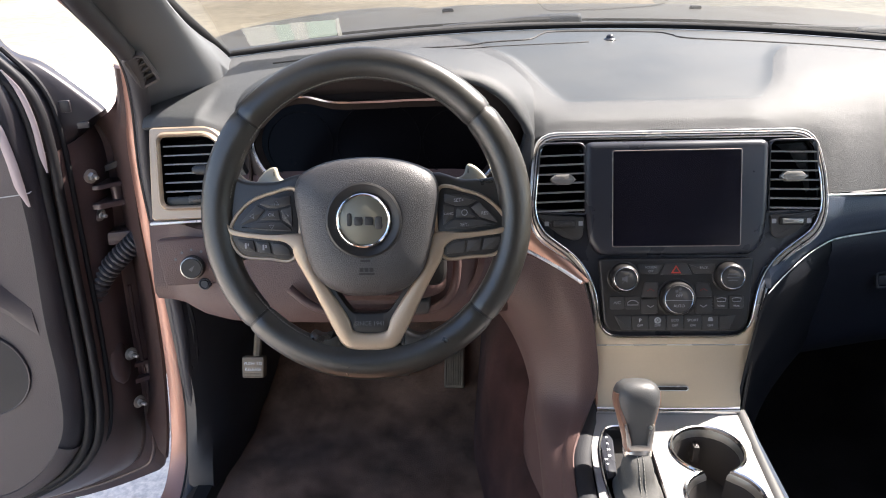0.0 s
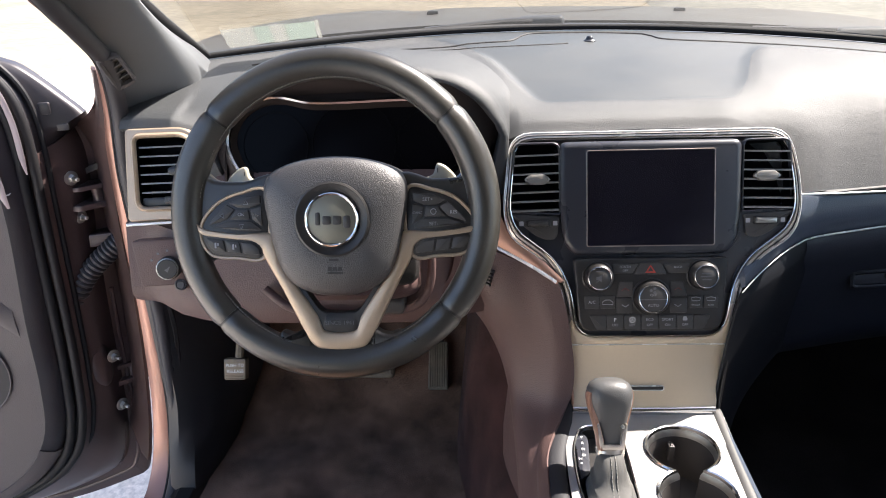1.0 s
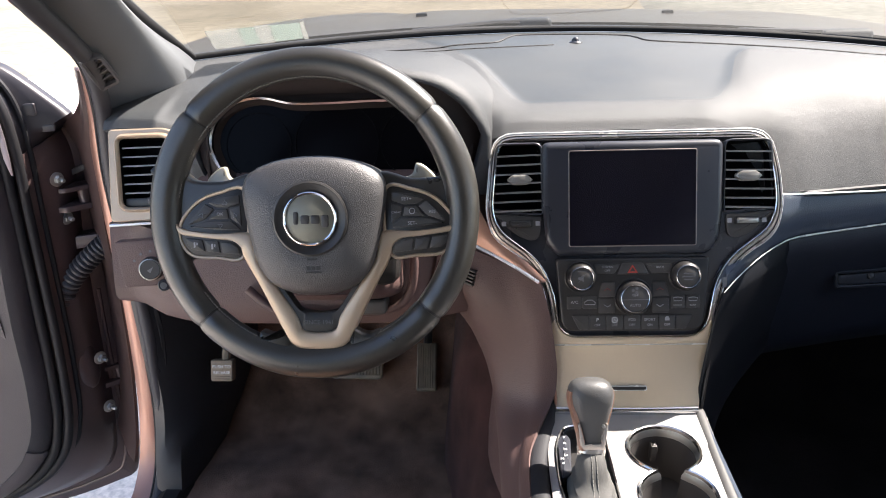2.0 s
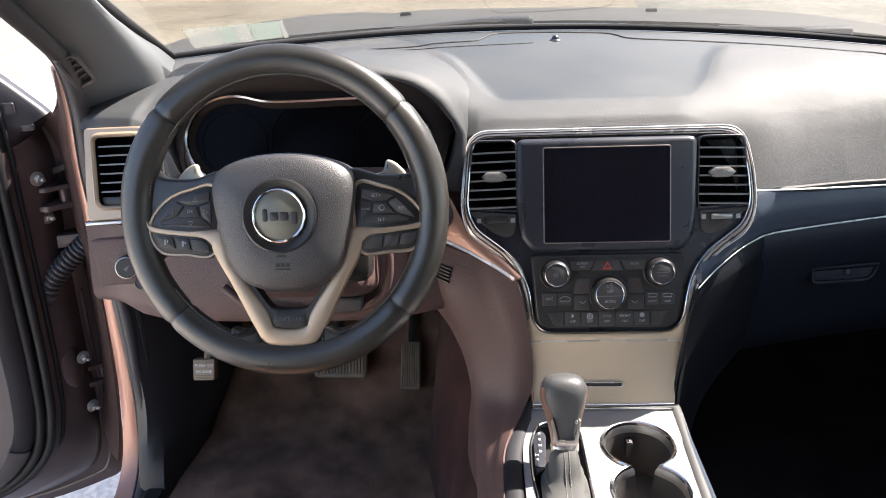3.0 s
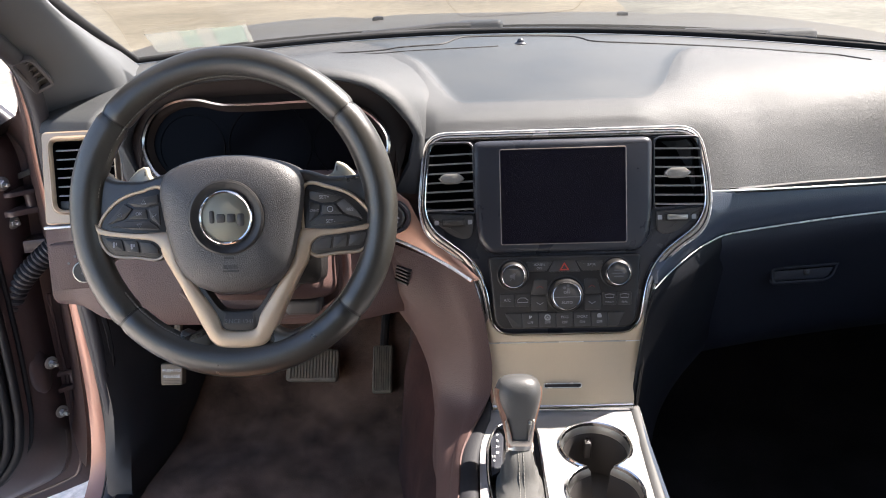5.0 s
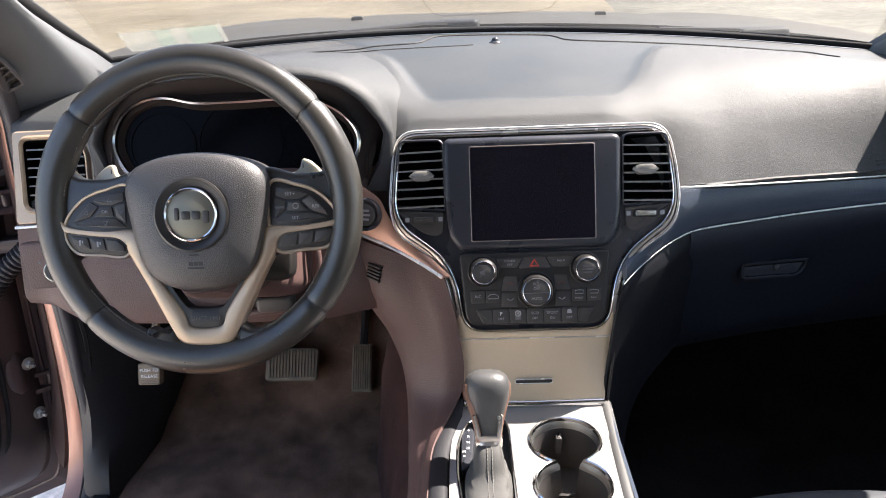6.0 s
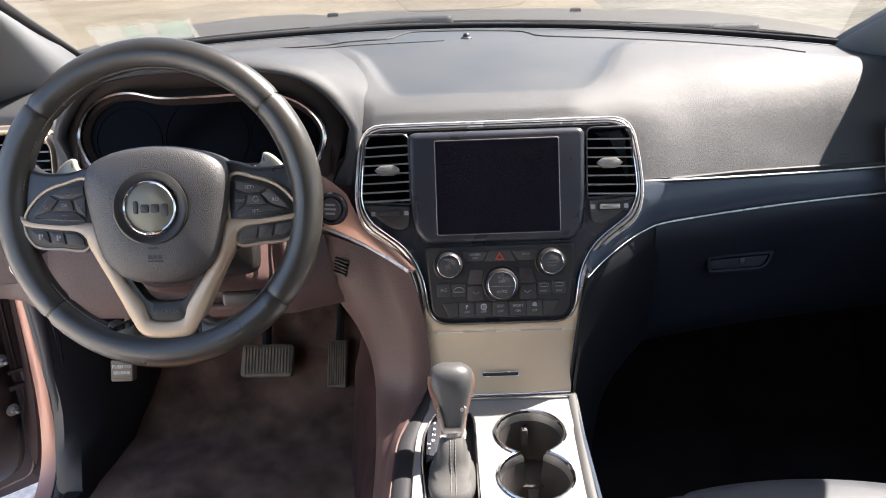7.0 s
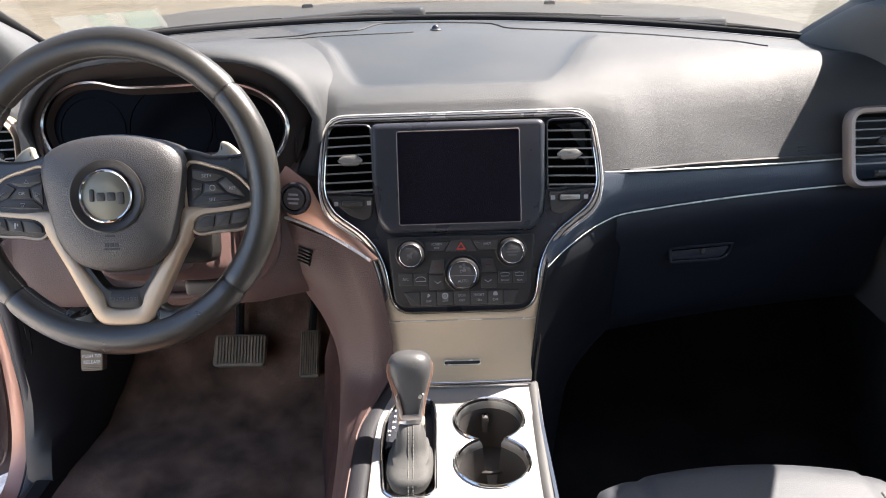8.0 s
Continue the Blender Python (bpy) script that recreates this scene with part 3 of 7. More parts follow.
pillar_rows = rows
pillar = thing("pillar_trim", (-0.70, 1.15, 1.15), "grey plastic windscreen pillar trim with a small demister vent", "pillar trim", "windscreen pillars")
solid(part("cover", sheet(rows), PILLAR, pillar), 0.004, 1.0)
RIGHT_EDGE = [(0.55, 0.72, 1.60), (0.612, 0.95, 1.44), (0.640, 1.13, 1.335), (0.638, 1.24, 1.270), (0.612, 1.36, 1.200), (0.60, 1.40, 1.17)]
RIGHT_DOOR = [(0.51, 0.52, 1.575), (0.60, 0.67, 1.445), (0.69, 0.86, 1.340), (0.725, 0.99, 1.260), (0.740, 1.10, 1.185), (0.745, 1.15, 1.130)]
le, se = smooth_loop(RIGHT_EDGE, 6, False), smooth_loop(RIGHT_DOOR, 6, False)
rows = []
for a, b in zip(se, le):
    a, b = Vector(a), Vector(b)
    rows.append([a + (b - a) * (k / 10) + Vector((-0.045, -0.02, 0.012)) * math.sin(k / 10 * math.pi) ** 0.8 * (1 - 0.7 * ease(0.45, 0.75, k / 10) * ease(1.240, 1.265, b.z)) for k in range(11)])
pillar_r = thing("pillar_trim", (0.65, 1.15, 1.15), "dark shaded plastic windscreen pillar trim", "pillar trim", "windscreen pillars")
solid(part("cover", sheet(rows), PILLAR, pillar_r), 0.004, 1.0)

# small demister vent low on the driver's pillar trim
pr = min(pillar_rows, key=lambda r: abs(r[1].z - 1.252))
pi_ = pillar_rows.index(pr)
up_ = (pillar_rows[pi_ - 3][1] - pillar_rows[pi_ + 3][1]).normalized()
ac_ = (pr[2] - pr[0]).normalized()
nn_ = ac_.cross(up_).normalized()
ac_ = up_.cross(nn_).normalized()
vm = Matrix.Translation(pr[0] * 0.6 + pr[1] * 0.4 + nn_ * 0.011) @ Matrix((ac_, up_, nn_)).transposed().to_4x4()
bm = bmesh.new()
outline = rounded([(-0.012, -0.040), (0.020, -0.036), (0.014, 0.034), (-0.016, 0.040)], 0.009)
band(bm, vm, outline, [(0, -0.004), (0, 0.003), (0.002, 0.005), (0.005, 0.003), (0.005, -0.004)])
vent = part("demister_vent", bm, FAR_DOOR, pillar, "small slotted demister vent")
bm = bmesh.new()
slab(bm, vm, inset(outline, 0.004), -0.006, -0.003, 0)
part("cavity", bm, BLACK, vent)
for k in range(4):
    bm = bmesh.new()
    y = -0.024 + 0.014 * k
    slab(bm, vm, [(-0.011, y), (0.014, y + 0.007), (0.014, y + 0.0100), (-0.011, y + 0.0030)], -0.004, 0.0012, 0.0006, 1)
    part("slat", bm, FAR_DOOR, vent)

# side walls, rear and far side of the cabin, outside the view but closing it
wall = part("wall_rear", sheet([[Vector((x, -2.3, z)) for x in (-0.75, 0.75)] for z in (0.4, 1.1, 1.6)]), LINER, None)
tagged(solid(wall, 0.05), "plain trim at the rear of the cabin", "wall", kind="structure")
rows = [[Vector((x, y, z)) for y in [1.35 - 3.6 * k / 12 for k in range(13)]] for x, z in ((0.80, 0.40), (0.78, 0.7), (0.72, 0.74), (0.73, 1.02), (0.78, 1.06))]
door_r = part("wall_passenger_door", sheet(rows), FAR_DOOR, None)
tagged(solid(door_r, 0.06), "dark closed passenger door trim in shade", "door", kind="structure")
rows = [[Vector((x, y, z)) for y in [-0.35 - 2.0 * k / 6 for k in range(7)]] for x, z in ((-0.84, 0.40), (-0.80, 0.9), (-0.78, 1.08))]
tagged(solid(part("wall_rear_door", sheet(rows), DOOR_TRIM, None), 0.06), "closed rear door trim", "door", kind="structure")
bm = bmesh.new()
for pts in ([(0.47, 0.54, 1.575), (0.58, -0.2, 1.62), (0.56, -1.2, 1.62), (0.55, -2.3, 1.56)], [(-0.565, 0.54, 1.575), (-0.61, -0.2, 1.62), (-0.60, -1.2, 1.62), (-0.58, -2.3, 1.56)]):
    tube(bm, smooth_loop(pts, 5, False), 0.035, 10)
part("roof_rail", bm, LINER, body, "pale roof rail trim")
for sx in (-0.66, 0.62):
    bm = bmesh.new()
    tube(bm, [(sx * 1.12, -0.28, 0.5), (sx * 1.10, -0.30, 1.05), (sx * 0.93, -0.38, 1.62)], 0.05, 10)
    part("centre_pillar", bm, LINER, body, "pale centre pillar trim")
bm = bmesh.new()
tube(bm, [Vector((x, 0.745 - 0.05 * (x / 0.6) ** 2, 1.625 - 0.05 * (x / 0.6) ** 2)) for x in [-0.6 + 1.1 * k / 12 for k in range(13)]], 0.03, 10)
part("windscreen_header", bm, LINER, body, "pale windscreen header trim")
rows = [[Vector((x, y, z)) for y in (1.3, 0.6, -0.28)] for x, z in ((0.735, 1.07), (0.56, 1.575))]
p = part("side_window", sheet(rows), SIDE_GLASS, body, "clear passenger side window")
p.visible_shadow = False
# out of view; the dark panes are added to cut light from the rear
for sx in (-1, 1):
    rows = [[Vector((x * sx, y, z)) for y in (-0.30, -1.2, -2.3)] for x, z in ((0.76, 1.07), (0.58, 1.60))]
    part("rear_side_window", sheet(rows), TINTED, body, "unseen rear side window, dark tint added to cut light")

# ---------------------------------------------------------------- dashboard
dashboard = thing("dashboard", (0, 1.2, 0.95), "grey soft-grained dashboard with dark lower panels, dusty in sunlight", "dashboard")

# front edge of the upper pad: x, y, z
FRONT = [(-0.76, 1.110, 1.150), (-0.715, 1.092, 1.158), (-0.66, 1.072, 1.160), (-0.60, 1.072, 1.140), (-0.57, 1.082, 1.115), (-0.24, 1.082, 1.110), (-0.205, 1.066, 1.120), (-0.188, 1.060, 1.134),
         (-0.17, 1.060, 1.141), (0.0, 1.062, 1.1445), (0.160, 1.060, 1.141), (0.176, 1.050, 1.124), (0.187, 1.034, 1.060), (0.24, 1.042, 1.062), (0.34, 1.062, 1.062), (0.49, 1.098, 1.055), (0.60, 1.118, 1.052), (0.74, 1.13, 1.05)]
# profiles from the front edge to the foot of the windscreen: share of the depth, height
FLOOR = [(1.04, 1.134), (1.060, 1.1455), (1.075, 1.160), (1.10, 1.1695), (1.13, 1.1755), (1.20, 1.185), (1.30, 1.1975), (1.40, 1.2085), (1.50, 1.213), (1.60, 1.214)]
# the passenger's pad and the driver's end, by the distance behind the front edge
SIDE = [(0.0, 0.0), (0.020, 0.030), (0.040, 0.058), (0.055, 0.076), (0.075, 0.093), (0.11, 0.1105), (0.16, 0.1240), (0.22, 0.1330), (0.28, 0.1380), (0.40, 0.1400), (0.60, 0.1400)]


# the shallow tray in the middle of the pad: its right and left edge (y, x), and the line where the raised pads end (x, y)
TRAY_RIGHT = [(1.05, 0.085), (1.10, 0.100), (1.125, 0.125), (1.16, 0.146), (1.22, 0.172), (1.30, 0.200), (1.35, 0.225), (1.45, 0.27)]
TRAY_LEFT = [(1.05, -0.110), (1.10, -0.122), (1.13, -0.140), (1.18, -0.160), (1.24, -0.180), (1.32, -0.206), (1.38, -0.238), (1.45, -0.28)]
PAD_BACK = [(-0.7, 1.70), (-0.45, 1.60), (-0.30, 1.46), (-0.2, 1.41), (0.2, 1.39), (0.32, 1.375), (0.45, 1.325), (0.55, 1.26), (0.75, 1.20)]


def raised(x, y):
    """1 on the padded rims and ends, 0 in the tray and on the strip below the windscreen."""
    right = ease(-0.012, 0.030, x - smooth_at(TRAY_RIGHT, y))
    left = ease(-0.010, 0.018, smooth_at(TRAY_LEFT, y) - x)
    front = ease(1.135, 1.108, y)
    back = ease(0.03, -0.05, y - smooth_at(PAD_BACK, x))
    return 1 - (1 - front) * (1 - (1 - (1 - right) * (1 - left)) * back)


def pad_profile(x, n=120):
    """One section of the pad, from its front edge to the foot of the windscreen."""
    y0, z0 = lerp(FRONT, x)
    y1 = base_y(x) + 0.012
    out = []
    for k in range(n):
        u = (k / (n - 1)) ** 1.5
        y = y0 + (y1 - y0) * u
        zb = smooth_at(FLOOR, y) + (base_z(x) - 1.214) * ease(1.10, 1.50, y)
        if x < -0.10:
            zs = smooth_at([(0, z0), (0.012, z0 + 0.012), (0.05, max(z0 + 0.022, 1.178)), (0.12, 1.194), (0.2, 1.203), (0.3, 1.208), (0.5, 1.214)], y - y0)
            zs = zb + (zs - zb) * ease(-0.13, -0.21, x)
        else:
            inner, outer_z = 1.0615 + smooth_at(SIDE, max(0.0, y - 1.0371)), z0 - 0.008 + smooth_at(SIDE, max(0.0, y - y0))
            zs = inner + (outer_z - inner) * ease(0.185, 0.290, x)
            zs = zs + (zb + 0.004 - zs) * ease(1.10, 1.26, y)
            zs = zb + (zs - zb) * ease(0.10, 0.193 + 0.057 * ease(1.045, 1.11, y), x)
        w = raised(x, y)
        zf = zb - 0.0018
        z = zf + (zs - zf) * w
        out.append(Vector((x, y, z + (base_z(x) - 0.003 - z) * ease(0.06, 0.012, y1 - y))))
    out[0].z = z0
    return out


def smooth_at(table, u):
    """Monotone cubic look-up."""
    xs = [p[0] for p in table]
    ys = [p[1] for p in table]
    n = len(xs)
    i = 0
    while i < n - 2 and u > xs[i + 1]:
        i += 1
    d = [(ys[k + 1] - ys[k]) / (xs[k + 1] - xs[k]) for k in range(n - 1)]
    m = [d[0]] + [0 if d[k - 1] * d[k] <= 0 else 2 * d[k - 1] * d[k] / (d[k - 1] + d[k]) for k in range(1, n - 1)] + [d[-1]]
    h = xs[i + 1] - xs[i]
    t = (u - xs[i]) / h
    return ys[i] * (1 + 2 * t) * (1 - t) ** 2 + m[i] * h * t * (1 - t) ** 2 + ys[i + 1] * t * t * (3 - 2 * t) + m[i + 1] * h * t * t * (t - 1)


xs = sorted(set([round(-0.75 + 1.47 * k / 400, 4) for k in range(401)] + [-0.205, -0.197, -0.188, -0.18, 0.172, 0.180, 0.185, 0.190, 0.193, 0.197, 0.202]))
upper_pad = part("upper_pad", sheet([pad_profile(x) for x in xs]), VINYL, dashboard, "grey grained vinyl upper pad", sharp=60)
upper_pad.data.materials.append(SMOOTH_VINYL)
for p in upper_pad.data.polygons:
    if raised(p.center.x, p.center.y) < 0.5:
        p.material_index = 1
solid(upper_pad, 0.006)


def pad_z(x, y):
    pr = pad_profile(x)
    for a, b in zip(pr, pr[1:]):
        if a.y <= y <= b.y:
            return a.z + (b.z - a.z) * (y - a.y) / (b.y - a.y)
    return pr[-1].z


# defroster seam across the pad, and the sun sensor
bm = bmesh.new()
seam = [(-0.60, 1.30), (-0.50, 1.348), (-0.40, 1.383), (-0.305, 1.397), (-0.222, 1.418), (-0.170, 1.432), (-0.145, 1.478), (-0.12, 1.497), (-0.03, 1.502), (0.062, 1.492), (0.085, 1.470), (0.109, 1.438), (0.23, 1.414), (0.34, 1.380), (0.42, 1.352), (0.483, 1.330), (0.512, 1.279)]
path = [Vector((x, y, pad_z(x, y) + 0.0004)) for x, y in smooth_loop(seam, 6, False)]
tube(bm, path, 0.0016, 5)
part("defroster_seam", bm, RUBBER, dashboard, "dark defroster panel seam")
bm = bmesh.new()
tube(bm, [Vector((x, y, pad_z(x, y) + 0.0002)) for x, y in smooth_loop([(-0.50, 1.325), (-0.373, 1.362), (-0.265, 1.380), (-0.108, 1.400), (-0.070, 1.408)], 6, False)], 0.0011, 5)
part("tray_seam", bm, RUBBER, dashboard, "thin dark seam along the tray")
sz = pad_z(-0.030, 1.428)
bm = bmesh.new()
turned(bm, Matrix.Translation((-0.030, 1.428, sz)), [(0.011, -0.002), (0.011, 0.0005), (0.009, 0.002), (0.007, 0.003), (0.006, 0.0055), (0.0045, 0.008), (0.002, 0.009)], 20)
part("sun_sensor", bm, GLOSS_BLACK, dashboard, "small domed sun sensor")

# instrument hood: a rolled lip over the instruments that falls back into the pad on all sides
HOOD_X = -0.395
# half of it from the top to its end beside the centre stack: lip x and z, roll x and z, foot x and y
HOOD = [(0.0, 0.0, 1.235, 0.0, 1.2480, 0.0, 1.440), (0.18, 0.045, 1.234, 0.040, 1.2465, 0.065, 1.435), (0.36, 0.087, 1.230, 0.080, 1.2425, 0.125, 1.412), (0.54, 0.130, 1.221, 0.145, 1.2285, 0.172, 1.330), (0.70, 0.164, 1.201, 0.183, 1.2040, 0.206, 1.240),
        (0.84, 0.185, 1.176, 0.203, 1.1710, 0.221, 1.170), (0.92, 0.199, 1.148, 0.207, 1.1420, 0.222, 1.110), (0.96, 0.188, 1.108, 0.208, 1.1050, 0.212, 1.060), (1.0, 0.168, 1.074, 0.208, 1.0700, 0.211, 1.050)]
TH = [k / 24 for k in range(-24, 25)]


def hood_at(u):
    """Lip, roll and foot of the hood; u from the driver's end (-1) over the top (0) to the centre (1)."""
    v = [smooth_at([(row[0], row[k]) for row in HOOD], abs(u)) for k in range(1, 7)]
    sx = 1 if u > 0 else -1
    fx = HOOD_X + sx * v[4]
    fy = min(v[5], base_y(fx) - 0.03)
    end = ease(0.88, 0.97, abs(u))
    fz = pad_z(fx, max(fy, 1.09)) - 0.003
    return Vector((HOOD_X + sx * v[0], 1.030, v[1])), Vector((HOOD_X + sx * v[2], 1.066 - 0.030 * end, v[3])), Vector((fx, fy, fz + (v[3] - 0.003 - fz) * end))


rows = []
for u in TH:
    p, r, q = hood_at(u)
    c = Vector((HOOD_X, p.y, 1.12))
    inward = (c - p).normalized()
    row = [p + inward * 0.004 + Vector((0, 0.022, 0)), p + inward * 0.003 + Vector((0, 0.006, 0)), p + Vector((0, 0.0005, 0)), p - inward * 0.004 + Vector((0, 0.001, 0))]
    p1 = row[-1]
    for t in (0.25, 0.5, 0.75):
        a = t * math.pi / 2
        row.append(p1 + (r - p1) * t + Vector((0, -0.006, 0)) * math.sin(2 * a) - inward * 0.004 * math.sin(2 * a))
    for k in range(0, 15):
        t = k / 14
        b = r + (q - r) * t
        b.z = q.z + (r.z - q.z) * (1 - ease(-0.25, 1.0, t)) / (1 - ease(-0.25, 1.0, 0))
        row.append(b)
    rows.append(row)
solid(part("instrument_hood", sheet(rows), VINYL, dashboard, "arched grained hood over the instruments", sharp=70), 0.004)

# instruments
CM = frame_at((-0.397, 1.040, 1.155))
bez = smooth_loop([(-0.170, 0.004), (-0.155, 0.032), (-0.128, 0.049), (-0.095, 0.053), (-0.055, 0.045), (0.0, 0.0445), (0.055, 0.046), (0.100, 0.044), (0.138, 0.028), (0.163, 0.000), (0.164, -0.030), (0.145, -0.060), (0.10, -0.078), (0.0, -0.082), (-0.10, -0.078), (-0.148, -0.055), (-0.168, -0.025)], 6)
cluster = thing("instrument_cluster", CM @ Vector((0, 0, 0)), "unlit black instrument cluster with a thin chrome bezel", "instrument cluster")
bm = bmesh.new()
band(bm, CM, bez, [(-0.001, -0.004), (-0.001, 0.005), (0.0015, 0.0075), (0.004, 0.0055), (0.0045, -0.002), (0.0045, -0.004)])
part("bezel", bm, RING, cluster, "thin chrome bezel")
bm = bmesh.new()
slab(bm, CM, inset(bez, 0.004), -0.030, -0.012, 0)
part("face", bm, CLUSTER, cluster, "black unlit display face")
bm = bmesh.new()
lathe_loops(bm, [place(CM, inset(bez, 0.0035), 0.0), place(CM, inset(bez, 0.010), -0.0115)])
part("inner_wall", bm, SHROUD, cluster)
for cx, r in ((-0.108, 0.046), (0.105, 0.046), (0.0, 0.058)):
    bm = bmesh.new()
    band(bm, CM, disc(r, 48, (cx, -0.012)), [(0, -0.0118), (0, -0.0105), (0.0018, -0.0105), (0.0018, -0.0118)])
    part("dial_ring", bm, DIAL, cluster, "dim dial ring")
# shroud from the lip back to the bezel
rows = []
for u in TH:
    p = hood_at(u)[0]
    p = p + (Vector((HOOD_X, p.y, 1.12)) - p).normalized() * 0.004 + Vector((0, 0.022, 0))
    a = math.pi / 2 * (1 - u)
    q = CM @ Vector((0.176 * math.copysign(abs(math.cos(a)) ** 0.72, math.cos(a)) - 0.002, -0.060 + 0.116 * math.sin(a) ** 0.6, -0.004))
    rows.append([p + (q - p) * (k / 5) for k in range(6)])
solid(part("instrument_shroud", sheet(rows), SHROUD, dashboard, "dark shroud inside the instrument hood"), 0.003, 1.0)
bm = bmesh.new()
lathe_loops(bm, [place(CM, inset(bez, -0.020), -0.010), place(CM, inset(bez, -0.001), -0.003)])
part("instrument_surround", bm, SHROUD, dashboard, "dark grained plate round the instruments")
bm = bmesh.new()
slab(bm, frame_at((-0.36, 1.044, 1.226), -60), box_poly(-0.025, 0.025, -0.004, 0.004), -0.004, 0.001, 0.001)
part("hood_slot", bm, BLACK, dashboard)

# lower dash on the driver's side: knee panel below the instruments
KN = [(-0.735, 0.0), (-0.70, 0.0), (-0.655, -0.03), (-0.60, -0.045), (-0.50, -0.05), (-0.38, -0.052), (-0.29, -0.048), (-0.25, -0.030), (-0.22, -0.018), (-0.195, -0.005)]
rows = []
for x in [-0.735 + 0.545 * k / 40 for k in range(41)]:
    (dy,) = lerp(KN, x)
    top = 1.112 if x > -0.60 else 1.04
    row = []
    for v, (y, z) in enumerate([(1.085, top), (1.055, top - 0.012), (1.040, 1.03), (1.028, 0.985), (1.018, 0.945), (1.016, 0.918), (1.022, 0.908), (1.045, 0.903), (1.12, 0.900), (1.25, 0.905)]):
        row.append(Vector((x, y + dy * (1 if 1 < v < 8 else 0.5), z + 0.012 * max(0, (-0.62 - x) / 0.1) * (1 if v > 4 else 0))))
    rows.append(row)
knee = solid(part("knee_panel", sheet(rows), LOWER, dashboard, "dark brown-grey grained knee panel", sharp=45), 0.004)
# thin tube drawn as the glint along the panel's lower edge
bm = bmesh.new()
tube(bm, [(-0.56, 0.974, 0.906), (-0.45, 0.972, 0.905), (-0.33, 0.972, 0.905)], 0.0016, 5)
part("panel_edge_glint", bm, SILVER, dashboard, "thin bright line drawn as the glint on the lower panel edge")
# closed black block behind the panels, added to stop light through their gaps
bm = bmesh.new()
slab(bm, Matrix.Identity(4), [(-0.70, 1.15), (0.68, 1.19), (0.68, 1.28), (0.3, 1.44), (-0.3, 1.44), (-0.70, 1.28)], 0.93, 1.04, 0)
part("gap_filler", bm, BLACK, dashboard)
# underside and firewall
rows = [[Vector((x, y, z)) for x in (-0.80, -0.5, -0.2, 0.2, 0.5, 0.78)] for y, z in ((1.2, 0.905), (1.45, 0.93), (1.62, 0.85))]
solid(part("dash_underside", sheet(rows), BLACK, dashboard), 0.004)

# passenger side: band between the two bright lines, glove box below
LINE1 = [(0.188, 1.030, 1.062), (0.24, 1.038, 1.059), (0.34, 1.058, 1.054), (0.49, 1.094, 1.046), (0.58, 1.112, 1.044)]
LINE2 = [(0.116, 0.953, 0.955), (0.140, 0.972, 0.970), (0.175, 1.000, 0.984), (0.205, 1.022, 0.991), (0.235, 1.040, 0.994), (0.30, 1.056, 0.997), (0.40, 1.078, 1.000), (0.52, 1.10, 1.002), (0.65, 1.12, 1.003), (0.74, 1.13, 1.003)]
l1 = [Vector(p) for p in smooth_loop(LINE1, 6, False)]
l2 = [Vector(p) for p in smooth_loop(LINE2, 6, False)]
for name, line, r, mat in (("pad_trim_strip", [p for p in l1 if p.x > 0.200], 0.0012, TRIMLINE), ("glovebox_trim_strip", l2, 0.0014, TRIMLINE)):
    bm = bmesh.new()
    tube(bm, [p + Vector((-0.0006, -0.0034, 0.0014)) for p in line], [r * (0.5 + 0.5 * ease(0.17, 0.26, p.x)) for p in line], 12)
    part(name, bm, mat, dashboard, "thin bright trim line")
rows = []
for k in range(46):
    x2 = 0.122 + 0.62 * k / 45
    y2, z2 = lerp([tuple(p) for p in l2], x2)
    # upper edge: beside the centre trim at first, then under the pad
    if x2 < 0.196:
        u = (x2 - 0.122) / 0.074
        y1, z1, x1 = 0.958 + 0.078 * u, 0.975 + 0.088 * u, 0.120 + 0.078 * u ** 0.8
    else:
        y1, z1 = lerp([tuple(p) for p in l1], x2)
        x1 = x2
    a, b = Vector((x1, y1 + 0.004, z1 - 0.001)), Vector((x2, y2 + 0.002, z2))
    bulge = ease(0.02, 0.07, (b - a).length)
    row = [a + Vector((0.0, 0.014, 0.010))]
    for j in range(9):
        v = j / 8
        row.append(a + (b - a) * v + Vector((0, -0.012 * bulge * math.sin(math.pi * v), 0)))
    rows.append(row)
rows.insert(0, [p + Vector((-0.014, 0.016, -0.012)) for p in rows[0]])
solid(part("soft_band", sheet(rows), SHEEN_BAND, dashboard, "soft band below the pad, blue sky sheen put into its colour"), 0.004)
# glove box door and the side cheek beside the centre stack
rows = []
for k in range(31):
    x = 0.222 + 0.474 * k / 30
    y2, z2 = lerp([tuple(p) for p in l2], x)
    row = [Vector((x, y2 + dy + 0.004, z2 - dz)) for dy, dz in ((0.0, 0.004), (-0.004, 0.012), (-0.002, 0.03), (0.012, 0.06), (0.030, 0.10), (0.045, 0.15), (0.060, 0.20), (0.075, 0.235), (0.10, 0.25), (0.2, 0.255))]
    rows.append(row)
solid(part("glovebox_door", sheet(rows), SHADED_GLOVE, dashboard, "glove box door, shade put into its dark colour"), 0.006)
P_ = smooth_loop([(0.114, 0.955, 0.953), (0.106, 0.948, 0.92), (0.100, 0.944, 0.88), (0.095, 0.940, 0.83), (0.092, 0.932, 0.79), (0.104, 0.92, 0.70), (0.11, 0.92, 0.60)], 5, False)
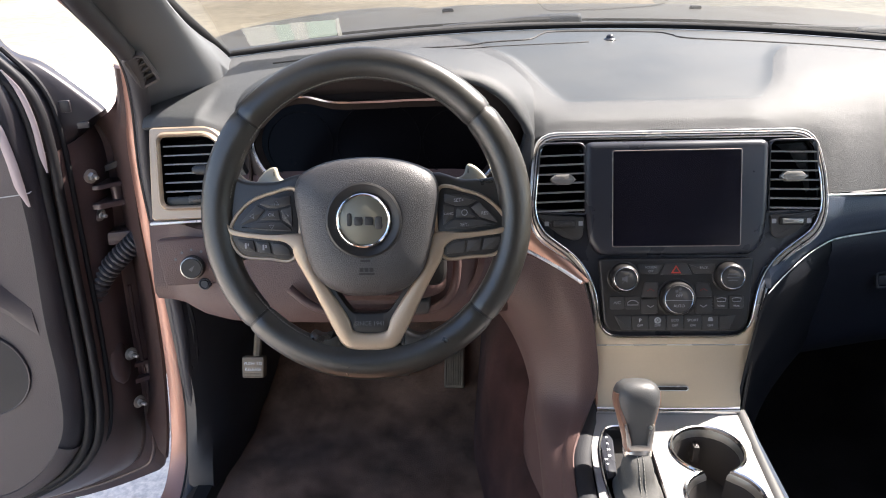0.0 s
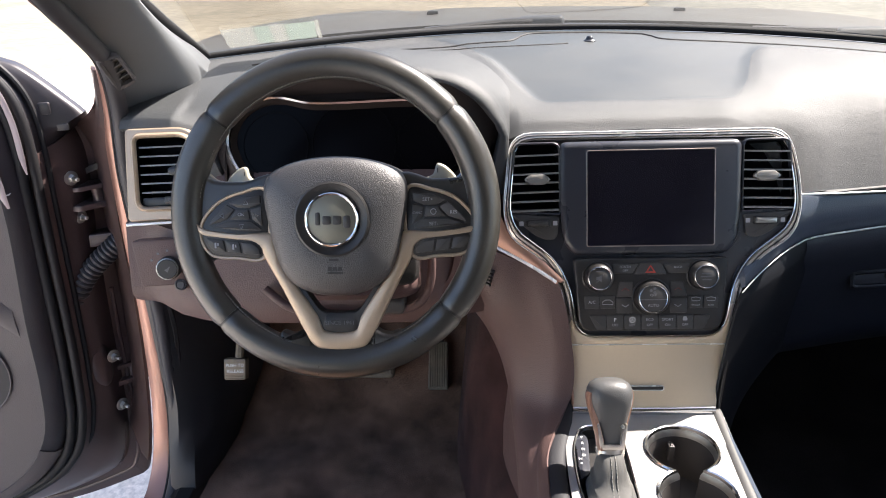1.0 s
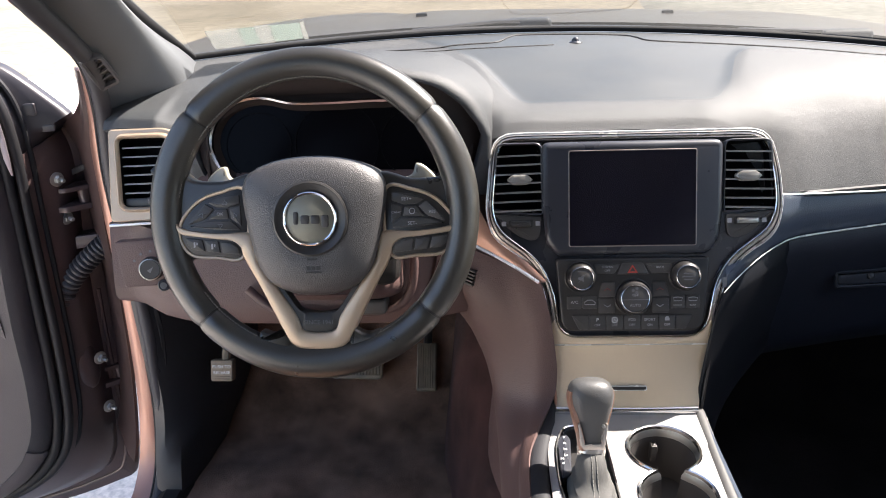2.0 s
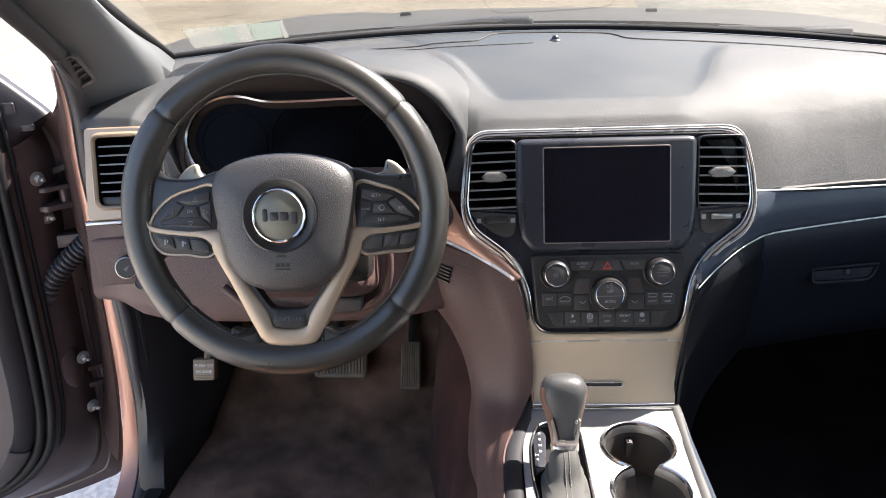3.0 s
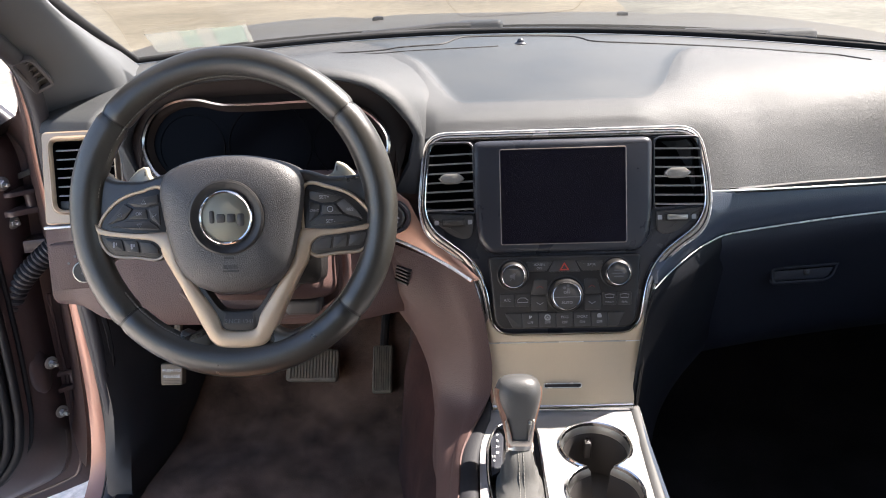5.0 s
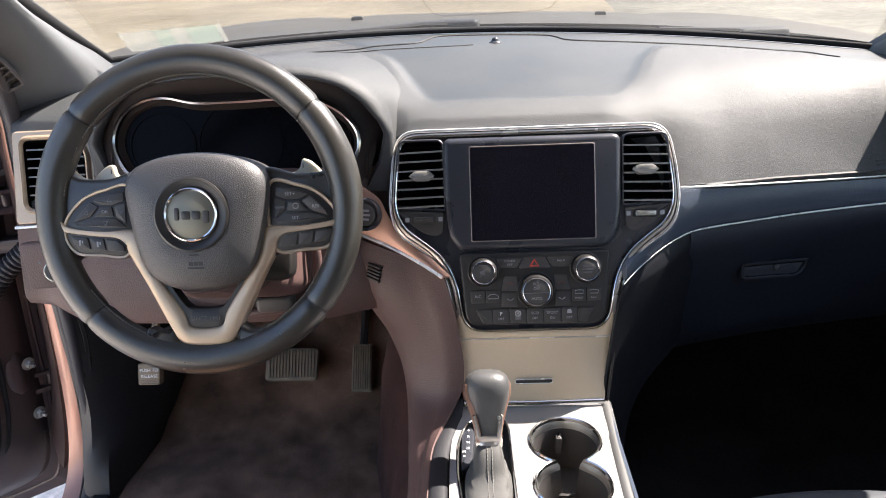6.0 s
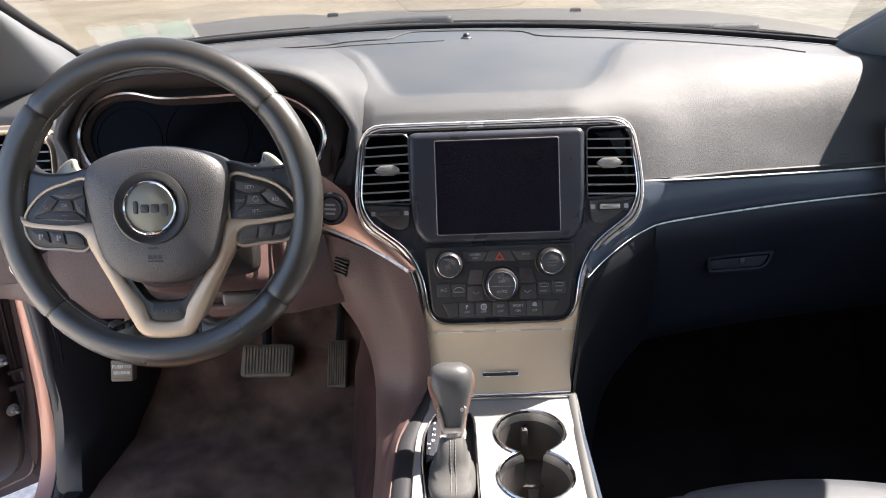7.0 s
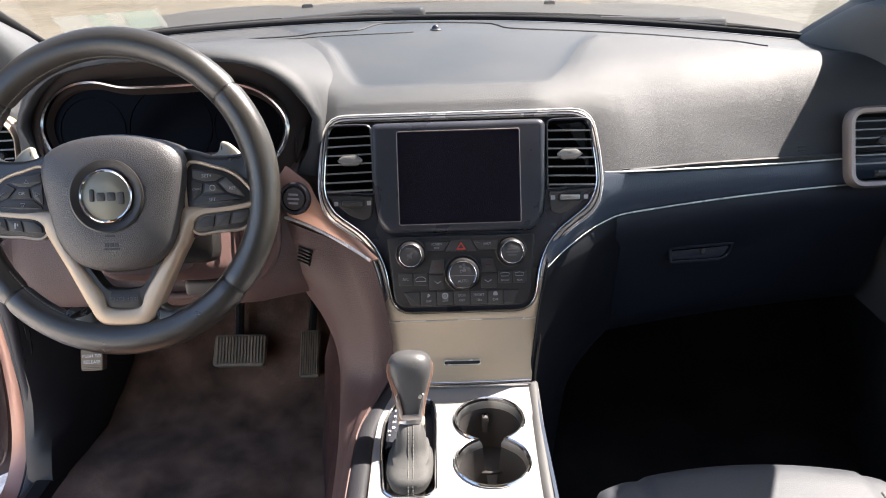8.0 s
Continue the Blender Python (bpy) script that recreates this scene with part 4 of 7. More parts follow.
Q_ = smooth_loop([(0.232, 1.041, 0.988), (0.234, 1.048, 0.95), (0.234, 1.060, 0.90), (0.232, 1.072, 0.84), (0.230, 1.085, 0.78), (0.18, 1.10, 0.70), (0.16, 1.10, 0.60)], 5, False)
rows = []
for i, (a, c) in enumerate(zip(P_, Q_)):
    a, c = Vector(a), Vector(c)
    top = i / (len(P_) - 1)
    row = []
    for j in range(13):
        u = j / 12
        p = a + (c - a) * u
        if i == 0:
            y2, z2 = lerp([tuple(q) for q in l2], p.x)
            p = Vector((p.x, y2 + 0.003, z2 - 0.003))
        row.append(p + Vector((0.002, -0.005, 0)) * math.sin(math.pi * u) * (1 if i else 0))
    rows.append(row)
solid(part("stack_cheek", sheet(rows), SHADED_CHEEK, dashboard, "side cheek beside the centre stack, shade put into its colour", sharp=60), 0.004)
# dark gap between the cheek and the glove box door
bm = bmesh.new()
tube(bm, smooth_loop([(0.226, 1.037, 0.990), (0.228, 1.038, 0.97), (0.228, 1.044, 0.94), (0.226, 1.052, 0.90), (0.222, 1.060, 0.86)], 5, False), 0.0024, 6)
part("door_gap", bm, RUBBER, dashboard, "dark gap beside the glove box door")
# glove box latch
lm = frame_at((0.370, 1.0775, 0.911), 25, turn=8)
bm = bmesh.new()
outl = rounded([(-0.054, -0.013), (0.042, -0.015), (0.060, 0.014), (-0.050, 0.014)], [0.010, 0.016, 0.008, 0.006], 5)
band(bm, lm, outl, [(0, -0.008), (0.001, -0.003), (0.003, -0.002), (0.005, -0.003), (0.006, -0.008)])
latch = part("glovebox_latch", bm, SHADED_GLOVE, dashboard, "recessed glove box latch")
bm = bmesh.new()
slab(bm, lm, inset(outl, 0.006), -0.012, -0.006, 0.001)
part("latch_paddle", bm, SHADED_GLOVE, latch)
bm = bmesh.new()
turned(bm, at(lm, 0.005, 0.002, -0.006), [(0.005, 0), (0.005, 0.002), (0.003, 0.003)], 16)
part("lock_cylinder", bm, BLACK, latch, "small dark lock")

# embossed airbag marking low on the passenger's pad
am_ = frame_at((0.5146, 1.1120, 1.0628), 29.3, turn=9.5)
for k in range(2):
    bm = bmesh.new()
    slab(bm, at(am_, 0, 0.0022 - 0.0058 * k, 0.0), box_poly(-0.0075, 0.0075, -0.0014, 0.0014, 0.0006), -0.001, 0.0006, 0.0003, 1)
    part("marking_bar", bm, BLACK, dashboard)

# driver's side: cheek of the centre stack, trim wedge and bright line
bm = bmesh.new()
LINE3 = smooth_loop([(-0.262, 1.012, 1.020), (-0.232, 1.008, 1.013), (-0.19, 0.994, 0.998), (-0.155, 0.978, 0.983), (-0.126, 0.962, 0.969)], 6, False)
tube(bm, [(x, y - 0.0045, z + 0.0015) for x, y, z in LINE3], 0.0024, 8)
part("knee_trim_strip", bm, TRIMLINE, dashboard, "thin bright trim line")
rows = []
for k in range(len(LINE3)):
    u = k / (len(LINE3) - 1)
    a = Vector(LINE3[k])
    b = Vector(lerp([(0, -0.262, 1.04, 1.10), (0.35, -0.207, 1.010, 1.066), (0.6, -0.192, 1.000, 1.028), (0.8, -0.158, 0.989, 1.001), (1.0, -0.117, 0.962, 0.968)], u))
    rows.append([a + Vector((0, 0.006, -0.006))] + [a + (b - a) * (j / 6) + Vector((0, -0.003 * math.sin(math.pi * j / 6), 0)) for j in range(7)])
solid(part("trim_wedge", sheet(rows), WARM_LIT_TRIM, dashboard, "satin wedge beside the starter button, warm reflection put into its colour"), 0.004)
rows = []
A = [(-0.122, 0.961, 0.9675), (-0.112, 0.950, 0.93), (-0.105, 0.944, 0.885), (-0.101, 0.938, 0.84), (-0.108, 0.925, 0.80), (-0.138, 0.850, 0.784), (-0.144, 0.78, 0.781), (-0.146, 0.60, 0.778)]
B = [(-0.174, 0.986, 0.9895), (-0.154, 0.966, 0.940), (-0.138, 0.953, 0.888), (-0.135, 0.944, 0.838), (-0.137, 0.923, 0.790), (-0.152, 0.855, 0.765), (-0.156, 0.78, 0.755), (-0.158, 0.60, 0.750)]
Cc = [(-0.261, 1.012, 1.0185), (-0.249, 1.020, 0.955), (-0.238, 1.040, 0.895), (-0.217, 1.058, 0.848), (-0.194, 1.045, 0.800), (-0.178, 1.00, 0.745), (-0.170, 0.90, 0.690), (-0.166, 0.60, 0.640)]
for a, b, c in zip(smooth_loop(A, 5, False), smooth_loop(B, 5, False), smooth_loop(Cc, 5, False)):
    a, b, c = Vector(a), Vector(b), Vector(c)
    g = min(1.0, len(rows) / 6)
    row = [a + (b - a) * (j / 5) + Vector((-0.003, -0.004, 0)) * g * math.sin(math.pi * j / 5) for j in range(5)]
    row += [b + (c - b) * (j / 8) + Vector((-0.012, -0.010, 0)) * g * math.sin(math.pi * j / 8) for j in range(9)]
    rows.append(row)
solid(part("side_panel", sheet(rows), LOWER, dashboard, "brown-grey grained panel flowing from dash to console", sharp=60), 0.004)
# louvre in that panel
lv = frame_at((-0.2215, 0.9860, 0.9665), 7, turn=-34, lean=-8)
for k in range(5):
    bm = bmesh.new()
    y = 0.009 - 0.005 * k
    slab(bm, lv, [(-0.011, y), (0.011, y), (0.011, y + 0.0028), (-0.011, y + 0.0028)], -0.006, 0.0015, 0.0005, 1)
    part("louvre_slot", bm, BLACK, dashboard, "dark louvre slot")
# starter button
sm = frame_at((-0.228, 1.002, 1.047), 14, turn=-12)
bm = bmesh.new()
turned(bm, sm, [(0.0225, -0.01), (0.0225, 0.002), (0.021, 0.004), (0.0175, 0.003), (0.0165, -0.002)], 36)
starter = part("starter_button", bm, GLOSS_BLACK, dashboard, "round black engine start button")
bm = bmesh.new()
turned(bm, sm, [(0.0155, -0.004), (0.0155, 0.004), (0.0142, 0.0055)], 32)
part("button_cap", bm, BUTTON, starter)
for k, wd in enumerate((0.014, 0.017, 0.014)):
    bm = bmesh.new()
    slab(bm, at(sm, 0, 0.006 - 0.006 * k, 0.0055), box_poly(-wd / 2, wd / 2, -0.0014, 0.0014, 0.0005), 0, 0.0003, 0)
    part("marking_bar", bm, GREY_MARK, starter)

# headlamp switch at the far left
hm = frame_at((-0.654, 0.988, 0.991), 14, turn=8)
bm = bmesh.new()
slab(bm, hm, rounded([(-0.045, -0.03), (0.05, -0.03), (0.05, 0.035), (-0.052, 0.035)], 0.004), -0.02, 0.004, 0.002)
hl = part("lamp_switch_plate", bm, LOWER, dashboard, "dark headlamp switch plate")
bm = bmesh.new()
turned(bm, at(hm, -0.005, -0.005), [(0.0165, 0.0), (0.0165, 0.007), (0.0155, 0.0085), (0.0145, 0.0085), (0.0145, 0.013), (0.013, 0.015)], 32)
part("rotary_knob", bm, BLACK, hl, "round headlamp knob")
bm = bmesh.new()
band(bm, at(hm, -0.005, -0.005), disc(0.0150, 36), [(0, 0.0125), (0, 0.0145), (0.0010, 0.0150), (0.0016, 0.0135)])
part("knob_ring", bm, DULL_METAL, hl, "bright knob ring")
for k in range(5):
    a = radians(150 - 30 * k)
    bm = bmesh.new()
    slab(bm, at(hm, -0.005 + 0.026 * math.cos(a), -0.005 + 0.024 * math.sin(a), 0.004), disc(0.002, 8), 0, 0.0004, 0)
    part("switch_mark", bm, FAINT_MARK, hl)
bm = bmesh.new()
slab(bm, at(hm, -0.005, -0.005, 0.015), rounded([(-0.004, -0.001), (0, -0.005), (0.005, 0.004), (0.0, 0.001)], 0.001), 0, 0.0003, 0)
part("knob_mark", bm, FAINT_MARK, hl)
bm = bmesh.new()
turned(bm, at(hm, 0.008, -0.030, 0.0), [(0.0085, -0.006), (0.0085, 0.005), (0.0070, 0.006), (0.0055, 0.005), (0.0050, 0.0065)], 24)
part("dimmer_wheel", bm, GLOSS_BLACK, dashboard, "small round boot release button")

# steering column shroud seen through the wheel
colm = frame_at((-0.387, 0.955, 1.02), 19.65)
bm = bmesh.new()
loops = []
for h, w, t, b in ((-0.10, 0.088, 0.062, -0.075), (-0.02, 0.080, 0.055, -0.066), (0.06, 0.072, 0.050, -0.055), (0.09, 0.062, 0.04, -0.045)):
    loops.append(place(colm, rounded([(-w, b + 0.012), (-w * 0.7, b), (w * 0.7, b), (w, b + 0.012), (w, t), (-w, t)], 0.025, 4), h))
vs = lathe_loops(bm, loops)
bm.faces.new(vs[-1])
column = thing("steering_column", colm @ Vector((0, 0, 0)), "brown-grey plastic steering column shroud", "steering column")
part("shroud", bm, LOWER, column)
bm = bmesh.new()
slab(bm, at(colm, 0.045, -0.005, 0.07), box_poly(-0.03, 0.042, -0.028, 0.022, 0.016), 0, 0.03, 0.008)
part("tilt_collar", bm, BLACK, column, "black collar behind the wheel")
for sx in (-1, 1):
    bm = bmesh.new()
    tube(bm, [colm @ Vector((sx * 0.06, 0.03, 0.03)), colm @ Vector((sx * 0.105, 0.034, 0.04)), colm @ Vector((sx * 0.132, 0.036, 0.045))], [0.007, 0.008, 0.009], 10)
    part("stalk", bm, BLACK, column, "black control stalk")
bm = bmesh.new()
tube(bm, smooth_loop([(-0.52, 0.958, 0.965), (-0.485, 0.953, 0.938), (-0.431, 0.952, 0.929), (-0.371, 0.951, 0.930), (-0.318, 0.952, 0.939), (-0.296, 0.955, 0.965), (-0.291, 0.960, 1.011), (-0.30, 0.97, 1.04)], 6, False), 0.006, 10)
part("surround_lip", bm, LOWER, column, "rounded lip round the column opening")
bm = bmesh.new()
slab(bm, frame_at((-0.350, 0.935, 0.949), 8), box_poly(-0.024, 0.022, -0.011, 0.011, 0.007), -0.04, 0.006, 0.005, 3)
part("lower_latch", bm, BUTTON, column, "grey latch below the column")
# arc panel to the right of the column
bm = bmesh.new()
band(bm, frame_at((-0.365, 0.985, 0.985), 12), rounded([(-0.11, -0.055), (0.085, -0.055), (0.115, -0.01), (0.115, 0.10), (-0.11, 0.10)], [0.05, 0.05, 0.03, 0.01, 0.01], 8), [(0, -0.03), (0, 0.004), (0.004, 0.007), (0.012, 0.005), (0.014, -0.03)])
part("column_surround", bm, LOWER, column, "curved surround of the column opening")


def air_vent(m, outline, slats, wheel_at, knob_at, name_label, trim_mat, trim_w=0.010, lean=0.0):
    """An outlet with its frame, dark cavity, slats, tab and thumb wheel."""
    v = thing("air_vent", m @ Vector((0, 0, 0)), name_label, "air vent", "dash air vents")
    bm = bmesh.new()
    band(bm, m, inset(outline, -trim_w), [(0, -0.012), (0, 0.003), (0.003, 0.007), (trim_w - 0.002, 0.006), (trim_w, 0.002), (trim_w, -0.012)])
    part("trim_frame", bm, trim_mat, v, "satin metal-look frame")
    bm = bmesh.new()
    lathe_loops(bm, [place(m, outline, 0.002), place(m, inset(outline, 0.003), -0.035)], cap1=True)
    part("cavity", bm, DUCT, v)
    for y, x0, x1 in slats:
        bm = bmesh.new()
        slab(bm, at(m, 0, y, -0.006) @ Matrix.Rotation(radians(lean), 4, "Z") @ Matrix.Rotation(radians(-86), 4, "X"), [(x0, -0.0045), (x1, -0.0045), (x1, 0.0045), (x0, 0.0045)], -0.0011, 0.0011, 0.0009, 2)
        part("slat", bm, LIT_SLAT, v)
    kx, ky = knob_at
    bm = bmesh.new()
    slab(bm, at(m, kx, ky, -0.006), rounded([(-0.014, -0.003), (-0.008, -0.0065), (0.008, -0.0065), (0.014, -0.003), (0.014, 0.003), (0.008, 0.0065), (-0.008, 0.0065), (-0.014, 0.003)], 0.002), 0, 0.008, 0.0025)
    tab = part("tab", bm, BLACK, v, "dark slider tab")
    if wheel_at:
        wx, wy = wheel_at
        bm = bmesh.new()
        slab(bm, at(m, wx, wy, -0.004), box_poly(-0.014, 0.014, -0.005, 0.005, 0.0025), 0, 0.009, 0.0025)
        part("thumb_wheel", bm, BUTTON, v, "ribbed thumb wheel")
    return v


# outlet at the driver's end of the dash
LM = frame_at((-0.662, 1.035, 1.108), 19.65, turn=4)
lo = rounded([(-0.036, -0.046), (0.040, -0.046), (0.046, -0.03), (0.046, 0.030), (0.030, 0.048), (-0.036, 0.048)], [0.010, 0.010, 0.008, 0.02, 0.015, 0.008], 5)
lvent = air_vent(LM, lo, [(0.036 - 0.0125 * k, -0.034, 0.043) for k in range(6)], (0.012, -0.038), (0.018, 0.002), "black slatted air vent in a beige metal-look frame", SILVER, trim_w=0.007)
so = resample(rounded([(-0.056, -0.066), (0.040, -0.066), (0.058, -0.03), (0.058, 0.035), (0.035, 0.062), (-0.052, 0.062)], [0.004, 0.01, 0.02, 0.025, 0.02, 0.006], 5), 80)
si = aligned(resample(inset(lo, -0.003), 80), so)
bm = bmesh.new()
lathe_loops(bm, [place(LM, so, -0.03), place(LM, so, -0.002), place(LM, inset(so, 0.002), 0.0), place(LM, si, 0.0), place(LM, si, -0.02)])
part("beige_surround", bm, SILVER, lvent, "beige metallic surround plate")
bm = bmesh.new()
slab(bm, LM, rounded([(-0.034, -0.046), (0.036, -0.046), (0.036, -0.034), (-0.034, -0.034)], 0.003), -0.006, -0.002, 0.001)
part("control_shelf", bm, BLACK, lvent)
bm = bmesh.new()
slab(bm, frame_at((-0.672, 1.022, 1.0385), 14, turn=8), box_poly(-0.050, 0.10, -0.0015, 0.0025, 0.001), -0.01, 0.006, 0.0012)
part("driver_trim_strip", bm, TRIMLINE, dashboard, "bright trim line under the outlet")

# outlet at the passenger's end
RM = frame_at((0.630, 1.100, 1.066), 19.65, turn=3)
ro = rounded([(-0.046, -0.050), (0.05, -0.050), (0.05, 0.048), (-0.046, 0.048)], [0.014, 0.01, 0.01, 0.016], 5)
air_vent(RM, ro, [(0.038 - 0.0125 * k, -0.043, 0.047) for k in range(6)], (0.0, -0.040), (0.004, 0.008), "black slatted air vent in a bronze satin frame", RIM_BRONZE, trim_w=0.011)

# ---------------------------------------------------------------- centre stack
SM = frame_at((0, 1.0025, 1.0715))
stack = thing("center_stack", SM @ Vector((0, -0.1, -0.02)), "black centre stack with screen and controls in a beige satin frame", "center stack")


def mirrored(half):
    """A symmetric outline from its right half, given from top to bottom."""
    return [(-x, y) for x, y in reversed(half)] + half


OUT = rounded(mirrored([(0.185, 0.089), (0.196, -0.016), (0.187, -0.052), (0.140, -0.084), (0.119, -0.118), (0.109, -0.185), (0.108, -0.200)]), [0.004, 0.02, 0.03, 0.035, 0.025, 0.03, 0.030, 0.030, 0.03, 0.025, 0.035, 0.03, 0.02, 0.004], 8)
INN = rounded(mirrored([(0.178, 0.078), (0.186, -0.016), (0.176, -0.042), (0.126, -0.080), (0.106, -0.116), (0.096, -0.186)]), [0.024, 0.02, 0.022, 0.03, 0.03, 0.024, 0.024, 0.03, 0.03, 0.022, 0.02, 0.024][:12], 6)


OUT2 = resample(OUT, 120)
INN2 = aligned(resample(INN, 120), OUT2)
# outer satin frame, falling back towards its rim
bm = bmesh.new()
mixed = [tuple(Vector(a) * 0.35 + Vector(b) * 0.65) for a, b in zip(OUT2, INN2)]


def sink(y):
    """How far the rim of the frame lies behind the screen's plane."""
    return -0.006 - 0.016 * ease(0.02, 0.09, y) - 0.010 * ease(-0.14, -0.20, y)


def hung(poly, lift):
    return [SM @ Vector((p[0], p[1], sink(p[1]) + lift)) for p in poly]


lathe_loops(bm, [hung(OUT2, -0.020), hung(OUT2, 0.0), hung(inset(OUT2, 0.0015), 0.002), hung(mixed, 0.004), hung(inset(INN2, -0.0035), 0.003), hung(inset(INN2, -0.003), -0.010)])
satin = part("satin_frame", bm, FRAME, stack, "silver satin frame, beige along its foot", sharp=50)
satin.data.materials.append(LOWER_PLATE)
foot_z = (SM @ Vector((0, -0.172, 0))).z
for p in satin.data.polygons:
    if p.center.z < foot_z:
        p.material_index = 1
bm = bmesh.new()
lathe_loops(bm, [hung(inset(OUT2, -0.0006), -0.004), hung(inset(OUT2, -0.0006), 0.0014), hung(inset(OUT2, 0.0003), 0.0026), hung(inset(OUT2, 0.0012), 0.0022), hung(inset(OUT2, 0.0014), -0.002)])
part("outer_line", bm, TRIMLINE, stack, "thin bright outer line", sharp=60)
groove = [tuple(Vector(a) * 0.62 + Vector(b) * 0.38) for a, b in zip(OUT2, INN2)]
low_k = min(range(len(groove)), key=lambda k: groove[k][1] + 0.5 * abs(groove[k][0]))
groove = [p for p in groove[low_k:] + groove[:low_k] if p[1] > -0.165]
bm = bmesh.new()
tube(bm, hung(groove, 0.0034), 0.0007, 6)
part("frame_groove", bm, RUBBER, stack, "thin dark groove in the frame", sharp=60)
bm = bmesh.new()
lathe_loops(bm, [hung(inset(INN2, -0.0022), -0.006), hung(inset(INN2, -0.0022), 0.0040), hung(inset(INN2, -0.0012), 0.0054), hung(INN2, 0.0050), hung(inset(INN2, 0.0008), 0.002), hung(inset(INN2, 0.0008), -0.006)], around=True)
part("chrome_line", bm, CHROME, stack, "bright chrome inner line", sharp=60)
# centre column that carries the screen, and the controls panel below it
bm = bmesh.new()
slab(bm, SM, rounded([(-0.101, -0.0765), (0.098, -0.0765), (0.113, -0.058), (0.117, -0.02), (0.1175, 0.075), (-0.1205, 0.075), (-0.120, -0.02), (-0.116, -0.058)], [0.008, 0.008, 0.012, 0.03, 0.012, 0.012, 0.03, 0.012], 5), -0.02, 0.0015, 0.009, 5)
part("screen_surround", bm, GLOSS_BLACK, stack, "black raised screen surround")
bm = bmesh.new()
slab(bm, SM, rounded([(-0.095, -0.178), (0.092, -0.178), (0.100, -0.080), (-0.103, -0.080)], [0.018, 0.018, 0.006, 0.006], 5), -0.02, 0.002, 0.003, 3)
part("controls_panel", bm, BLACK, stack, "black controls panel")
scr = box_poly(-0.0845, 0.0810, -0.0635, 0.0620, 0.0025)
bm = bmesh.new()
band(bm, SM, inset(scr, -0.0010), [(0, -0.002), (0, 0.0018), (0.0005, 0.0021), (0.0011, 0.0018), (0.0011, -0.002)])
part("screen_rim", bm, RIM_BRONZE, stack, "thin pale screen rim")
bm = bmesh.new()
slab(bm, SM, inset(scr, 0.0004), -0.006, 0.0016, 0.0003, 1)
part("touch_screen", bm, SCREEN, stack, "unlit black touch screen")
# black block added behind the stack so no light shows through its gaps
bm = bmesh.new()
slab(bm, SM, [(-0.172, 0.070), (-0.185, -0.02), (-0.11, -0.10), (-0.10, -0.30), (0.09, -0.30), (0.105, -0.10), (0.182, -0.02), (0.168, 0.070)], -0.075, -0.040, 0)
part("gap_filler", bm, BLACK, stack)

def knob(x, y, r, h, name, label):
    m = at(SM, x, y, 0.002)
    bm = bmesh.new()
    turned(bm, m, [(r * 1.16, -0.001), (r * 1.16, 0.0006), (r * 1.08, 0.0015), (r * 1.02, 0.0008)], 40)
    k = part(name, bm, BLACK, stack, label)
    bm = bmesh.new()
    n = 72
    loops = []
    for rr, hh in ((r, 0.0), (r * 0.97, h * 0.7), (r * 0.91, h * 0.93), (r * 0.82, h)):
        loops.append([m @ Vector((rr * (1 + 0.012 * (i % 2)) * math.cos(2 * math.pi * i / n), rr * (1 + 0.012 * (i % 2)) * math.sin(2 * math.pi * i / n), hh)) for i in range(n)])
    lathe_loops(bm, loops)
    part("grip", bm, BLACK, k, "ribbed black grip")
    bm = bmesh.new()
    band(bm, m, disc(r * 0.83, 44), [(0, h * 0.93), (0, h * 1.01), (r * 0.025, h * 1.03), (r * 0.05, h * 1.01), (r * 0.055, h * 0.9)])
    part("knob_ring", bm, RING, k, "bright ring")
    bm = bmesh.new()
    turned(bm, m, [(r * 0.78, h * 0.6), (r * 0.78, h * 0.94), (r * 0.74, h * 0.97)], 36)
    part("cap", bm, BUTTON, k)
    return k, at(m, 0, 0, h * 0.975)


def bar(m, x, y, w, h, mat, parent, name="marking_bar"):
    bm = bmesh.new()
    slab(bm, at(m, x, y), [(-w / 2, -h / 2), (w / 2, -h / 2), (w / 2, h / 2), (-w / 2, h / 2)], 0, 0.0003, 0)
    return part(name, bm, mat, parent)


kl, km = knob(-0.0705, -0.1045, 0.0185, 0.019, "volume_knob", "round black volume knob with bright ring")
bm = bmesh.new()
slab(bm, km, [(-0.005, -0.002), (-0.002, -0.002), (0.002, -0.005), (0.002, 0.005), (-0.002, 0.002), (-0.005, 0.002)], 0, 0.0003, 0)
part("speaker_mark", bm, FAINT_MARK, kl)
bm = bmesh.new()
tube(bm, [km @ Vector((-0.005, -0.006, 0.0003)), km @ Vector((0.005, 0.006, 0.0003))], 0.0005, 4)
part("strike_mark", bm, FAINT_MARK, kl)
bar(km, 0, 0.0095, 0.012, 0.0012, FAINT_MARK, kl)
kr, km = knob(0.0665, -0.1035, 0.0185, 0.019, "tuning_knob", "round black tuning knob with bright ring")
for k, w in enumerate((0.012, 0.016, 0.012)):
    bar(km, 0, 0.004 - 0.004 * k, w, 0.0016, FAINT_MARK, kr)
kc, km = knob(-0.0005, -0.1325, 0.0225, 0.014, "fan_knob", "round climate fan knob with bright ring")
words("OFF", at(km, 0, 0.0045), 0.0050, GREY_MARK, kc)
words("AUTO", at(km, 0, -0.009), 0.0052, GREY_MARK, kc)
bar(km, 0, -0.0015, 0.036, 0.0004, GREY_MARK, kc)
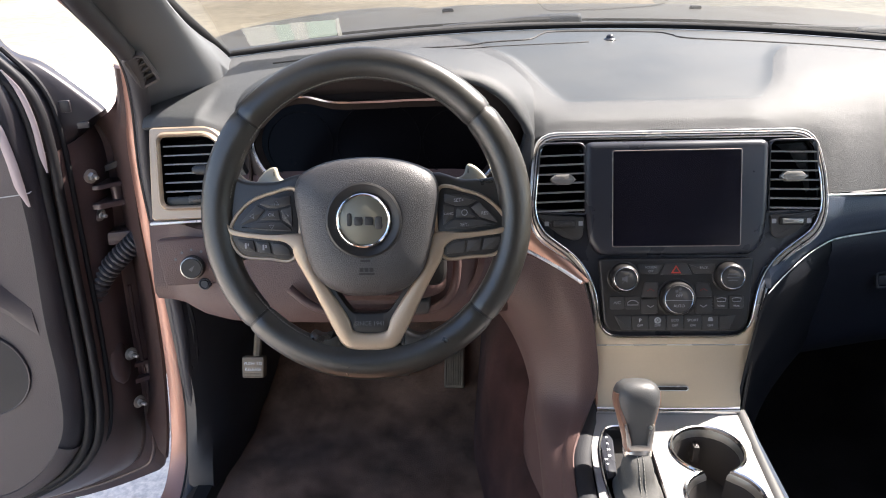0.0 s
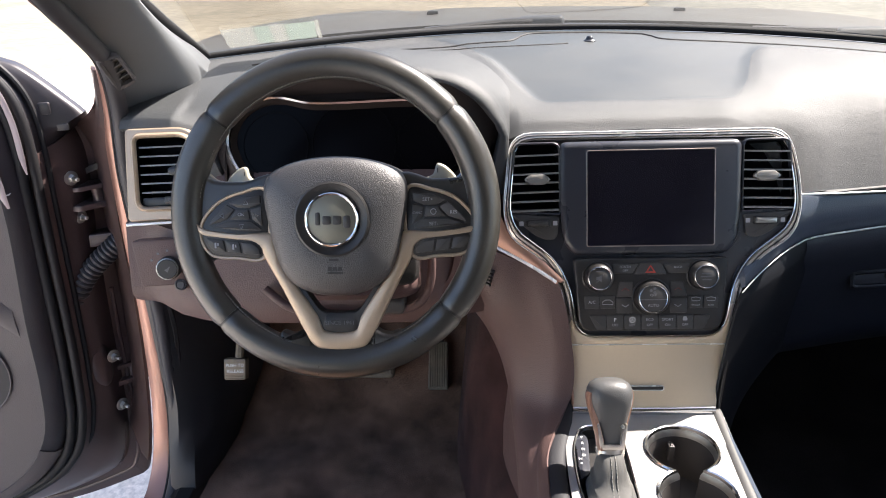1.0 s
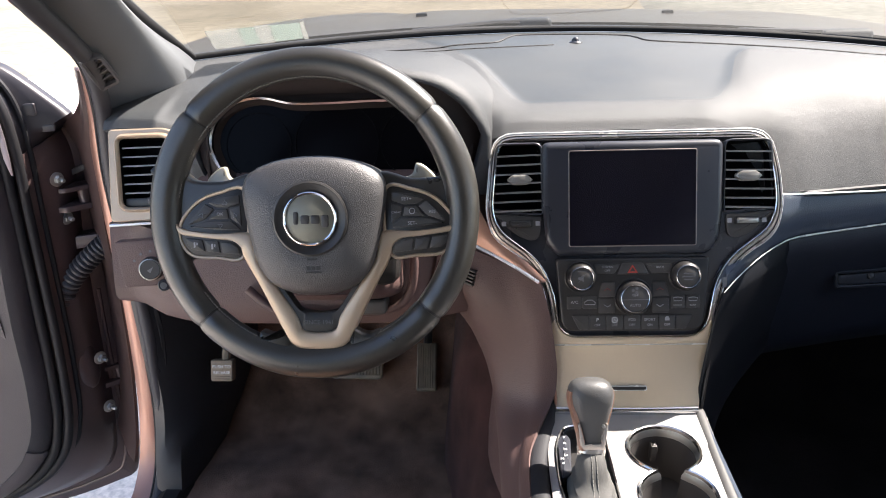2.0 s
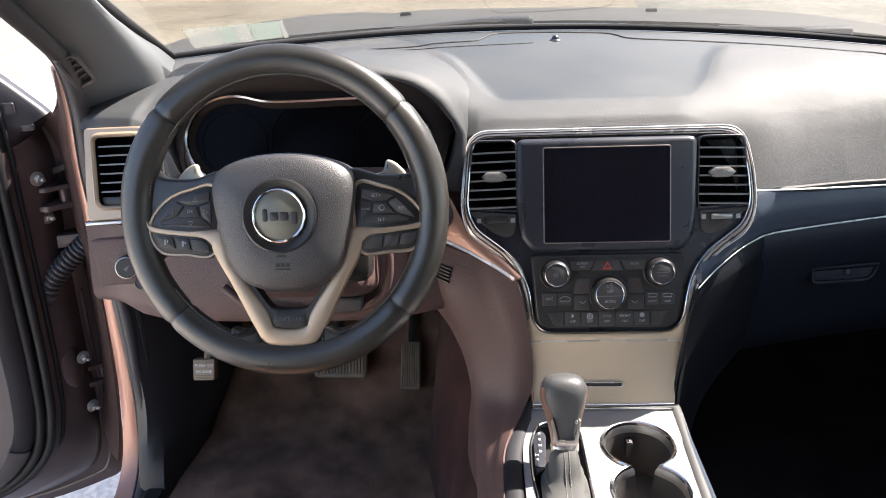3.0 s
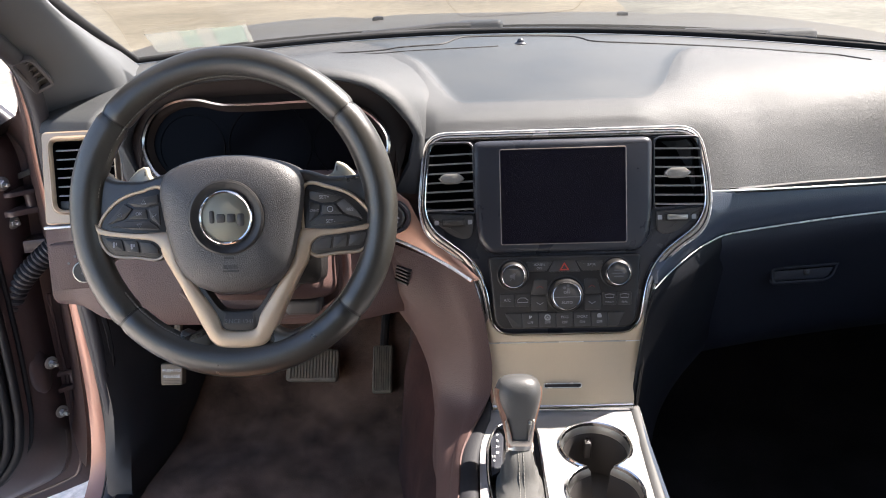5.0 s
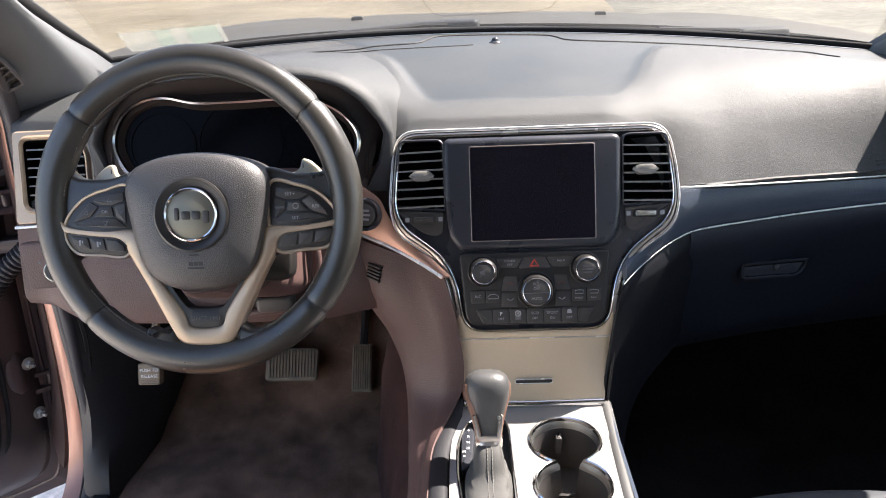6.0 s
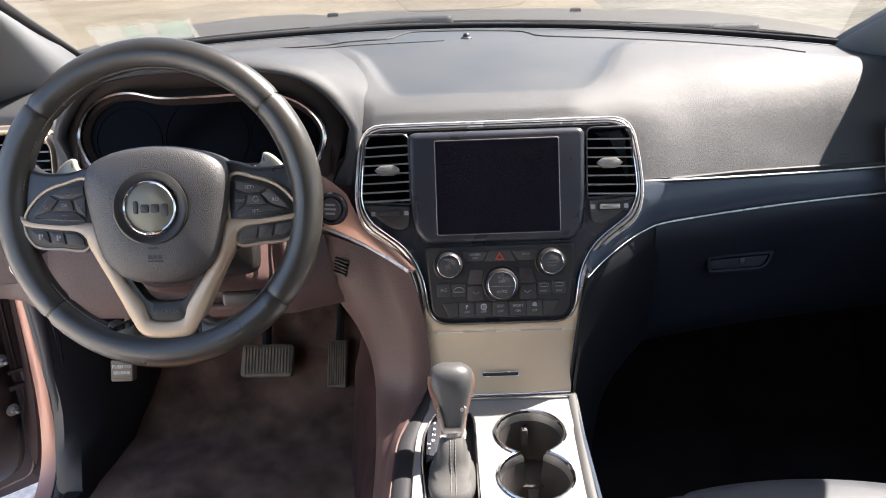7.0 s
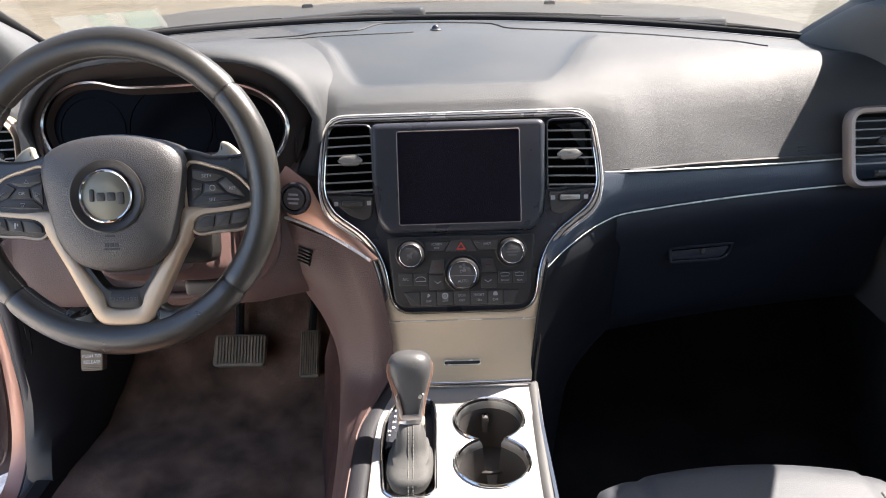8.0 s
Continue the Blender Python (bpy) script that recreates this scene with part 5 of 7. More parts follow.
for a in (60, 180, 300):
    bm = bmesh.new()
    slab(bm, at(km, 0.0032 * math.cos(radians(a)), 0.0108 + 0.0032 * math.sin(radians(a))), disc(0.0021, 8), 0, 0.0003, 0)
    part("fan_mark", bm, FAINT_MARK, kc)


def button(poly, label="", h=0.0035, mat=None, name="push_button"):
    bm = bmesh.new()
    slab(bm, SM, rounded(poly, 0.0022, 3), 0.001, 0.002 + h * 0.5, 0.0011, 2)
    return part(name, bm, mat or BUTTON, stack, label)


BH = at(SM, 0, 0, 0.0039)
b = button([(-0.050, -0.1005), (-0.026, -0.1005), (-0.0175, -0.0875), (-0.0525, -0.0875)])
words("SCREEN", at(BH, -0.035, -0.0915), 0.0042, GREY_MARK, b)
words("OFF", at(BH, -0.035, -0.0965), 0.0042, GREY_MARK, b)
b = button([(0.022, -0.1005), (0.047, -0.1005), (0.0495, -0.0875), (0.0145, -0.0875)])
words("BACK", at(BH, 0.034, -0.0925), 0.0042, GREY_MARK, b)
b = button([(-0.0235, -0.1020), (0.0195, -0.1020), (0.0115, -0.0865), (-0.0155, -0.0865)], "hazard light button with red triangle")
for s0, s1, mt in ((0.0068, 0.0, RED), (0.0038, 0.0, BUTTON)):
    bm = bmesh.new()
    slab(bm, at(BH, -0.002, -0.0955, 0.0003 if mt is BUTTON else 0), [(-s0, -s0 * 0.6), (s0, -s0 * 0.6), (0, s0)], 0, 0.0003, 0)
    part("hazard_triangle", bm, mt, b)
for sx, x0 in ((-1, -0.0005), (1, -0.0005)):
    for top in (1, 0):
        y0, y1 = (-0.1315, -0.1115) if top else (-0.1535, -0.1335)
        pl = [(x0 + sx * 0.0245, y0), (x0 + sx * 0.0465, y0), (x0 + sx * (0.042 if top else 0.0465), y1), (x0 + sx * 0.0245, y1)]
        b = button(pl)
        cx, cy = x0 + sx * 0.0345, (y0 + y1) / 2
        d = 0.003 if top else -0.003
        bm = bmesh.new()
        tube(bm, [BH @ Vector((cx - 0.0045, cy - d * 0.5, 0.0003)), BH @ Vector((cx, cy + d * 0.5, 0.0003)), BH @ Vector((cx + 0.0045, cy - d * 0.5, 0.0003))], 0.0006, 4)
        part("arrow_mark", bm, DIM_RED if top else GREY_MARK, b)
for x0, x1, kind in ((-0.0885, -0.0690, "ac"), (-0.0680, -0.0485, "car"), (0.0480, 0.0665, "front"), (0.0675, 0.0865, "rear")):
    b = button([(x0, -0.1475), (x1, -0.1475), (x1, -0.1300), (x0, -0.1300)])
    cx = (x0 + x1) / 2
    if kind == "ac":
        words("A/C", at(BH, cx, -0.1385), 0.0058, GREY_MARK, b)
    elif kind == "car":
        bm = bmesh.new()
        tube(bm, [BH @ Vector((cx + px, -0.1395 + py, 0.0003)) for px, py in ((-0.007, -0.002), (-0.007, 0.001), (-0.003, 0.004), (0.003, 0.004), (0.007, 0.001), (0.007, -0.002))], 0.0006, 4, closed=True)
        part("car_mark", bm, GREY_MARK, b)
    else:
        bm = bmesh.new()
        tube(bm, [BH @ Vector((cx + px, -0.1355 + py, 0.0003)) for px, py in ((-0.005, -0.002), (-0.006, 0.002), (0.0, 0.003), (0.006, 0.002), (0.005, -0.002))], 0.0006, 4, closed=True)
        part("defrost_mark", bm, GREY_MARK, b)
        words("FRONT" if kind == "front" else "REAR", at(BH, cx, -0.1435), 0.0034, GREY_MARK, b)
row = [(-0.0825, -0.0600), (-0.0590, -0.0375), (-0.0365, -0.0145), (-0.0135, 0.0085), (0.0095, 0.0320), (0.0330, 0.0540), (0.0550, 0.0775)]
for k, (x0, x1) in enumerate(row):
    sl = 0.010 if k == 0 else 0
    sr = 0.010 if k == 6 else 0
    b = button([(x0 + sl, -0.1755), (x1 - sr, -0.1755), (x1, -0.1560), (x0, -0.1560)])
    cx = (x0 + x1) / 2
    if 0 < k < 6:
        top = {1: "P", 3: "ECO", 4: "SPORT"}.get(k)
        if top:
            words(top, at(BH, cx, -0.1625), 0.0068 if k == 1 else 0.0050, WHITE if k == 1 else GREY_MARK, b)
        elif k == 2:
            bm = bmesh.new()
            tube(bm, [BH @ Vector((cx + 0.0036 * math.cos(t), -0.1625 + 0.0036 * math.sin(t), 0.0003)) for t in [2 * math.pi * i / 14 for i in range(14)]], 0.0006, 4, closed=True)
            part("stop_start_mark", bm, WHITE, b)
            words("A", at(BH, cx, -0.1625), 0.0050, WHITE, b)
        else:
            bm = bmesh.new()
            slab(bm, at(BH, cx, -0.1618), rounded([(-0.003, -0.002), (0.003, -0.002), (0.003, 0.001), (0.0018, 0.0035), (-0.0018, 0.0035), (-0.003, 0.001)], 0.0006), 0, 0.0003, 0)
            part("skid_mark", bm, GREY_MARK, b)
        words("ON" if k == 4 else "OFF", at(BH, cx, -0.1695), 0.0046, GREY_MARK, b)

# the two middle outlets
vl = rounded([(-0.178, 0.073), (-0.186, -0.016), (-0.152, -0.018), (-0.1195, -0.020), (-0.1205, 0.073)], [0.008, 0.004, 0.001, 0.004, 0.010], 5)
ctl_l = rounded([(-0.186, -0.020), (-0.121, -0.024), (-0.1235, -0.052), (-0.134, -0.056), (-0.152, -0.050)], [0.004, 0.004, 0.012, 0.008, 0.01], 5)


def middle_vent(sx):
    fl = lambda poly: [(sx * -x if sx > 0 else x, y) for x, y in poly]
    v = thing("air_vent", SM @ Vector((sx * 0.15, 0.0, 0)), "black slatted air vent beside the screen, tab in the middle", "air vent", "dash air vents")
    mt = SM @ Matrix.Translation((0, 0, -0.006))
    bm = bmesh.new()
    o = fl(vl)
    lathe_loops(bm, [place(mt, o, 0.0), place(mt, inset(o, 0.004), -0.032)], cap1=True)
    part("cavity", bm, DUCT, v)
    bm = bmesh.new()
    band(bm, mt, inset(o, -0.002), [(0, -0.010), (0, 0.001), (0.001, 0.0022), (0.0025, 0.001), (0.003, -0.01)])
    part("trim_frame", bm, GLOSS_BLACK, v)
    for k in range(7):
        y = 0.062 - 0.0122 * k
        xa, xb = -0.1205, -0.1785 - 0.0065 * (0.066 - y) / 0.08
        x0, x1 = (xb, xa) if sx < 0 else (-xa, -xb)
        bm = bmesh.new()
        slab(bm, at(mt, 0, y, -0.002) @ Matrix.Rotation(radians(-1.5 * sx), 4, "Z") @ Matrix.Rotation(radians(-86), 4, "X"), [(x0, -0.0045), (x1, -0.0045), (x1, 0.0045), (x0, 0.0045)], -0.0011, 0.0011, 0.0009, 2)
        part("slat", bm, LIT_SLAT, v)
    bm = bmesh.new()
    slab(bm, at(mt, sx * 0.1495, 0.026, -0.004), rounded([(-0.016, -0.002), (-0.009, -0.007), (0.009, -0.007), (0.016, -0.002), (0.016, 0.002), (0.009, 0.007), (-0.009, 0.007), (-0.016, 0.002)], 0.002), 0, 0.010, 0.003)
    tab = part("tab", bm, LIT_SLAT, v, "grey slider tab")
    for e in (-1, 1):
        bm = bmesh.new()
        slab(bm, at(mt, sx * 0.1495 + e * 0.0135, 0.026, 0.0045), [(0, -0.003), (e * 0.004, 0), (0, 0.003)], 0, 0.001, 0)
        part("tab_tip", bm, DULL_METAL, tab, "bright tab tip")
    bm = bmesh.new()
    slab(bm, mt, fl(ctl_l), -0.008, 0.002, 0.0015)
    sh = part("control_shelf", bm, BUTTON, v, "dark shelf with thumb wheel")
    bm = bmesh.new()
    slab(bm, at(mt, sx * 0.1485, -0.0325, 0.001), box_poly(-0.0165, 0.0165, -0.0052, 0.0052, 0.0028), 0, 0.0035, 0.0015)
    part("wheel_slot", bm, BLACK, sh)
    bm = bmesh.new()
    slab(bm, at(mt, sx * 0.1485, -0.0325, 0.003), box_poly(-0.0135, 0.0135, -0.0036, 0.0036, 0.0018), 0, 0.0045, 0.0018)
    # the passenger-side wheel is brightened to hold the sunlight on it
    part("thumb_wheel", bm, DULL_METAL if sx > 0 else BUTTON, sh)
    for e in (-1, 1):
        bm = bmesh.new()
        slab(bm, at(mt, sx * 0.1485 + e * 0.0225, -0.0325, 0.002), box_poly(-0.0028, 0.0028, -0.003, 0.003, 0.0005), 0, 0.0003, 0)
        part("vent_mark", bm, GREY_MARK, sh)


def inside(p, poly):
    """Whether a point lies within an outline."""
    hit = False
    for (x0, y0), (x1, y1) in zip(poly, poly[1:] + poly[:1]):
        if (y0 > p[1]) != (y1 > p[1]) and p[0] < x0 + (x1 - x0) * (p[1] - y0) / (y1 - y0):
            hit = not hit
    return hit


# black face plate that follows the frame, open where the two outlets are
vent_o = [tuple(p) for p in vl]
bm = bmesh.new()
loops = [hung(inset(INN2, 0.001), -0.004)]
for k in [0.98 - 0.02 * i for i in range(36)]:
    loops.append([SM @ Vector((p[0] * k, (p[1] + 0.05) * k - 0.05, (sink(p[1]) - 0.004) * k + (-0.004) * (1 - k))) for p in INN2])
vs = lathe_loops(bm, loops)
bm.faces.new(vs[-1])
back = SM.inverted()
gone = []
for f in bm.faces:
    c = back @ f.calc_center_median()
    if inside((-abs(c.x), c.y), vent_o):
        gone.append(f)
bmesh.ops.delete(bm, geom=gone, context="FACES")
part("face_plate", bm, GLOSS_BLACK, stack, "black face plate")
middle_vent(-1)
middle_vent(1)

# lower satin plate with its little pull, chrome ledge
rows = []
for k in range(13):
    v = k / 12
    y = -0.196 + (-0.095) * v
    x0 = -0.1105 + 0.010 * v
    x1 = 0.1045 - 0.012 * v
    n = -0.0155 - 0.005 * v - 0.004 * math.sin(math.pi * v)
    rows.append([SM @ Vector((x0 + (x1 - x0) * j / 16, y, n - 0.002 * (1 - v) - 0.006 * (2 * j / 16 - 1) ** 2)) for j in range(17)])
solid(part("lower_plate", sheet(rows), LOWER_PLATE, stack, "beige satin lower door of the stack"), 0.004)
bm = bmesh.new()
band(bm, at(SM, -0.0045, -0.2605, -0.0165), box_poly(-0.026, 0.026, -0.0035, 0.0035, 0.003), [(0, -0.001), (0, 0.0015), (0.0006, 0.0022), (0.0012, 0.0015), (0.0012, -0.001)])
pull = part("pull_slot", bm, TRIMLINE, stack, "small chrome-edged finger slot")
bm = bmesh.new()
slab(bm, at(SM, -0.0045, -0.2605, -0.0165), box_poly(-0.025, 0.025, -0.0025, 0.0025, 0.002), -0.001, 0.0006, 0)
part("slot_gap", bm, BLACK, pull)
bm = bmesh.new()
tube(bm, [SM @ Vector((-0.101 + 0.1925 * k / 8, -0.2930, -0.0205 - 0.003 * (k / 4 - 1) ** 2)) for k in range(9)], 0.0064, 16)
part("chrome_ledge", bm, CHROME, stack, "bright chrome ledge above the console")
# satin edges that run down both sides of the stack
for sx in (-1, 1):
    bm = bmesh.new()
    run = [(0.1095, -0.196, -0.018), (0.1060, -0.24, -0.021), (0.1000, -0.291, -0.026)]
    if sx < 0:
        run = [(0.1425, -0.084, -0.005), (0.1225, -0.118, -0.006), (0.1125, -0.160, -0.011)] + run
    tube(bm, [SM @ Vector((sx * x - (0.002 if sx > 0 else 0.0), y, n)) for x, y, n in smooth_loop(run, 5, False)], 0.0026 if sx < 0 else 0.0022, 8)
    part("side_bead", bm, WARM_LIT_TRIM if sx < 0 else BLACK, stack, "bead along the frame, warm reflection put into its colour" if sx < 0 else "")

# ---------------------------------------------------------------- steering wheel
WM = frame_at((-0.384, 0.820, 1.1255))
wheel = thing("steering_wheel", WM @ Vector((0, 0, 0)), "black leather steering wheel with beige satin spokes", "steering wheel")
RC, RA, RB = 0.1635, 0.0172, 0.0155


def rim_arc(a0, a1, n, squash=0.0):
    """A stretch of the rim between two angles, slightly tucked in at its ends."""
    bm = bmesh.new()
    loops = []
    for k in range(n + 1):
        a = radians(a0 + (a1 - a0) * k / n)
        e = min(k, n - k)
        t = 1.0 if e > 0 else 0.93
        low = math.exp(-((math.degrees(a) % 360 - 270) / 26) ** 2)
        grip = math.exp(-(((math.degrees(a) + 360) % 360 - 20) / 18) ** 2) + math.exp(-((math.degrees(a) % 360 - 160) / 18) ** 2)
        ra = (RA + 0.0012 * grip + 0.002 * low) * t
        rb = (RB + 0.001 * grip) * t
        loop = []
        for j in range(18):
            b = 2 * math.pi * j / 18
            r = RC + ra * math.cos(b) - 0.001 * low
            loop.append(WM @ Vector((r * math.cos(a), r * math.sin(a), rb * math.sin(b))))
        loops.append(loop)
    lathe_loops(bm, loops, cap0=True, cap1=True)
    return bm


SE = 0.5
for a0, a1 in ((40.2 + SE, 139.8 - SE), (139.8 + SE, 223.0 - SE), (223.0 + SE, 320.0 - SE), (320.0 + SE, 400.2 - SE)):
    part("rim_leather", rim_arc(a0, a1, int((a1 - a0) / 2)), LEATHER, wheel)
for a in (40.2, 139.8, 223.0, 320.0):
    bm = bmesh.new()
    t = radians(a)
    d = Vector((-math.sin(t), math.cos(t), 0))
    lathe_loops(bm, [[WM @ (Vector(((RC + RA * 0.9 * math.cos(b)) * math.cos(t), (RC + RA * 0.9 * math.cos(b)) * math.sin(t), RB * 0.9 * math.sin(b))) + d * s) for b in [2 * math.pi * j / 14 for j in range(14)]] for s in (-0.002, 0.002)])
    part("rim_seam", bm, BLACK, wheel, "dark joint between leather pieces")
# stitching along the inner side of the rim
for a0, a1 in ((34, 146), (214, 252), (288, 330), (150, 172), (8, 30)):
    bm = bmesh.new()
    n = int((a1 - a0) / 1.5)
    for k in range(n):
        loops = []
        for e in (0.15, 0.85):
            a = radians(a0 + (a1 - a0) * (k + e) / n)
            c = Vector(((RC - RA * 0.92) * math.cos(a), (RC - RA * 0.92) * math.sin(a), RB * 0.43))
            u, w = Vector((math.cos(a), math.sin(a), 0)), Vector((0, 0, 1))
            loops.append([WM @ (c + (u * p + w * q) * 0.0008) for p, q in ((1, 0), (0, 1), (-1, 0), (0, -1))])
        lathe_loops(bm, loops, cap0=True, cap1=True)
    part("stitching", bm, THREAD, wheel, "fine grey stitching", kind="stuff")

CX = 0.004


def mx(poly, sx):
    return [(CX + (x - CX) * (1 if sx < 0 else -1), y) for x, y in poly]


# airbag cover, a domed plate
pad_o = smooth_loop([(-0.073, 0.030), (-0.064, 0.047), (-0.035, 0.059), (CX, 0.063), (0.043, 0.059), (0.072, 0.047), (0.081, 0.030), (0.080, 0.008), (0.073, -0.030), (0.064, -0.058), (0.048, -0.076), (0.026, -0.085), (CX, -0.087), (-0.018, -0.085), (-0.040, -0.076), (-0.056, -0.058), (-0.065, -0.030), (-0.072, 0.008)], 5)
bm = bmesh.new()
loops = [place(WM, pad_o, -0.03), place(WM, pad_o, 0.012), place(WM, inset(pad_o, 0.001), 0.018)]
cx, cy = CX, -0.012
for k, h in ((0.965, 0.0225), (0.92, 0.0262), (0.85, 0.0295), (0.72, 0.0330), (0.58, 0.0352), (0.50, 0.0358)):
    loops.append([WM @ Vector((cx + (p[0] - cx) * k, cy + (p[1] - cy) * k, h)) for p in pad_o])
vs = lathe_loops(bm, loops)
bm.faces.new(vs[-1])
pad = part("airbag_cover", bm, PAD, wheel, "grained dark airbag cover", sharp=60)
EM = at(WM, 0.0045, -0.0035, 0.0366)
bm = bmesh.new()
turned(bm, EM, [(0.0395, -0.004), (0.0395, 0.0016), (0.0375, 0.0026), (0.0300, 0.0006), (0.0285, -0.001)], 56)
part("emblem_recess", bm, BLACK, pad, "smooth dark ring")
bm = bmesh.new()
band(bm, EM, disc(0.0282, 56), [(0, -0.002), (0, 0.0028), (0.0010, 0.0036), (0.0024, 0.0026), (0.0026, -0.001)])
part("emblem_ring", bm, CHROME, pad, "chrome emblem ring")
bm = bmesh.new()
turned(bm, EM, [(0.0262, -0.002), (0.0262, 0.0008), (0.0255, 0.0012)], 48)
part("emblem_disc", bm, EMBLEM, pad, "satin gold-grey emblem disc")
for ex, ew, ey, eh in ((-0.0150, 0.0050, 0.0008, 0.0135), (-0.0055, 0.0088, -0.0008, 0.0092), (0.0055, 0.0088, -0.0008, 0.0092), (0.0158, 0.0072, -0.0026, 0.0130)):
    bm = bmesh.new()
    slab(bm, at(EM, ex, ey, 0.0012), box_poly(-ew / 2, ew / 2, -eh / 2, eh / 2, 0.0022, 4), 0, 0.0012, 0.0006)
    part("emblem_bar", bm, BUTTON, pad, "plain dark raised emblem shape")
bar(at(WM, 0, 0, 0.0358), 0.005, -0.0460, 0.010, 0.0022, BLACK, pad)
for k in range(3):
    bar(at(WM, 0, 0, 0.0352), 0.0008 + 0.0052 * k, -0.0555, 0.0042, 0.0042, BLACK, pad)
bar(at(WM, 0, 0, 0.0346), 0.006, -0.0600, 0.0165, 0.0018, BLACK, pad)

# spokes, one side mirrored to the other
arm_o = smooth_loop([(-0.060, 0.040), (-0.100, 0.038), (-0.132, 0.040), (-0.150, 0.052), (-0.156, 0.020), (-0.157, -0.020), (-0.150, -0.052), (-0.138, -0.048), (-0.120, -0.045), (-0.085, -0.047), (-0.060, -0.050)], 5)
pod_o = smooth_loop([(-0.074, 0.0265), (-0.100, 0.0245), (-0.122, 0.0165), (-0.138, 0.002), (-0.1455, -0.0125), (-0.1440, -0.028), (-0.132, -0.0415), (-0.105, -0.044), (-0.080, -0.045), (-0.072, -0.020)], 6)
leg_in = [(-0.150, -0.0065), (-0.141, -0.0135), (-0.105, -0.0185), (-0.066, -0.0190), (-0.062, -0.040), (-0.0565, -0.052), (-0.0445, -0.072), (-0.0200, -0.110), (-0.0125, -0.1265)]
leg_out = [(-0.012, -0.1470), (-0.0255, -0.1420), (-0.0345, -0.1280), (-0.058, -0.080), (-0.0765, -0.046), (-0.0785, -0.036), (-0.088, -0.0275), (-0.110, -0.0245), (-0.142, -0.0200)]


def strip_line(pts, n=90):
    """A smooth line from one pod to the other through the given left half, cut into n equal steps."""
    line = [Vector(p) for p in smooth_loop(pts + [(2 * CX - x, y) for x, y in pts[::-1]], 8, False)]
    run = [0]
    for a, b in zip(line, line[1:]):
        run.append(run[-1] + (b - a).length)
    out = []
    for k in range(n + 1):
        s = run[-1] * k / n
        i = max(j for j in range(len(line) - 1) if run[j] <= s + 1e-9)
        out.append(line[i].lerp(line[i + 1], (s - run[i]) / max(1e-9, run[i + 1] - run[i])))
    return out


li, lo_ = strip_line(leg_in), strip_line([(-0.148, -0.016)] + leg_out[::-1])
bm = bmesh.new()
loops = [place(WM, lo_, -0.008)]
for t, h in ((0.0, 0.0075), (0.05, 0.0095), (0.14, 0.0105), (0.5, 0.0110), (0.86, 0.0105), (0.95, 0.0095), (1.0, 0.0075)):
    loops.append(place(WM, [a.lerp(b, t) for a, b in zip(lo_, li)], h))
loops.append(place(WM, li, -0.008))
lathe_loops(bm, loops, closed=False)
part("spoke_trim", bm, SILVER, wheel, "beige satin V-shaped spoke trim")
upper_buttons = [
    [(-0.0785, 0.0235), (-0.100, 0.0215), (-0.1155, 0.0150), (-0.105, 0.0095), (-0.092, 0.0090), (-0.0785, 0.0135)],
    [(-0.1170, 0.0140), (-0.1340, -0.0030), (-0.1370, -0.0095), (-0.1165, -0.0030), (-0.1070, 0.0080)],
    [(-0.1055, 0.0080), (-0.0925, 0.0080), (-0.0905, -0.0035), (-0.1145, -0.0035)],
    [(-0.0775, 0.0118), (-0.0908, 0.0080), (-0.0888, -0.0035), (-0.0775, -0.0120)],
    [(-0.1360, -0.0110), (-0.1160, -0.0048), (-0.0895, -0.0048), (-0.0790, -0.0130), (-0.0790, -0.0160), (-0.1050, -0.0152)]]
lower_buttons = [
    [(-0.1405, -0.0225), (-0.1215, -0.0250), (-0.1185, -0.0385), (-0.1320, -0.0370), (-0.1385, -0.0310)],
    [(-0.1200, -0.0252), (-0.1040, -0.0270), (-0.1015, -0.0405), (-0.1170, -0.0388)],
    [(-0.1025, -0.0272), (-0.0890, -0.0290), (-0.0815, -0.0350), (-0.0805, -0.0425), (-0.1000, -0.0408)]]
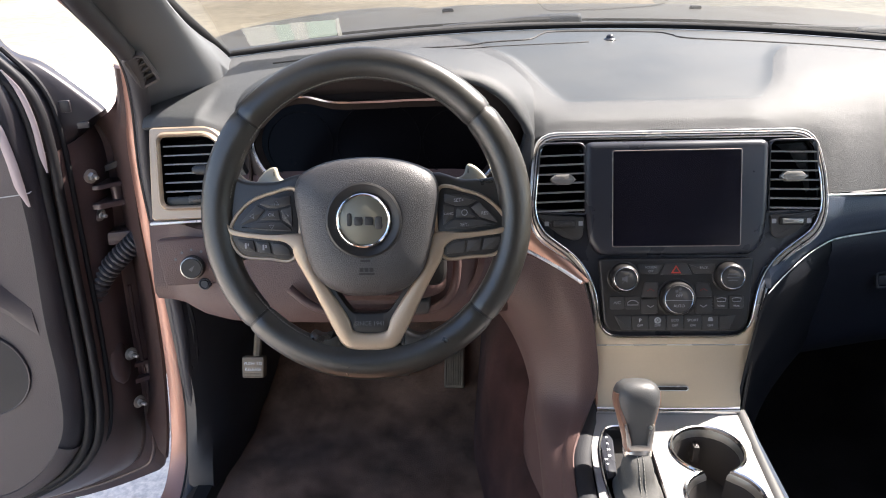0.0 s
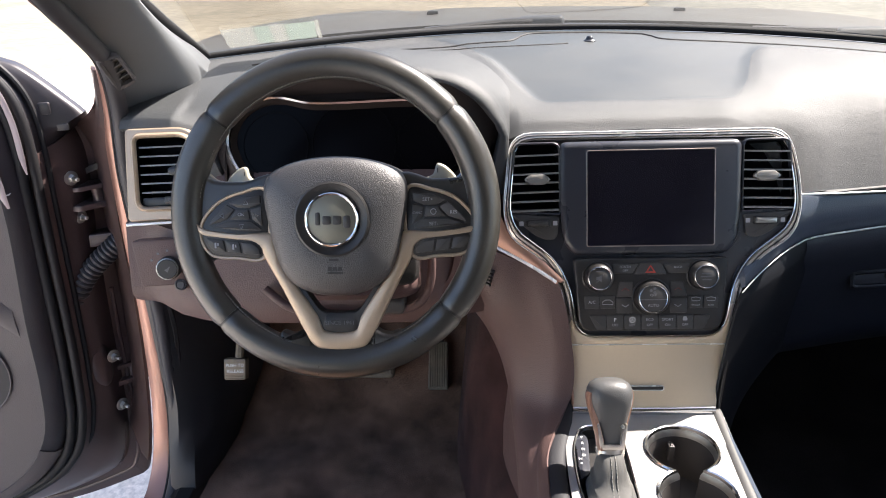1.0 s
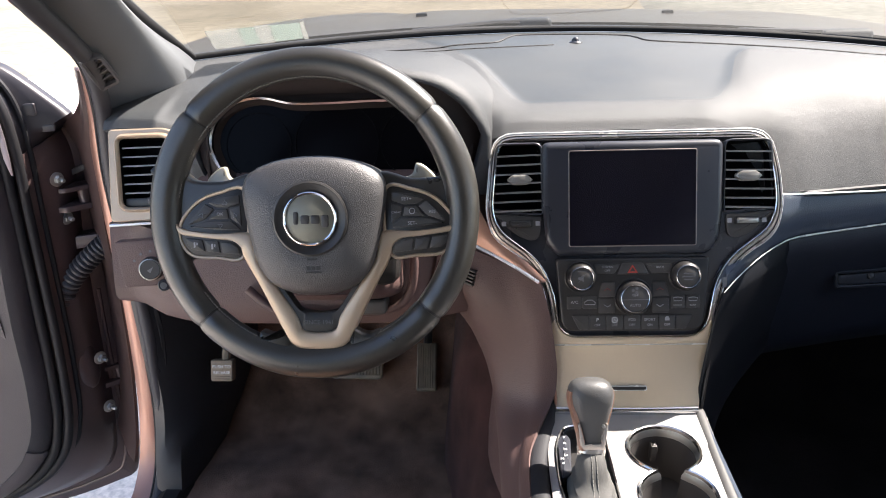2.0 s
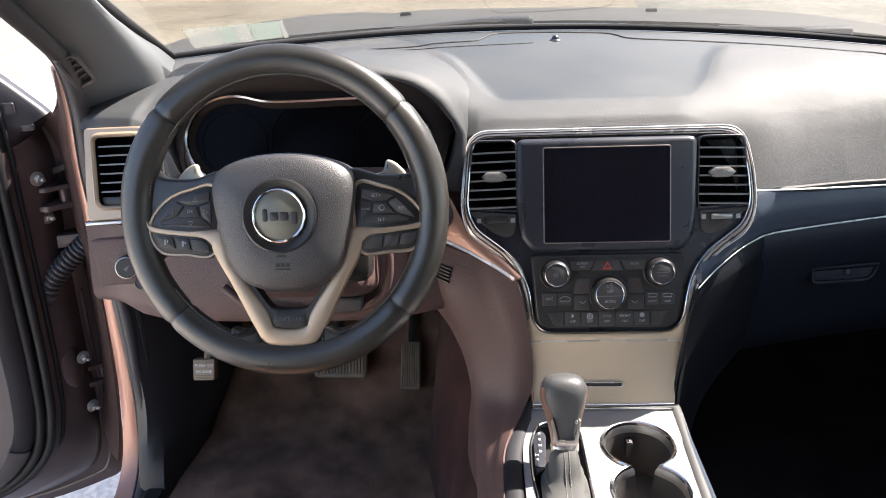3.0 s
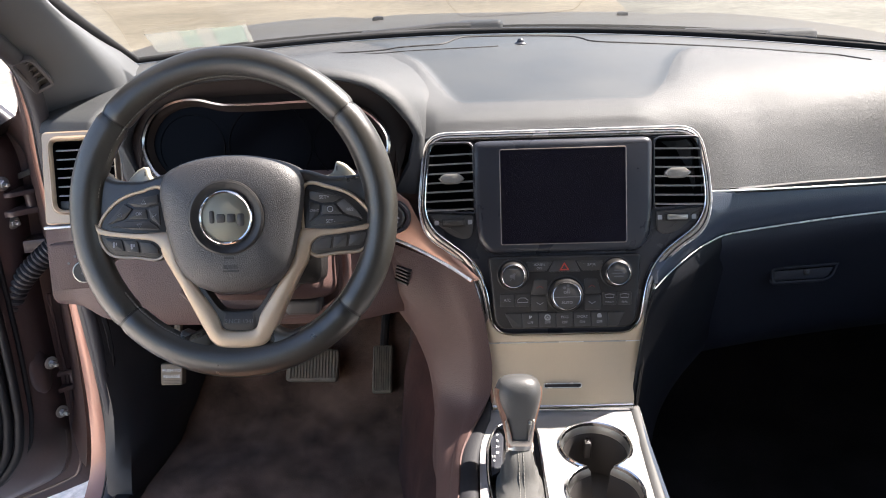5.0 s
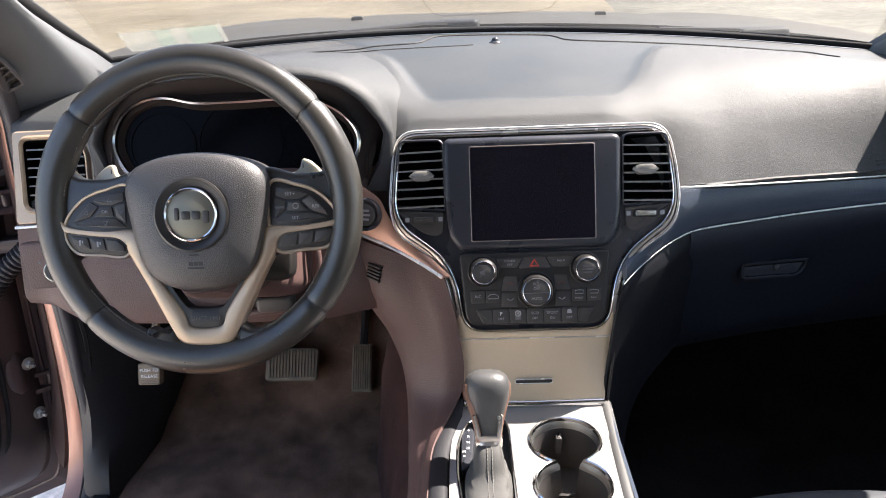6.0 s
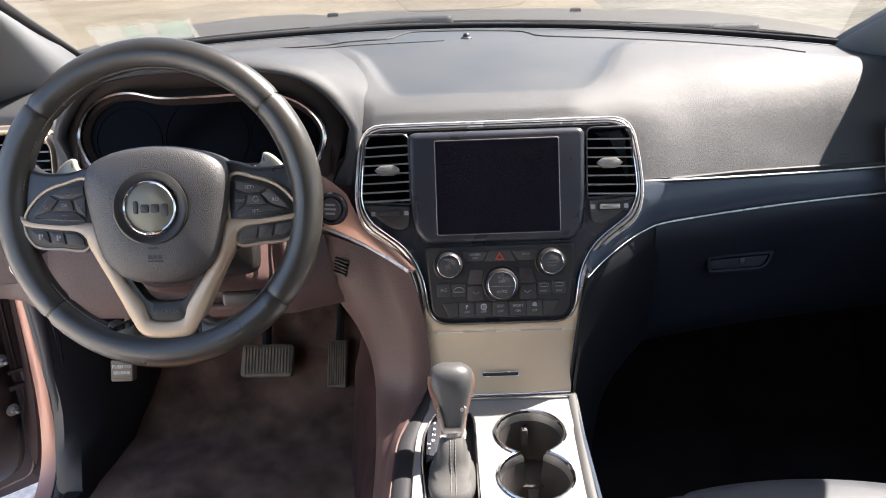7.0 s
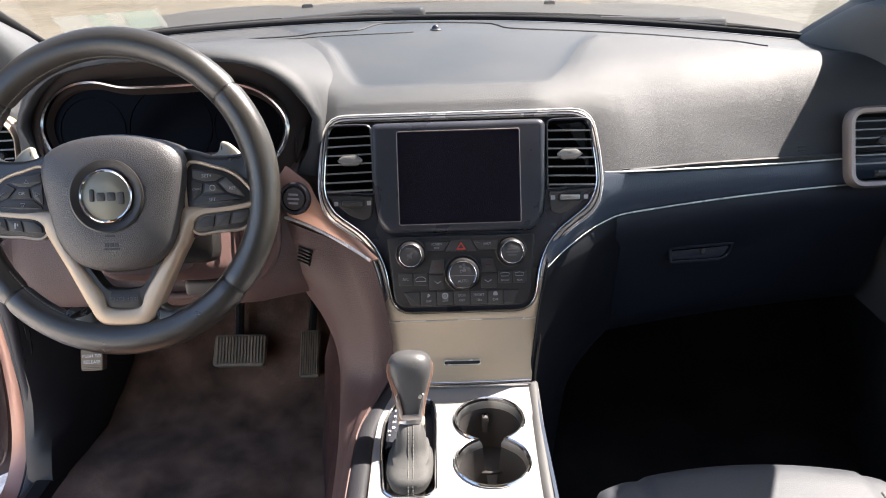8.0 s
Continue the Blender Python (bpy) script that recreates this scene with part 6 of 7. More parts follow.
for sx in (-1, 1):
    bm = bmesh.new()
    slab(bm, WM, mx(arm_o, sx), -0.018, 0.002, 0.005, 3)
    part("side_spoke", bm, LEATHER, wheel, "dark side spoke")
    bm = bmesh.new()
    slab(bm, WM, mx(pod_o, sx), 0.0, 0.0075, 0.002)
    pod = part("button_pod", bm, BLACK, wheel, "black thumb control pod")
    bm = bmesh.new()
    band(bm, WM, mx(inset(pod_o, -0.0035), sx), [(0, 0.0), (0, 0.0065), (0.0012, 0.0085), (0.0032, 0.0082), (0.0045, 0.0065), (0.0045, 0.0)])
    part("pod_rim", bm, SILVER, pod, "beige satin rim of the pod")
    for k, poly in enumerate(upper_buttons + lower_buttons):
        bm = bmesh.new()
        slab(bm, WM, rounded(mx(inset(poly, 0.0005), sx), 0.0012, 3), 0.006, 0.0092, 0.0006, 2)
        bt = part("wheel_button", bm, BUTTON, pod)
        c = Vector((sum(p[0] for p in mx(poly, sx)) / len(poly), sum(p[1] for p in mx(poly, sx)) / len(poly)))
        fm = at(WM, c.x, c.y, 0.0093)
        if sx > 0 and k in (0, 4):
            words("SET+" if k == 0 else "SET-", fm, 0.0052, GREY_MARK, bt)
        elif sx > 0 and k == 1:
            words("RES", fm, 0.0048, GREY_MARK, bt)
        elif sx > 0 and k == 3:
            words("CANC", fm, 0.0036, GREY_MARK, bt)
        elif sx < 0 and k == 2:
            words("OK", fm, 0.0050, GREY_MARK, bt)
        elif sx > 0 and k == 2:
            bm = bmesh.new()
            tube(bm, [fm @ Vector((0.003 * math.cos(t), 0.003 * math.sin(t), 0)) for t in [2 * math.pi * i / 12 for i in range(12)]], 0.0005, 4, closed=True)
            part("gauge_mark", bm, GREY_MARK, bt)
        elif sx < 0 and k in (0, 1, 3, 4):
            dx, dy = {0: (0, 1), 1: (-1, 0), 3: (1, 0), 4: (0, -1)}[k]
            bm = bmesh.new()
            tip, e = Vector((dx, dy, 0)) * 0.0022, Vector((-dy, dx, 0)) * 0.0026
            tube(bm, [fm @ tip, fm @ (e - tip), fm @ (-e - tip)], 0.00045, 4, closed=True)
            part("arrow_mark", bm, GREY_MARK, bt)
        elif sx < 0 and k in (5, 6):
            bar(fm, 0, 0, 0.002, 0.006, GREY_MARK, bt)
            bar(fm, 0.0028, 0.001, 0.0014, 0.003, GREY_MARK, bt)
    # shift paddle behind the spoke
    bm = bmesh.new()
    pd = rounded(mx([(-0.085, 0.030), (-0.128, 0.030), (-0.124, 0.042), (-0.112, 0.053), (-0.103, 0.056), (-0.100, 0.042), (-0.085, 0.038)], sx), [0.002, 0.004, 0.006, 0.006, 0.005, 0.006, 0.002], 4)
    slab(bm, at(WM, 0, 0, -0.026), pd, -0.002, 0.006, 0.003, 3)
    paddle = part("shift_paddle", bm, PADDLE, wheel, "pale shift paddle behind the spoke")
    bar(at(WM, 0, 0, -0.0198), CX + sx * 0.1085 if sx > 0 else CX - 0.1085, 0.047, 0.001, 0.005, BLACK, paddle)
# dark insert at the foot of the V, with lettering
half_o = [(-0.0600, -0.0560), (-0.0455, -0.0735), (-0.0205, -0.1110), (-0.0130, -0.1275), (CX, -0.1290)]
half_i = [(-0.0480, -0.0560), (-0.0340, -0.0790), (-0.0190, -0.1010), (-0.0090, -0.1060), (CX, -0.1070)]
oo = [(x, y) for x, y in smooth_loop(half_o + [(2 * CX - x, y) for x, y in half_o[-2::-1]], 5, False)]
ii = [(x, y) for x, y in smooth_loop(half_i + [(2 * CX - x, y) for x, y in half_i[-2::-1]], 5, False)]
bm = bmesh.new()
lathe_loops(bm, [place(WM, oo, -0.006), place(WM, oo, 0.0065), [(a * 0.93 + b * 0.07) for a, b in zip(place(WM, oo, 0.0074), place(WM, ii, 0.0074))], [(a * 0.1 + b * 0.9) for a, b in zip(place(WM, oo, 0.0072), place(WM, ii, 0.0072))], place(WM, ii, 0.0055), place(WM, ii, -0.010)], closed=False)
insert = part("lower_insert", bm, BLACK, wheel, "black insert with raised lettering")
words("SINCE 1941", at(WM, CX, -0.1178, 0.0075), 0.0066, FAINT_MARK, insert, depth=0.0004)
# leather shoulders where the rim meets the foot of the V
for sx in (-1, 1):
    bm = bmesh.new()
    slab(bm, WM, rounded(mx([(-0.028, -0.1195), (-0.0345, -0.1245), (-0.0420, -0.1295), (-0.0510, -0.1310), (-0.0620, -0.1265), (-0.0680, -0.1420), (-0.028, -0.1520)], sx), 0.003, 3), -0.011, 0.0085, 0.006, 4)
    part("rim_shoulder", bm, LEATHER, wheel, "leather shoulder beside the trim")
# hub behind the cover
bm = bmesh.new()
turned(bm, WM, [(0.060, -0.085), (0.062, -0.03), (0.058, -0.010), (0.05, 0.0)], 36)
part("hub", bm, BLACK, wheel, "black hub behind the cover")

# ---------------------------------------------------------------- centre console
CZ = 0.785
console = thing("center_console", (0, 0.75, 0.60), "satin silver console plate with two cup holders, sunlit", "center console")
XY = Matrix.Translation((0, 0, CZ))


def cup_outline(grow=0.0):
    """The outline of the two joined cup holders."""
    c1, c2, r1, r2 = Vector((0.028, 0.846)), Vector((0.027, 0.763)), 0.0455 + grow, 0.0455 + grow
    pts = []
    for k in range(29):
        a = radians(-58 + (180 + 116) * k / 28)
        pts.append((c1.x + r1 * math.cos(a), c1.y + r1 * math.sin(a)))
    pts.append((c1.x - 0.0195 - grow * 0.9, 0.8045))
    for k in range(29):
        a = radians(122 + (180 + 116) * k / 28)
        pts.append((c2.x + r2 * math.cos(a), c2.y + r2 * math.sin(a)))
    pts.append((c1.x + 0.0195 + grow * 0.9, 0.8045))
    return pts


plate_o = smooth_loop([(-0.100, 0.925), (-0.104, 0.915), (-0.112, 0.885), (-0.119, 0.845), (-0.121, 0.80), (-0.121, 0.72), (-0.121, 0.60), (-0.120, 0.50), (0.078, 0.50), (0.080, 0.60), (0.081, 0.72), (0.085, 0.85), (0.089, 0.925)], 4)


def hole_mesh(outer, holes, z):
    """A flat plate with holes, cut by filling between outlines."""
    bm = bmesh.new()
    edges = []
    for loop in [outer] + holes:
        v = [bm.verts.new((p[0], p[1], z)) for p in loop]
        for a, b in zip(v, v[1:] + v[:1]):
            edges.append(bm.edges.new((a, b)))
    bmesh.ops.triangle_fill(bm, use_beauty=True, use_dissolve=False, edges=edges)
    return bm


gate = rounded([(-0.096, 0.893), (-0.048, 0.893), (-0.043, 0.87), (-0.042, 0.715), (-0.052, 0.706), (-0.094, 0.706), (-0.104, 0.716), (-0.112, 0.79), (-0.110, 0.85)], [0.016, 0.012, 0.01, 0.010, 0.006, 0.006, 0.01, 0.02, 0.02], 5)
solid(part("plate", hole_mesh(plate_o, [cup_outline(0.0), gate], CZ), PLATE, console, "satin silver plate"), 0.004)
cup = thing("cup_holder", (0.028, 0.8, CZ - 0.07), "black double cup holder with a bright rim", "cup holder")
bm = bmesh.new()
co = cup_outline(0.0)
band(bm, XY, inset(co, -0.0022), [(0, 0.0), (0, 0.0020), (0.0014, 0.0034), (0.0038, 0.0026), (0.0048, -0.003), (0.0048, -0.006), (0.003, -0.006)])
part("rim", bm, CHROME, cup, "bright chrome rim")
bm = bmesh.new()
lathe_loops(bm, [place(XY, inset(co, 0.0022), -0.001), place(XY, inset(co, 0.0038), -0.006), place(XY, inset(co, 0.0042), -0.012)])
part("bright_lip", bm, DULL_METAL, cup, "satin inner lip")
bm = bmesh.new()
lathe_loops(bm, [place(XY, inset(co, 0.0040), -0.010), place(XY, inset(co, 0.0050), -0.030), place(XY, inset(co, 0.0075), -0.075)], cap1=True)
part("well", bm, WELL, cup, "dark plastic well")
bm = bmesh.new()
tube(bm, [(0.010, 0.8045, CZ - 0.052), (0.028, 0.800, CZ - 0.050), (0.046, 0.8045, CZ - 0.052)], 0.0025, 6)
part("divider", bm, WELL, cup)
for x, y, a in ((0.024, 0.883, 90), (-0.008, 0.735, 215), (0.062, 0.733, -35)):
    bm = bmesh.new()
    slab(bm, Matrix.Translation((x, y, CZ - 0.030)) @ Matrix.Rotation(radians(a), 4, "Z"), rounded([(-0.010, -0.0045), (0.004, -0.0045), (0.004, 0.0045), (-0.010, 0.0045)], 0.002), -0.012, 0.012, 0.003)
    part("grip_tab", bm, WELL, cup, "grey rubber grip tab")
# raised padded rails either side
bm = bmesh.new()
path = [Vector(p) for p in smooth_loop([(0.0950, 0.930, CZ - 0.004), (0.0940, 0.90, CZ - 0.004), (0.0920, 0.85, CZ - 0.005), (0.0895, 0.78, CZ - 0.005), (0.0875, 0.68, CZ - 0.005), (0.0865, 0.5, CZ - 0.005)], 5, False)]
tube(bm, path, 0.0080, 10, flat=0.9)
part("right_rail", bm, SUNLIT_RAIL, console, "padded console rail, sunlight put into its grey")
bm = bmesh.new()
path = [Vector(p) for p in smooth_loop([(-0.106, 0.938, 0.795), (-0.116, 0.905, 0.785), (-0.125, 0.868, CZ - 0.002), (-0.1325, 0.83, CZ - 0.003), (-0.1345, 0.78, CZ - 0.003), (-0.1350, 0.68, CZ - 0.003), (-0.1350, 0.5, CZ - 0.003)], 5, False)]
tube(bm, path, [0.006, 0.007, 0.008, 0.009, 0.010] + [0.0115] * (len(path) - 5), 12, flat=0.42)
part("left_rail", bm, SHADED_RAIL, console, "padded console rail, shade put into its dark colour")
# sides of the console
rows = []
for x, z in ((0.098, CZ + 0.002), (0.104, CZ - 0.03), (0.112, 0.68), (0.125, 0.58), (0.14, 0.46)):
    rows.append([Vector((x + 0.02 * ease(0.9, 1.2, y), y, z)) for y in (1.25, 1.05, 0.95, 0.9, 0.8, 0.6, 0.4, 0.0, -0.3)])
solid(part("right_side", sheet(rows), SHEEN_BAND, console, "dark side of the console"), 0.004)
rows = []
for k, z in ((0, 0.80), (1, 0.74), (2, 0.68), (3, 0.62), (4, 0.56), (5, 0.46)):
    rows.append([Vector((-0.180 - 0.006 * k + 0.018 * ease(1.0, 0.8, y), y, z - (0.125 - 0.012 * k) * ease(1.06, 0.86, y))) for y in (1.06, 1.02, 0.98, 0.94, 0.9, 0.86, 0.8, 0.6, 0.4, 0.0, -0.3)])
solid(part("left_side", sheet(rows), LOWER, console, "dark side of the console"), 0.004)
bm = bmesh.new()
slab(bm, Matrix.Translation((0, 0, 0)), rounded([(-0.138, -0.30), (0.082, -0.30), (0.082, 0.42), (-0.138, 0.42)], 0.03), 0.6, 0.80, 0.02, 3)
part("armrest_lid", bm, SEAT, console, "dark padded armrest lid")

# black block added under the console so no lit floor shows through
bm = bmesh.new()
slab(bm, Matrix.Identity(4), [(-0.135, 0.2), (0.085, 0.2), (0.085, 1.3), (-0.13, 1.3), (-0.13, 0.95)], 0.44, 0.690, 0)
part("gap_filler", bm, BLACK, console)
# gear selector
shifter = thing("gear_selector", (-0.072, 0.80, CZ), "leather-topped gear selector with a stitched grey boot", "gear selector")
bm = bmesh.new()
band(bm, XY, inset(gate, -0.0015), [(0, -0.004), (0, 0.0016), (0.0012, 0.0026), (0.0030, 0.0016), (0.0034, -0.004)])
part("gate_rim", bm, CHROME, shifter, "thin bright rim of the gate")
bm = bmesh.new()
lathe_loops(bm, [place(XY, inset(gate, 0.0015), -0.002), place(XY, inset(gate, 0.004), -0.016)], cap1=True)
part("gate_well", bm, BLACK, shifter)
bm = bmesh.new()
slab(bm, XY @ Matrix.Translation((0, 0, -0.004)), rounded([(-0.107, 0.790), (-0.094, 0.800), (-0.088, 0.868), (-0.096, 0.884), (-0.106, 0.860)], 0.006), -0.01, 0.0045, 0.002)
ind = part("gear_indicator", bm, GLOSS_BLACK, shifter, "black gear position strip")
for k, ch in enumerate("PRND"):
    words(ch, Matrix.Translation((-0.0965 - 0.0004 * k, 0.869 - 0.0118 * k, CZ + 0.0008)), 0.0062, WHITE, ind)
words("M", Matrix.Translation((-0.1030, 0.8265, CZ + 0.0008)), 0.0060, WHITE, ind)
bm = bmesh.new()
slab(bm, Matrix.Translation((-0.1025, 0.8185, CZ + 0.0005)), disc(0.0014, 8), 0, 0.0004, 0)
part("mode_dot", bm, WHITE, ind)
# boot: folds of leather from the gate up to the collar
rnd = random.Random(4)
bm = bmesh.new()
loops = []
for k in range(15):
    v = k / 14
    cx, cy = -0.074 + 0.002 * v, 0.760 + 0.040 * v
    hw, hl = 0.0275 * (1 - v) ** 1.0 + 0.0125 * v, 0.048 * (1 - v) + 0.012 * v
    z = CZ - 0.006 + 0.045 * v + 0.004 * math.sin(v * 9)
    loop = []
    for j in range(32):
        a = 2 * math.pi * j / 32
        c, s = math.cos(a), math.sin(a)
        w = 1 + 0.09 * math.sin(v * 21 + 2 * math.sin(a)) * (1 - v) * (1 if s < 0.6 else 0.3)
        loop.append(Vector((cx + hw * math.copysign(abs(c) ** 0.65, c) * w, cy + hl * math.copysign(abs(s) ** 0.65, s) * w, z)))
    loops.append(loop)
lathe_loops(bm, loops)
boot = part("boot", bm, BOOT, shifter, "grey leather boot", sharp=80)
for off in (-0.0028, 0.0028):
    bm = bmesh.new()
    for k in range(22):
        pts = []
        for e in (0.1, 0.8):
            v = (k + e) / 22
            pts.append(Vector((-0.072 + off, 0.760 + 0.040 * v - (0.048 * (1 - v) + 0.012 * v) - 0.0006, CZ - 0.006 + 0.045 * v + 0.004 * math.sin(v * 9))))
        tube(bm, pts, 0.0006, 5)
    part("boot_stitching", bm, THREAD, boot, "pale stitching", kind="stuff")
# knob: a rounded, forward-leaning grip on a slim neck
KM = Matrix.Translation((-0.072, 0.803, CZ + 0.038)) @ Matrix.Rotation(radians(-24), 4, "X")


def grip_loop(h, hw, hl, cy=0.0, e=0.75, n=28):
    return [KM @ Vector((hw * math.copysign(abs(math.cos(t)) ** e, math.cos(t)), cy + hl * math.copysign(abs(math.sin(t)) ** e, math.sin(t)), h)) for t in [2 * math.pi * i / n for i in range(n)]]


bm = bmesh.new()
loops = [grip_loop(0.0, 0.0140, 0.013), grip_loop(0.012, 0.0150, 0.014), grip_loop(0.026, 0.0182, 0.0165), grip_loop(0.042, 0.0225, 0.020), grip_loop(0.054, 0.0262, 0.0235), grip_loop(0.064, 0.0275, 0.0250), grip_loop(0.072, 0.0268, 0.0245), grip_loop(0.0785, 0.0235, 0.0215), grip_loop(0.0825, 0.0175, 0.016), grip_loop(0.0845, 0.009, 0.008)]
vs = lathe_loops(bm, loops)
bm.faces.new(vs[-1])
bm.faces.new(vs[0][::-1])
KNOB = material("knob_leather", (0.062, 0.062, 0.062), 0.44, vary=0.08, scale=30, bump=0.15, bump_scale=900, bump_kind="grain", rough_vary=0.05)
part("grip", bm, KNOB, shifter, "smooth dark leather grip", sharp=70)
for sx in (-1, 1):
    bm = bmesh.new()
    side = []
    for h, w in ((0.0, 0.0146), (0.012, 0.0157), (0.026, 0.0189), (0.042, 0.0232), (0.054, 0.0266), (0.062, 0.0276), (0.070, 0.0268)):
        d = (0.010 if h < 0.03 else 0.007) * (1 if h < 0.07 else 0.4)
        y0 = -0.0165 if sx < 0 else -0.0050
        side.append([KM @ Vector((sx * (w - 0.0012), y0, h)), KM @ Vector((sx * (w + 0.0012), y0 * 0.6, h)), KM @ Vector((sx * (w + 0.0016), 0.0, h)), KM @ Vector((sx * (w + 0.0008), d, h)), KM @ Vector((sx * (w - 0.004), d, h)), KM @ Vector((sx * (w - 0.006), y0 + 0.0015, h))])
    lathe_loops(bm, side, cap0=True, cap1=True)
    part("side_spear", bm, SPEAR, shifter, "bronze satin side spear on the grip")
GM = KM @ Matrix(((1, 0, 0, 0), (0, -0.15, -0.989, -0.0142), (0, 0.989, -0.15, 0.001), (0, 0, 0, 1)))
bm = bmesh.new()
slab(bm, GM, [(-0.0140, 0.0), (0.0140, 0.0), (0.0178, 0.031), (0.0156, 0.033), (0.0096, 0.0065), (-0.0096, 0.0065), (-0.0156, 0.033), (-0.0178, 0.031)], -0.004, 0.0014, 0.0006, 2)
part("grip_bezel", bm, FRAME, shifter, "satin bezel round the foot of the grip", sharp=40)
bm = bmesh.new()
vs = lathe_loops(bm, [grip_loop(-0.008, 0.0165, 0.0155), grip_loop(-0.001, 0.0172, 0.016), grip_loop(0.003, 0.0160, 0.0150)])
bm.faces.new(vs[-1])
part("collar", bm, FRAME, shifter, "satin collar below the grip")
bm = bmesh.new()
slab(bm, KM @ Matrix.Translation((0.0125, -0.0185, 0.030)) @ Matrix.Rotation(radians(90), 4, "X"), disc(0.0022, 12), -0.002, 0.003, 0.001)
part("release_dot", bm, DULL_METAL, shifter)

WINDOW_FRAME = material("frame_black", (0.022, 0.019, 0.022), 0.45, vary=0.15, scale=12, rough_vary=0.08, dust=0.04)
# ---------------------------------------------------------------- driver's door, standing open
DA = Vector((-0.985, -0.172, 0))
DB = Vector((-0.172, 0.985, 0))
DO = Vector((-0.958, 1.222, 0))


def dp(a, b, z):
    return DO + DA * a + DB * b + Vector((0, 0, z))


door = thing("car_door", dp(0.4, 0.05, 0.35), "open brown car door with dark trim panel and speaker grille", "car door")
SEAM = [(0.62, 1.60), (0.30, 1.50), (0.12, 1.325), (0.048, 1.240), (0.016, 1.196), (0.003, 1.150), (0.001, 1.084), (0.006, 1.00), (0.013, 0.866), (0.020, 0.736), (0.028, 0.64), (0.040, 0.555), (0.070, 0.477), (0.145, 0.412), (0.300, 0.362), (0.60, 0.345), (0.95, 0.345)]
FLANGE = [(0.64, 1.63), (0.32, 1.53), (0.13, 1.36), (0.085, 1.245), (0.030, 1.212), (-0.020, 1.164), (-0.062, 1.116), (-0.078, 1.065), (-0.056, 0.91), (-0.042, 0.717), (-0.038, 0.60), (-0.034, 0.48), (-0.020, 0.36), (0.020, 0.327), (0.20, 0.283), (0.55, 0.262), (0.95, 0.26)]
# front corner of the window frame, a flat sail shaped to fit the camera's first view
SAIL = [(0.585, 1.62), (0.281, 1.525), (0.1, 1.363), (0.057, 1.254), (0.005, 1.222), (-0.043, 1.177), (-0.083, 1.131), (-0.098, 1.082)]
sm_ = smooth_loop(SEAM, 5, False)
sl_ = smooth_loop(SAIL, 5, False)
fl_ = smooth_loop(FLANGE, 5, False)
rows, upper = [], []
for (a0, z0), (a1, z1) in zip(sm_, fl_):
    row = [dp(a0 + 0.03, 0.0, z0), dp(a0, 0.004, z0), dp(a0 + (a1 - a0) * 0.10, 0.018, z0 + (z1 - z0) * 0.10), dp(a0 + (a1 - a0) * 0.35, 0.030, z0 + (z1 - z0) * 0.3), dp(a0 + (a1 - a0) * 0.55, 0.062, z0 + (z1 - z0) * 0.55), dp(a0 + (a1 - a0) * 0.62, 0.085, z0 + (z1 - z0) * 0.62), dp(a1 + 0.004, 0.095, z1), dp(a1, 0.101, z1), dp(a1 + 0.002, 0.108, z1)]
    if z0 > 1.085:
        a1, z1 = sl_[len(upper)]
        row = [dp(a0 + 0.03, 0.0, z0)] + [dp(a0 + (a1 - a0) * k, b, z0 + (z1 - z0) * k) for k, b in ((0, 0.004), (0.08, 0.012), (0.35, 0.018), (0.6, 0.022), (0.9, 0.026), (0.98, 0.030), (1.0, 0.038), (1.0, 0.050))]
        upper.append(row)
    else:
        rows.append(row)
upper.append(rows[0])
solid(part("door_edge", sheet(rows), SHADED_PAINT, door, "painted folded edge of the door", sharp=50), 0.003)
solid(part("window_frame", sheet(upper), WINDOW_FRAME, door, "dark window frame of the door", sharp=50), 0.003)
# outer skin
poly = [(a, z) for a, z in fl_ if z < 1.12]
bm = bmesh.new()
v = [bm.verts.new(dp(a, 0.110, z)) for a, z in poly + [(0.95, 1.10), (0.3, 1.14)]]
bm.faces.new(v)
solid(part("outer_skin", bm, PAINT, door, "brown painted outer skin"), 0.012)
# inner sheet and sail corner
bm = bmesh.new()
v = [bm.verts.new(dp(a + 0.012, 0.006, z)) for a, z in sm_ if z < 1.30] + [bm.verts.new(dp(0.95, 0.006, 1.10)), bm.verts.new(dp(0.30, 0.006, 1.14)), bm.verts.new(dp(0.14, 0.006, 1.30))]
bm.faces.new(v)
solid(part("inner_sheet", bm, SHADED_PAINT, door), 0.004)
bm = bmesh.new()
tube(bm, [dp(a + 0.004, -0.006, z) for a, z in sm_], 0.008, 12, up=tuple(DB))
part("door_seal", bm, RUBBER, door, "black rubber door seal")
bm = bmesh.new()
tube(bm, [dp(a + 0.024, -0.008, z) for a, z in sm_], 0.009, 12, up=tuple(DB))
part("door_seal", bm, RUBBER, door, "black rubber door seal")
bm = bmesh.new()
tube(bm, [dp(a - 0.010 * (1 if z > 0.5 else 0.3), 0.014, z - (0.008 if z < 0.5 else 0)) for a, z in sm_[14:]], 0.005, 8, up=tuple(DB))
part("edge_bead", bm, RUBBER, door)
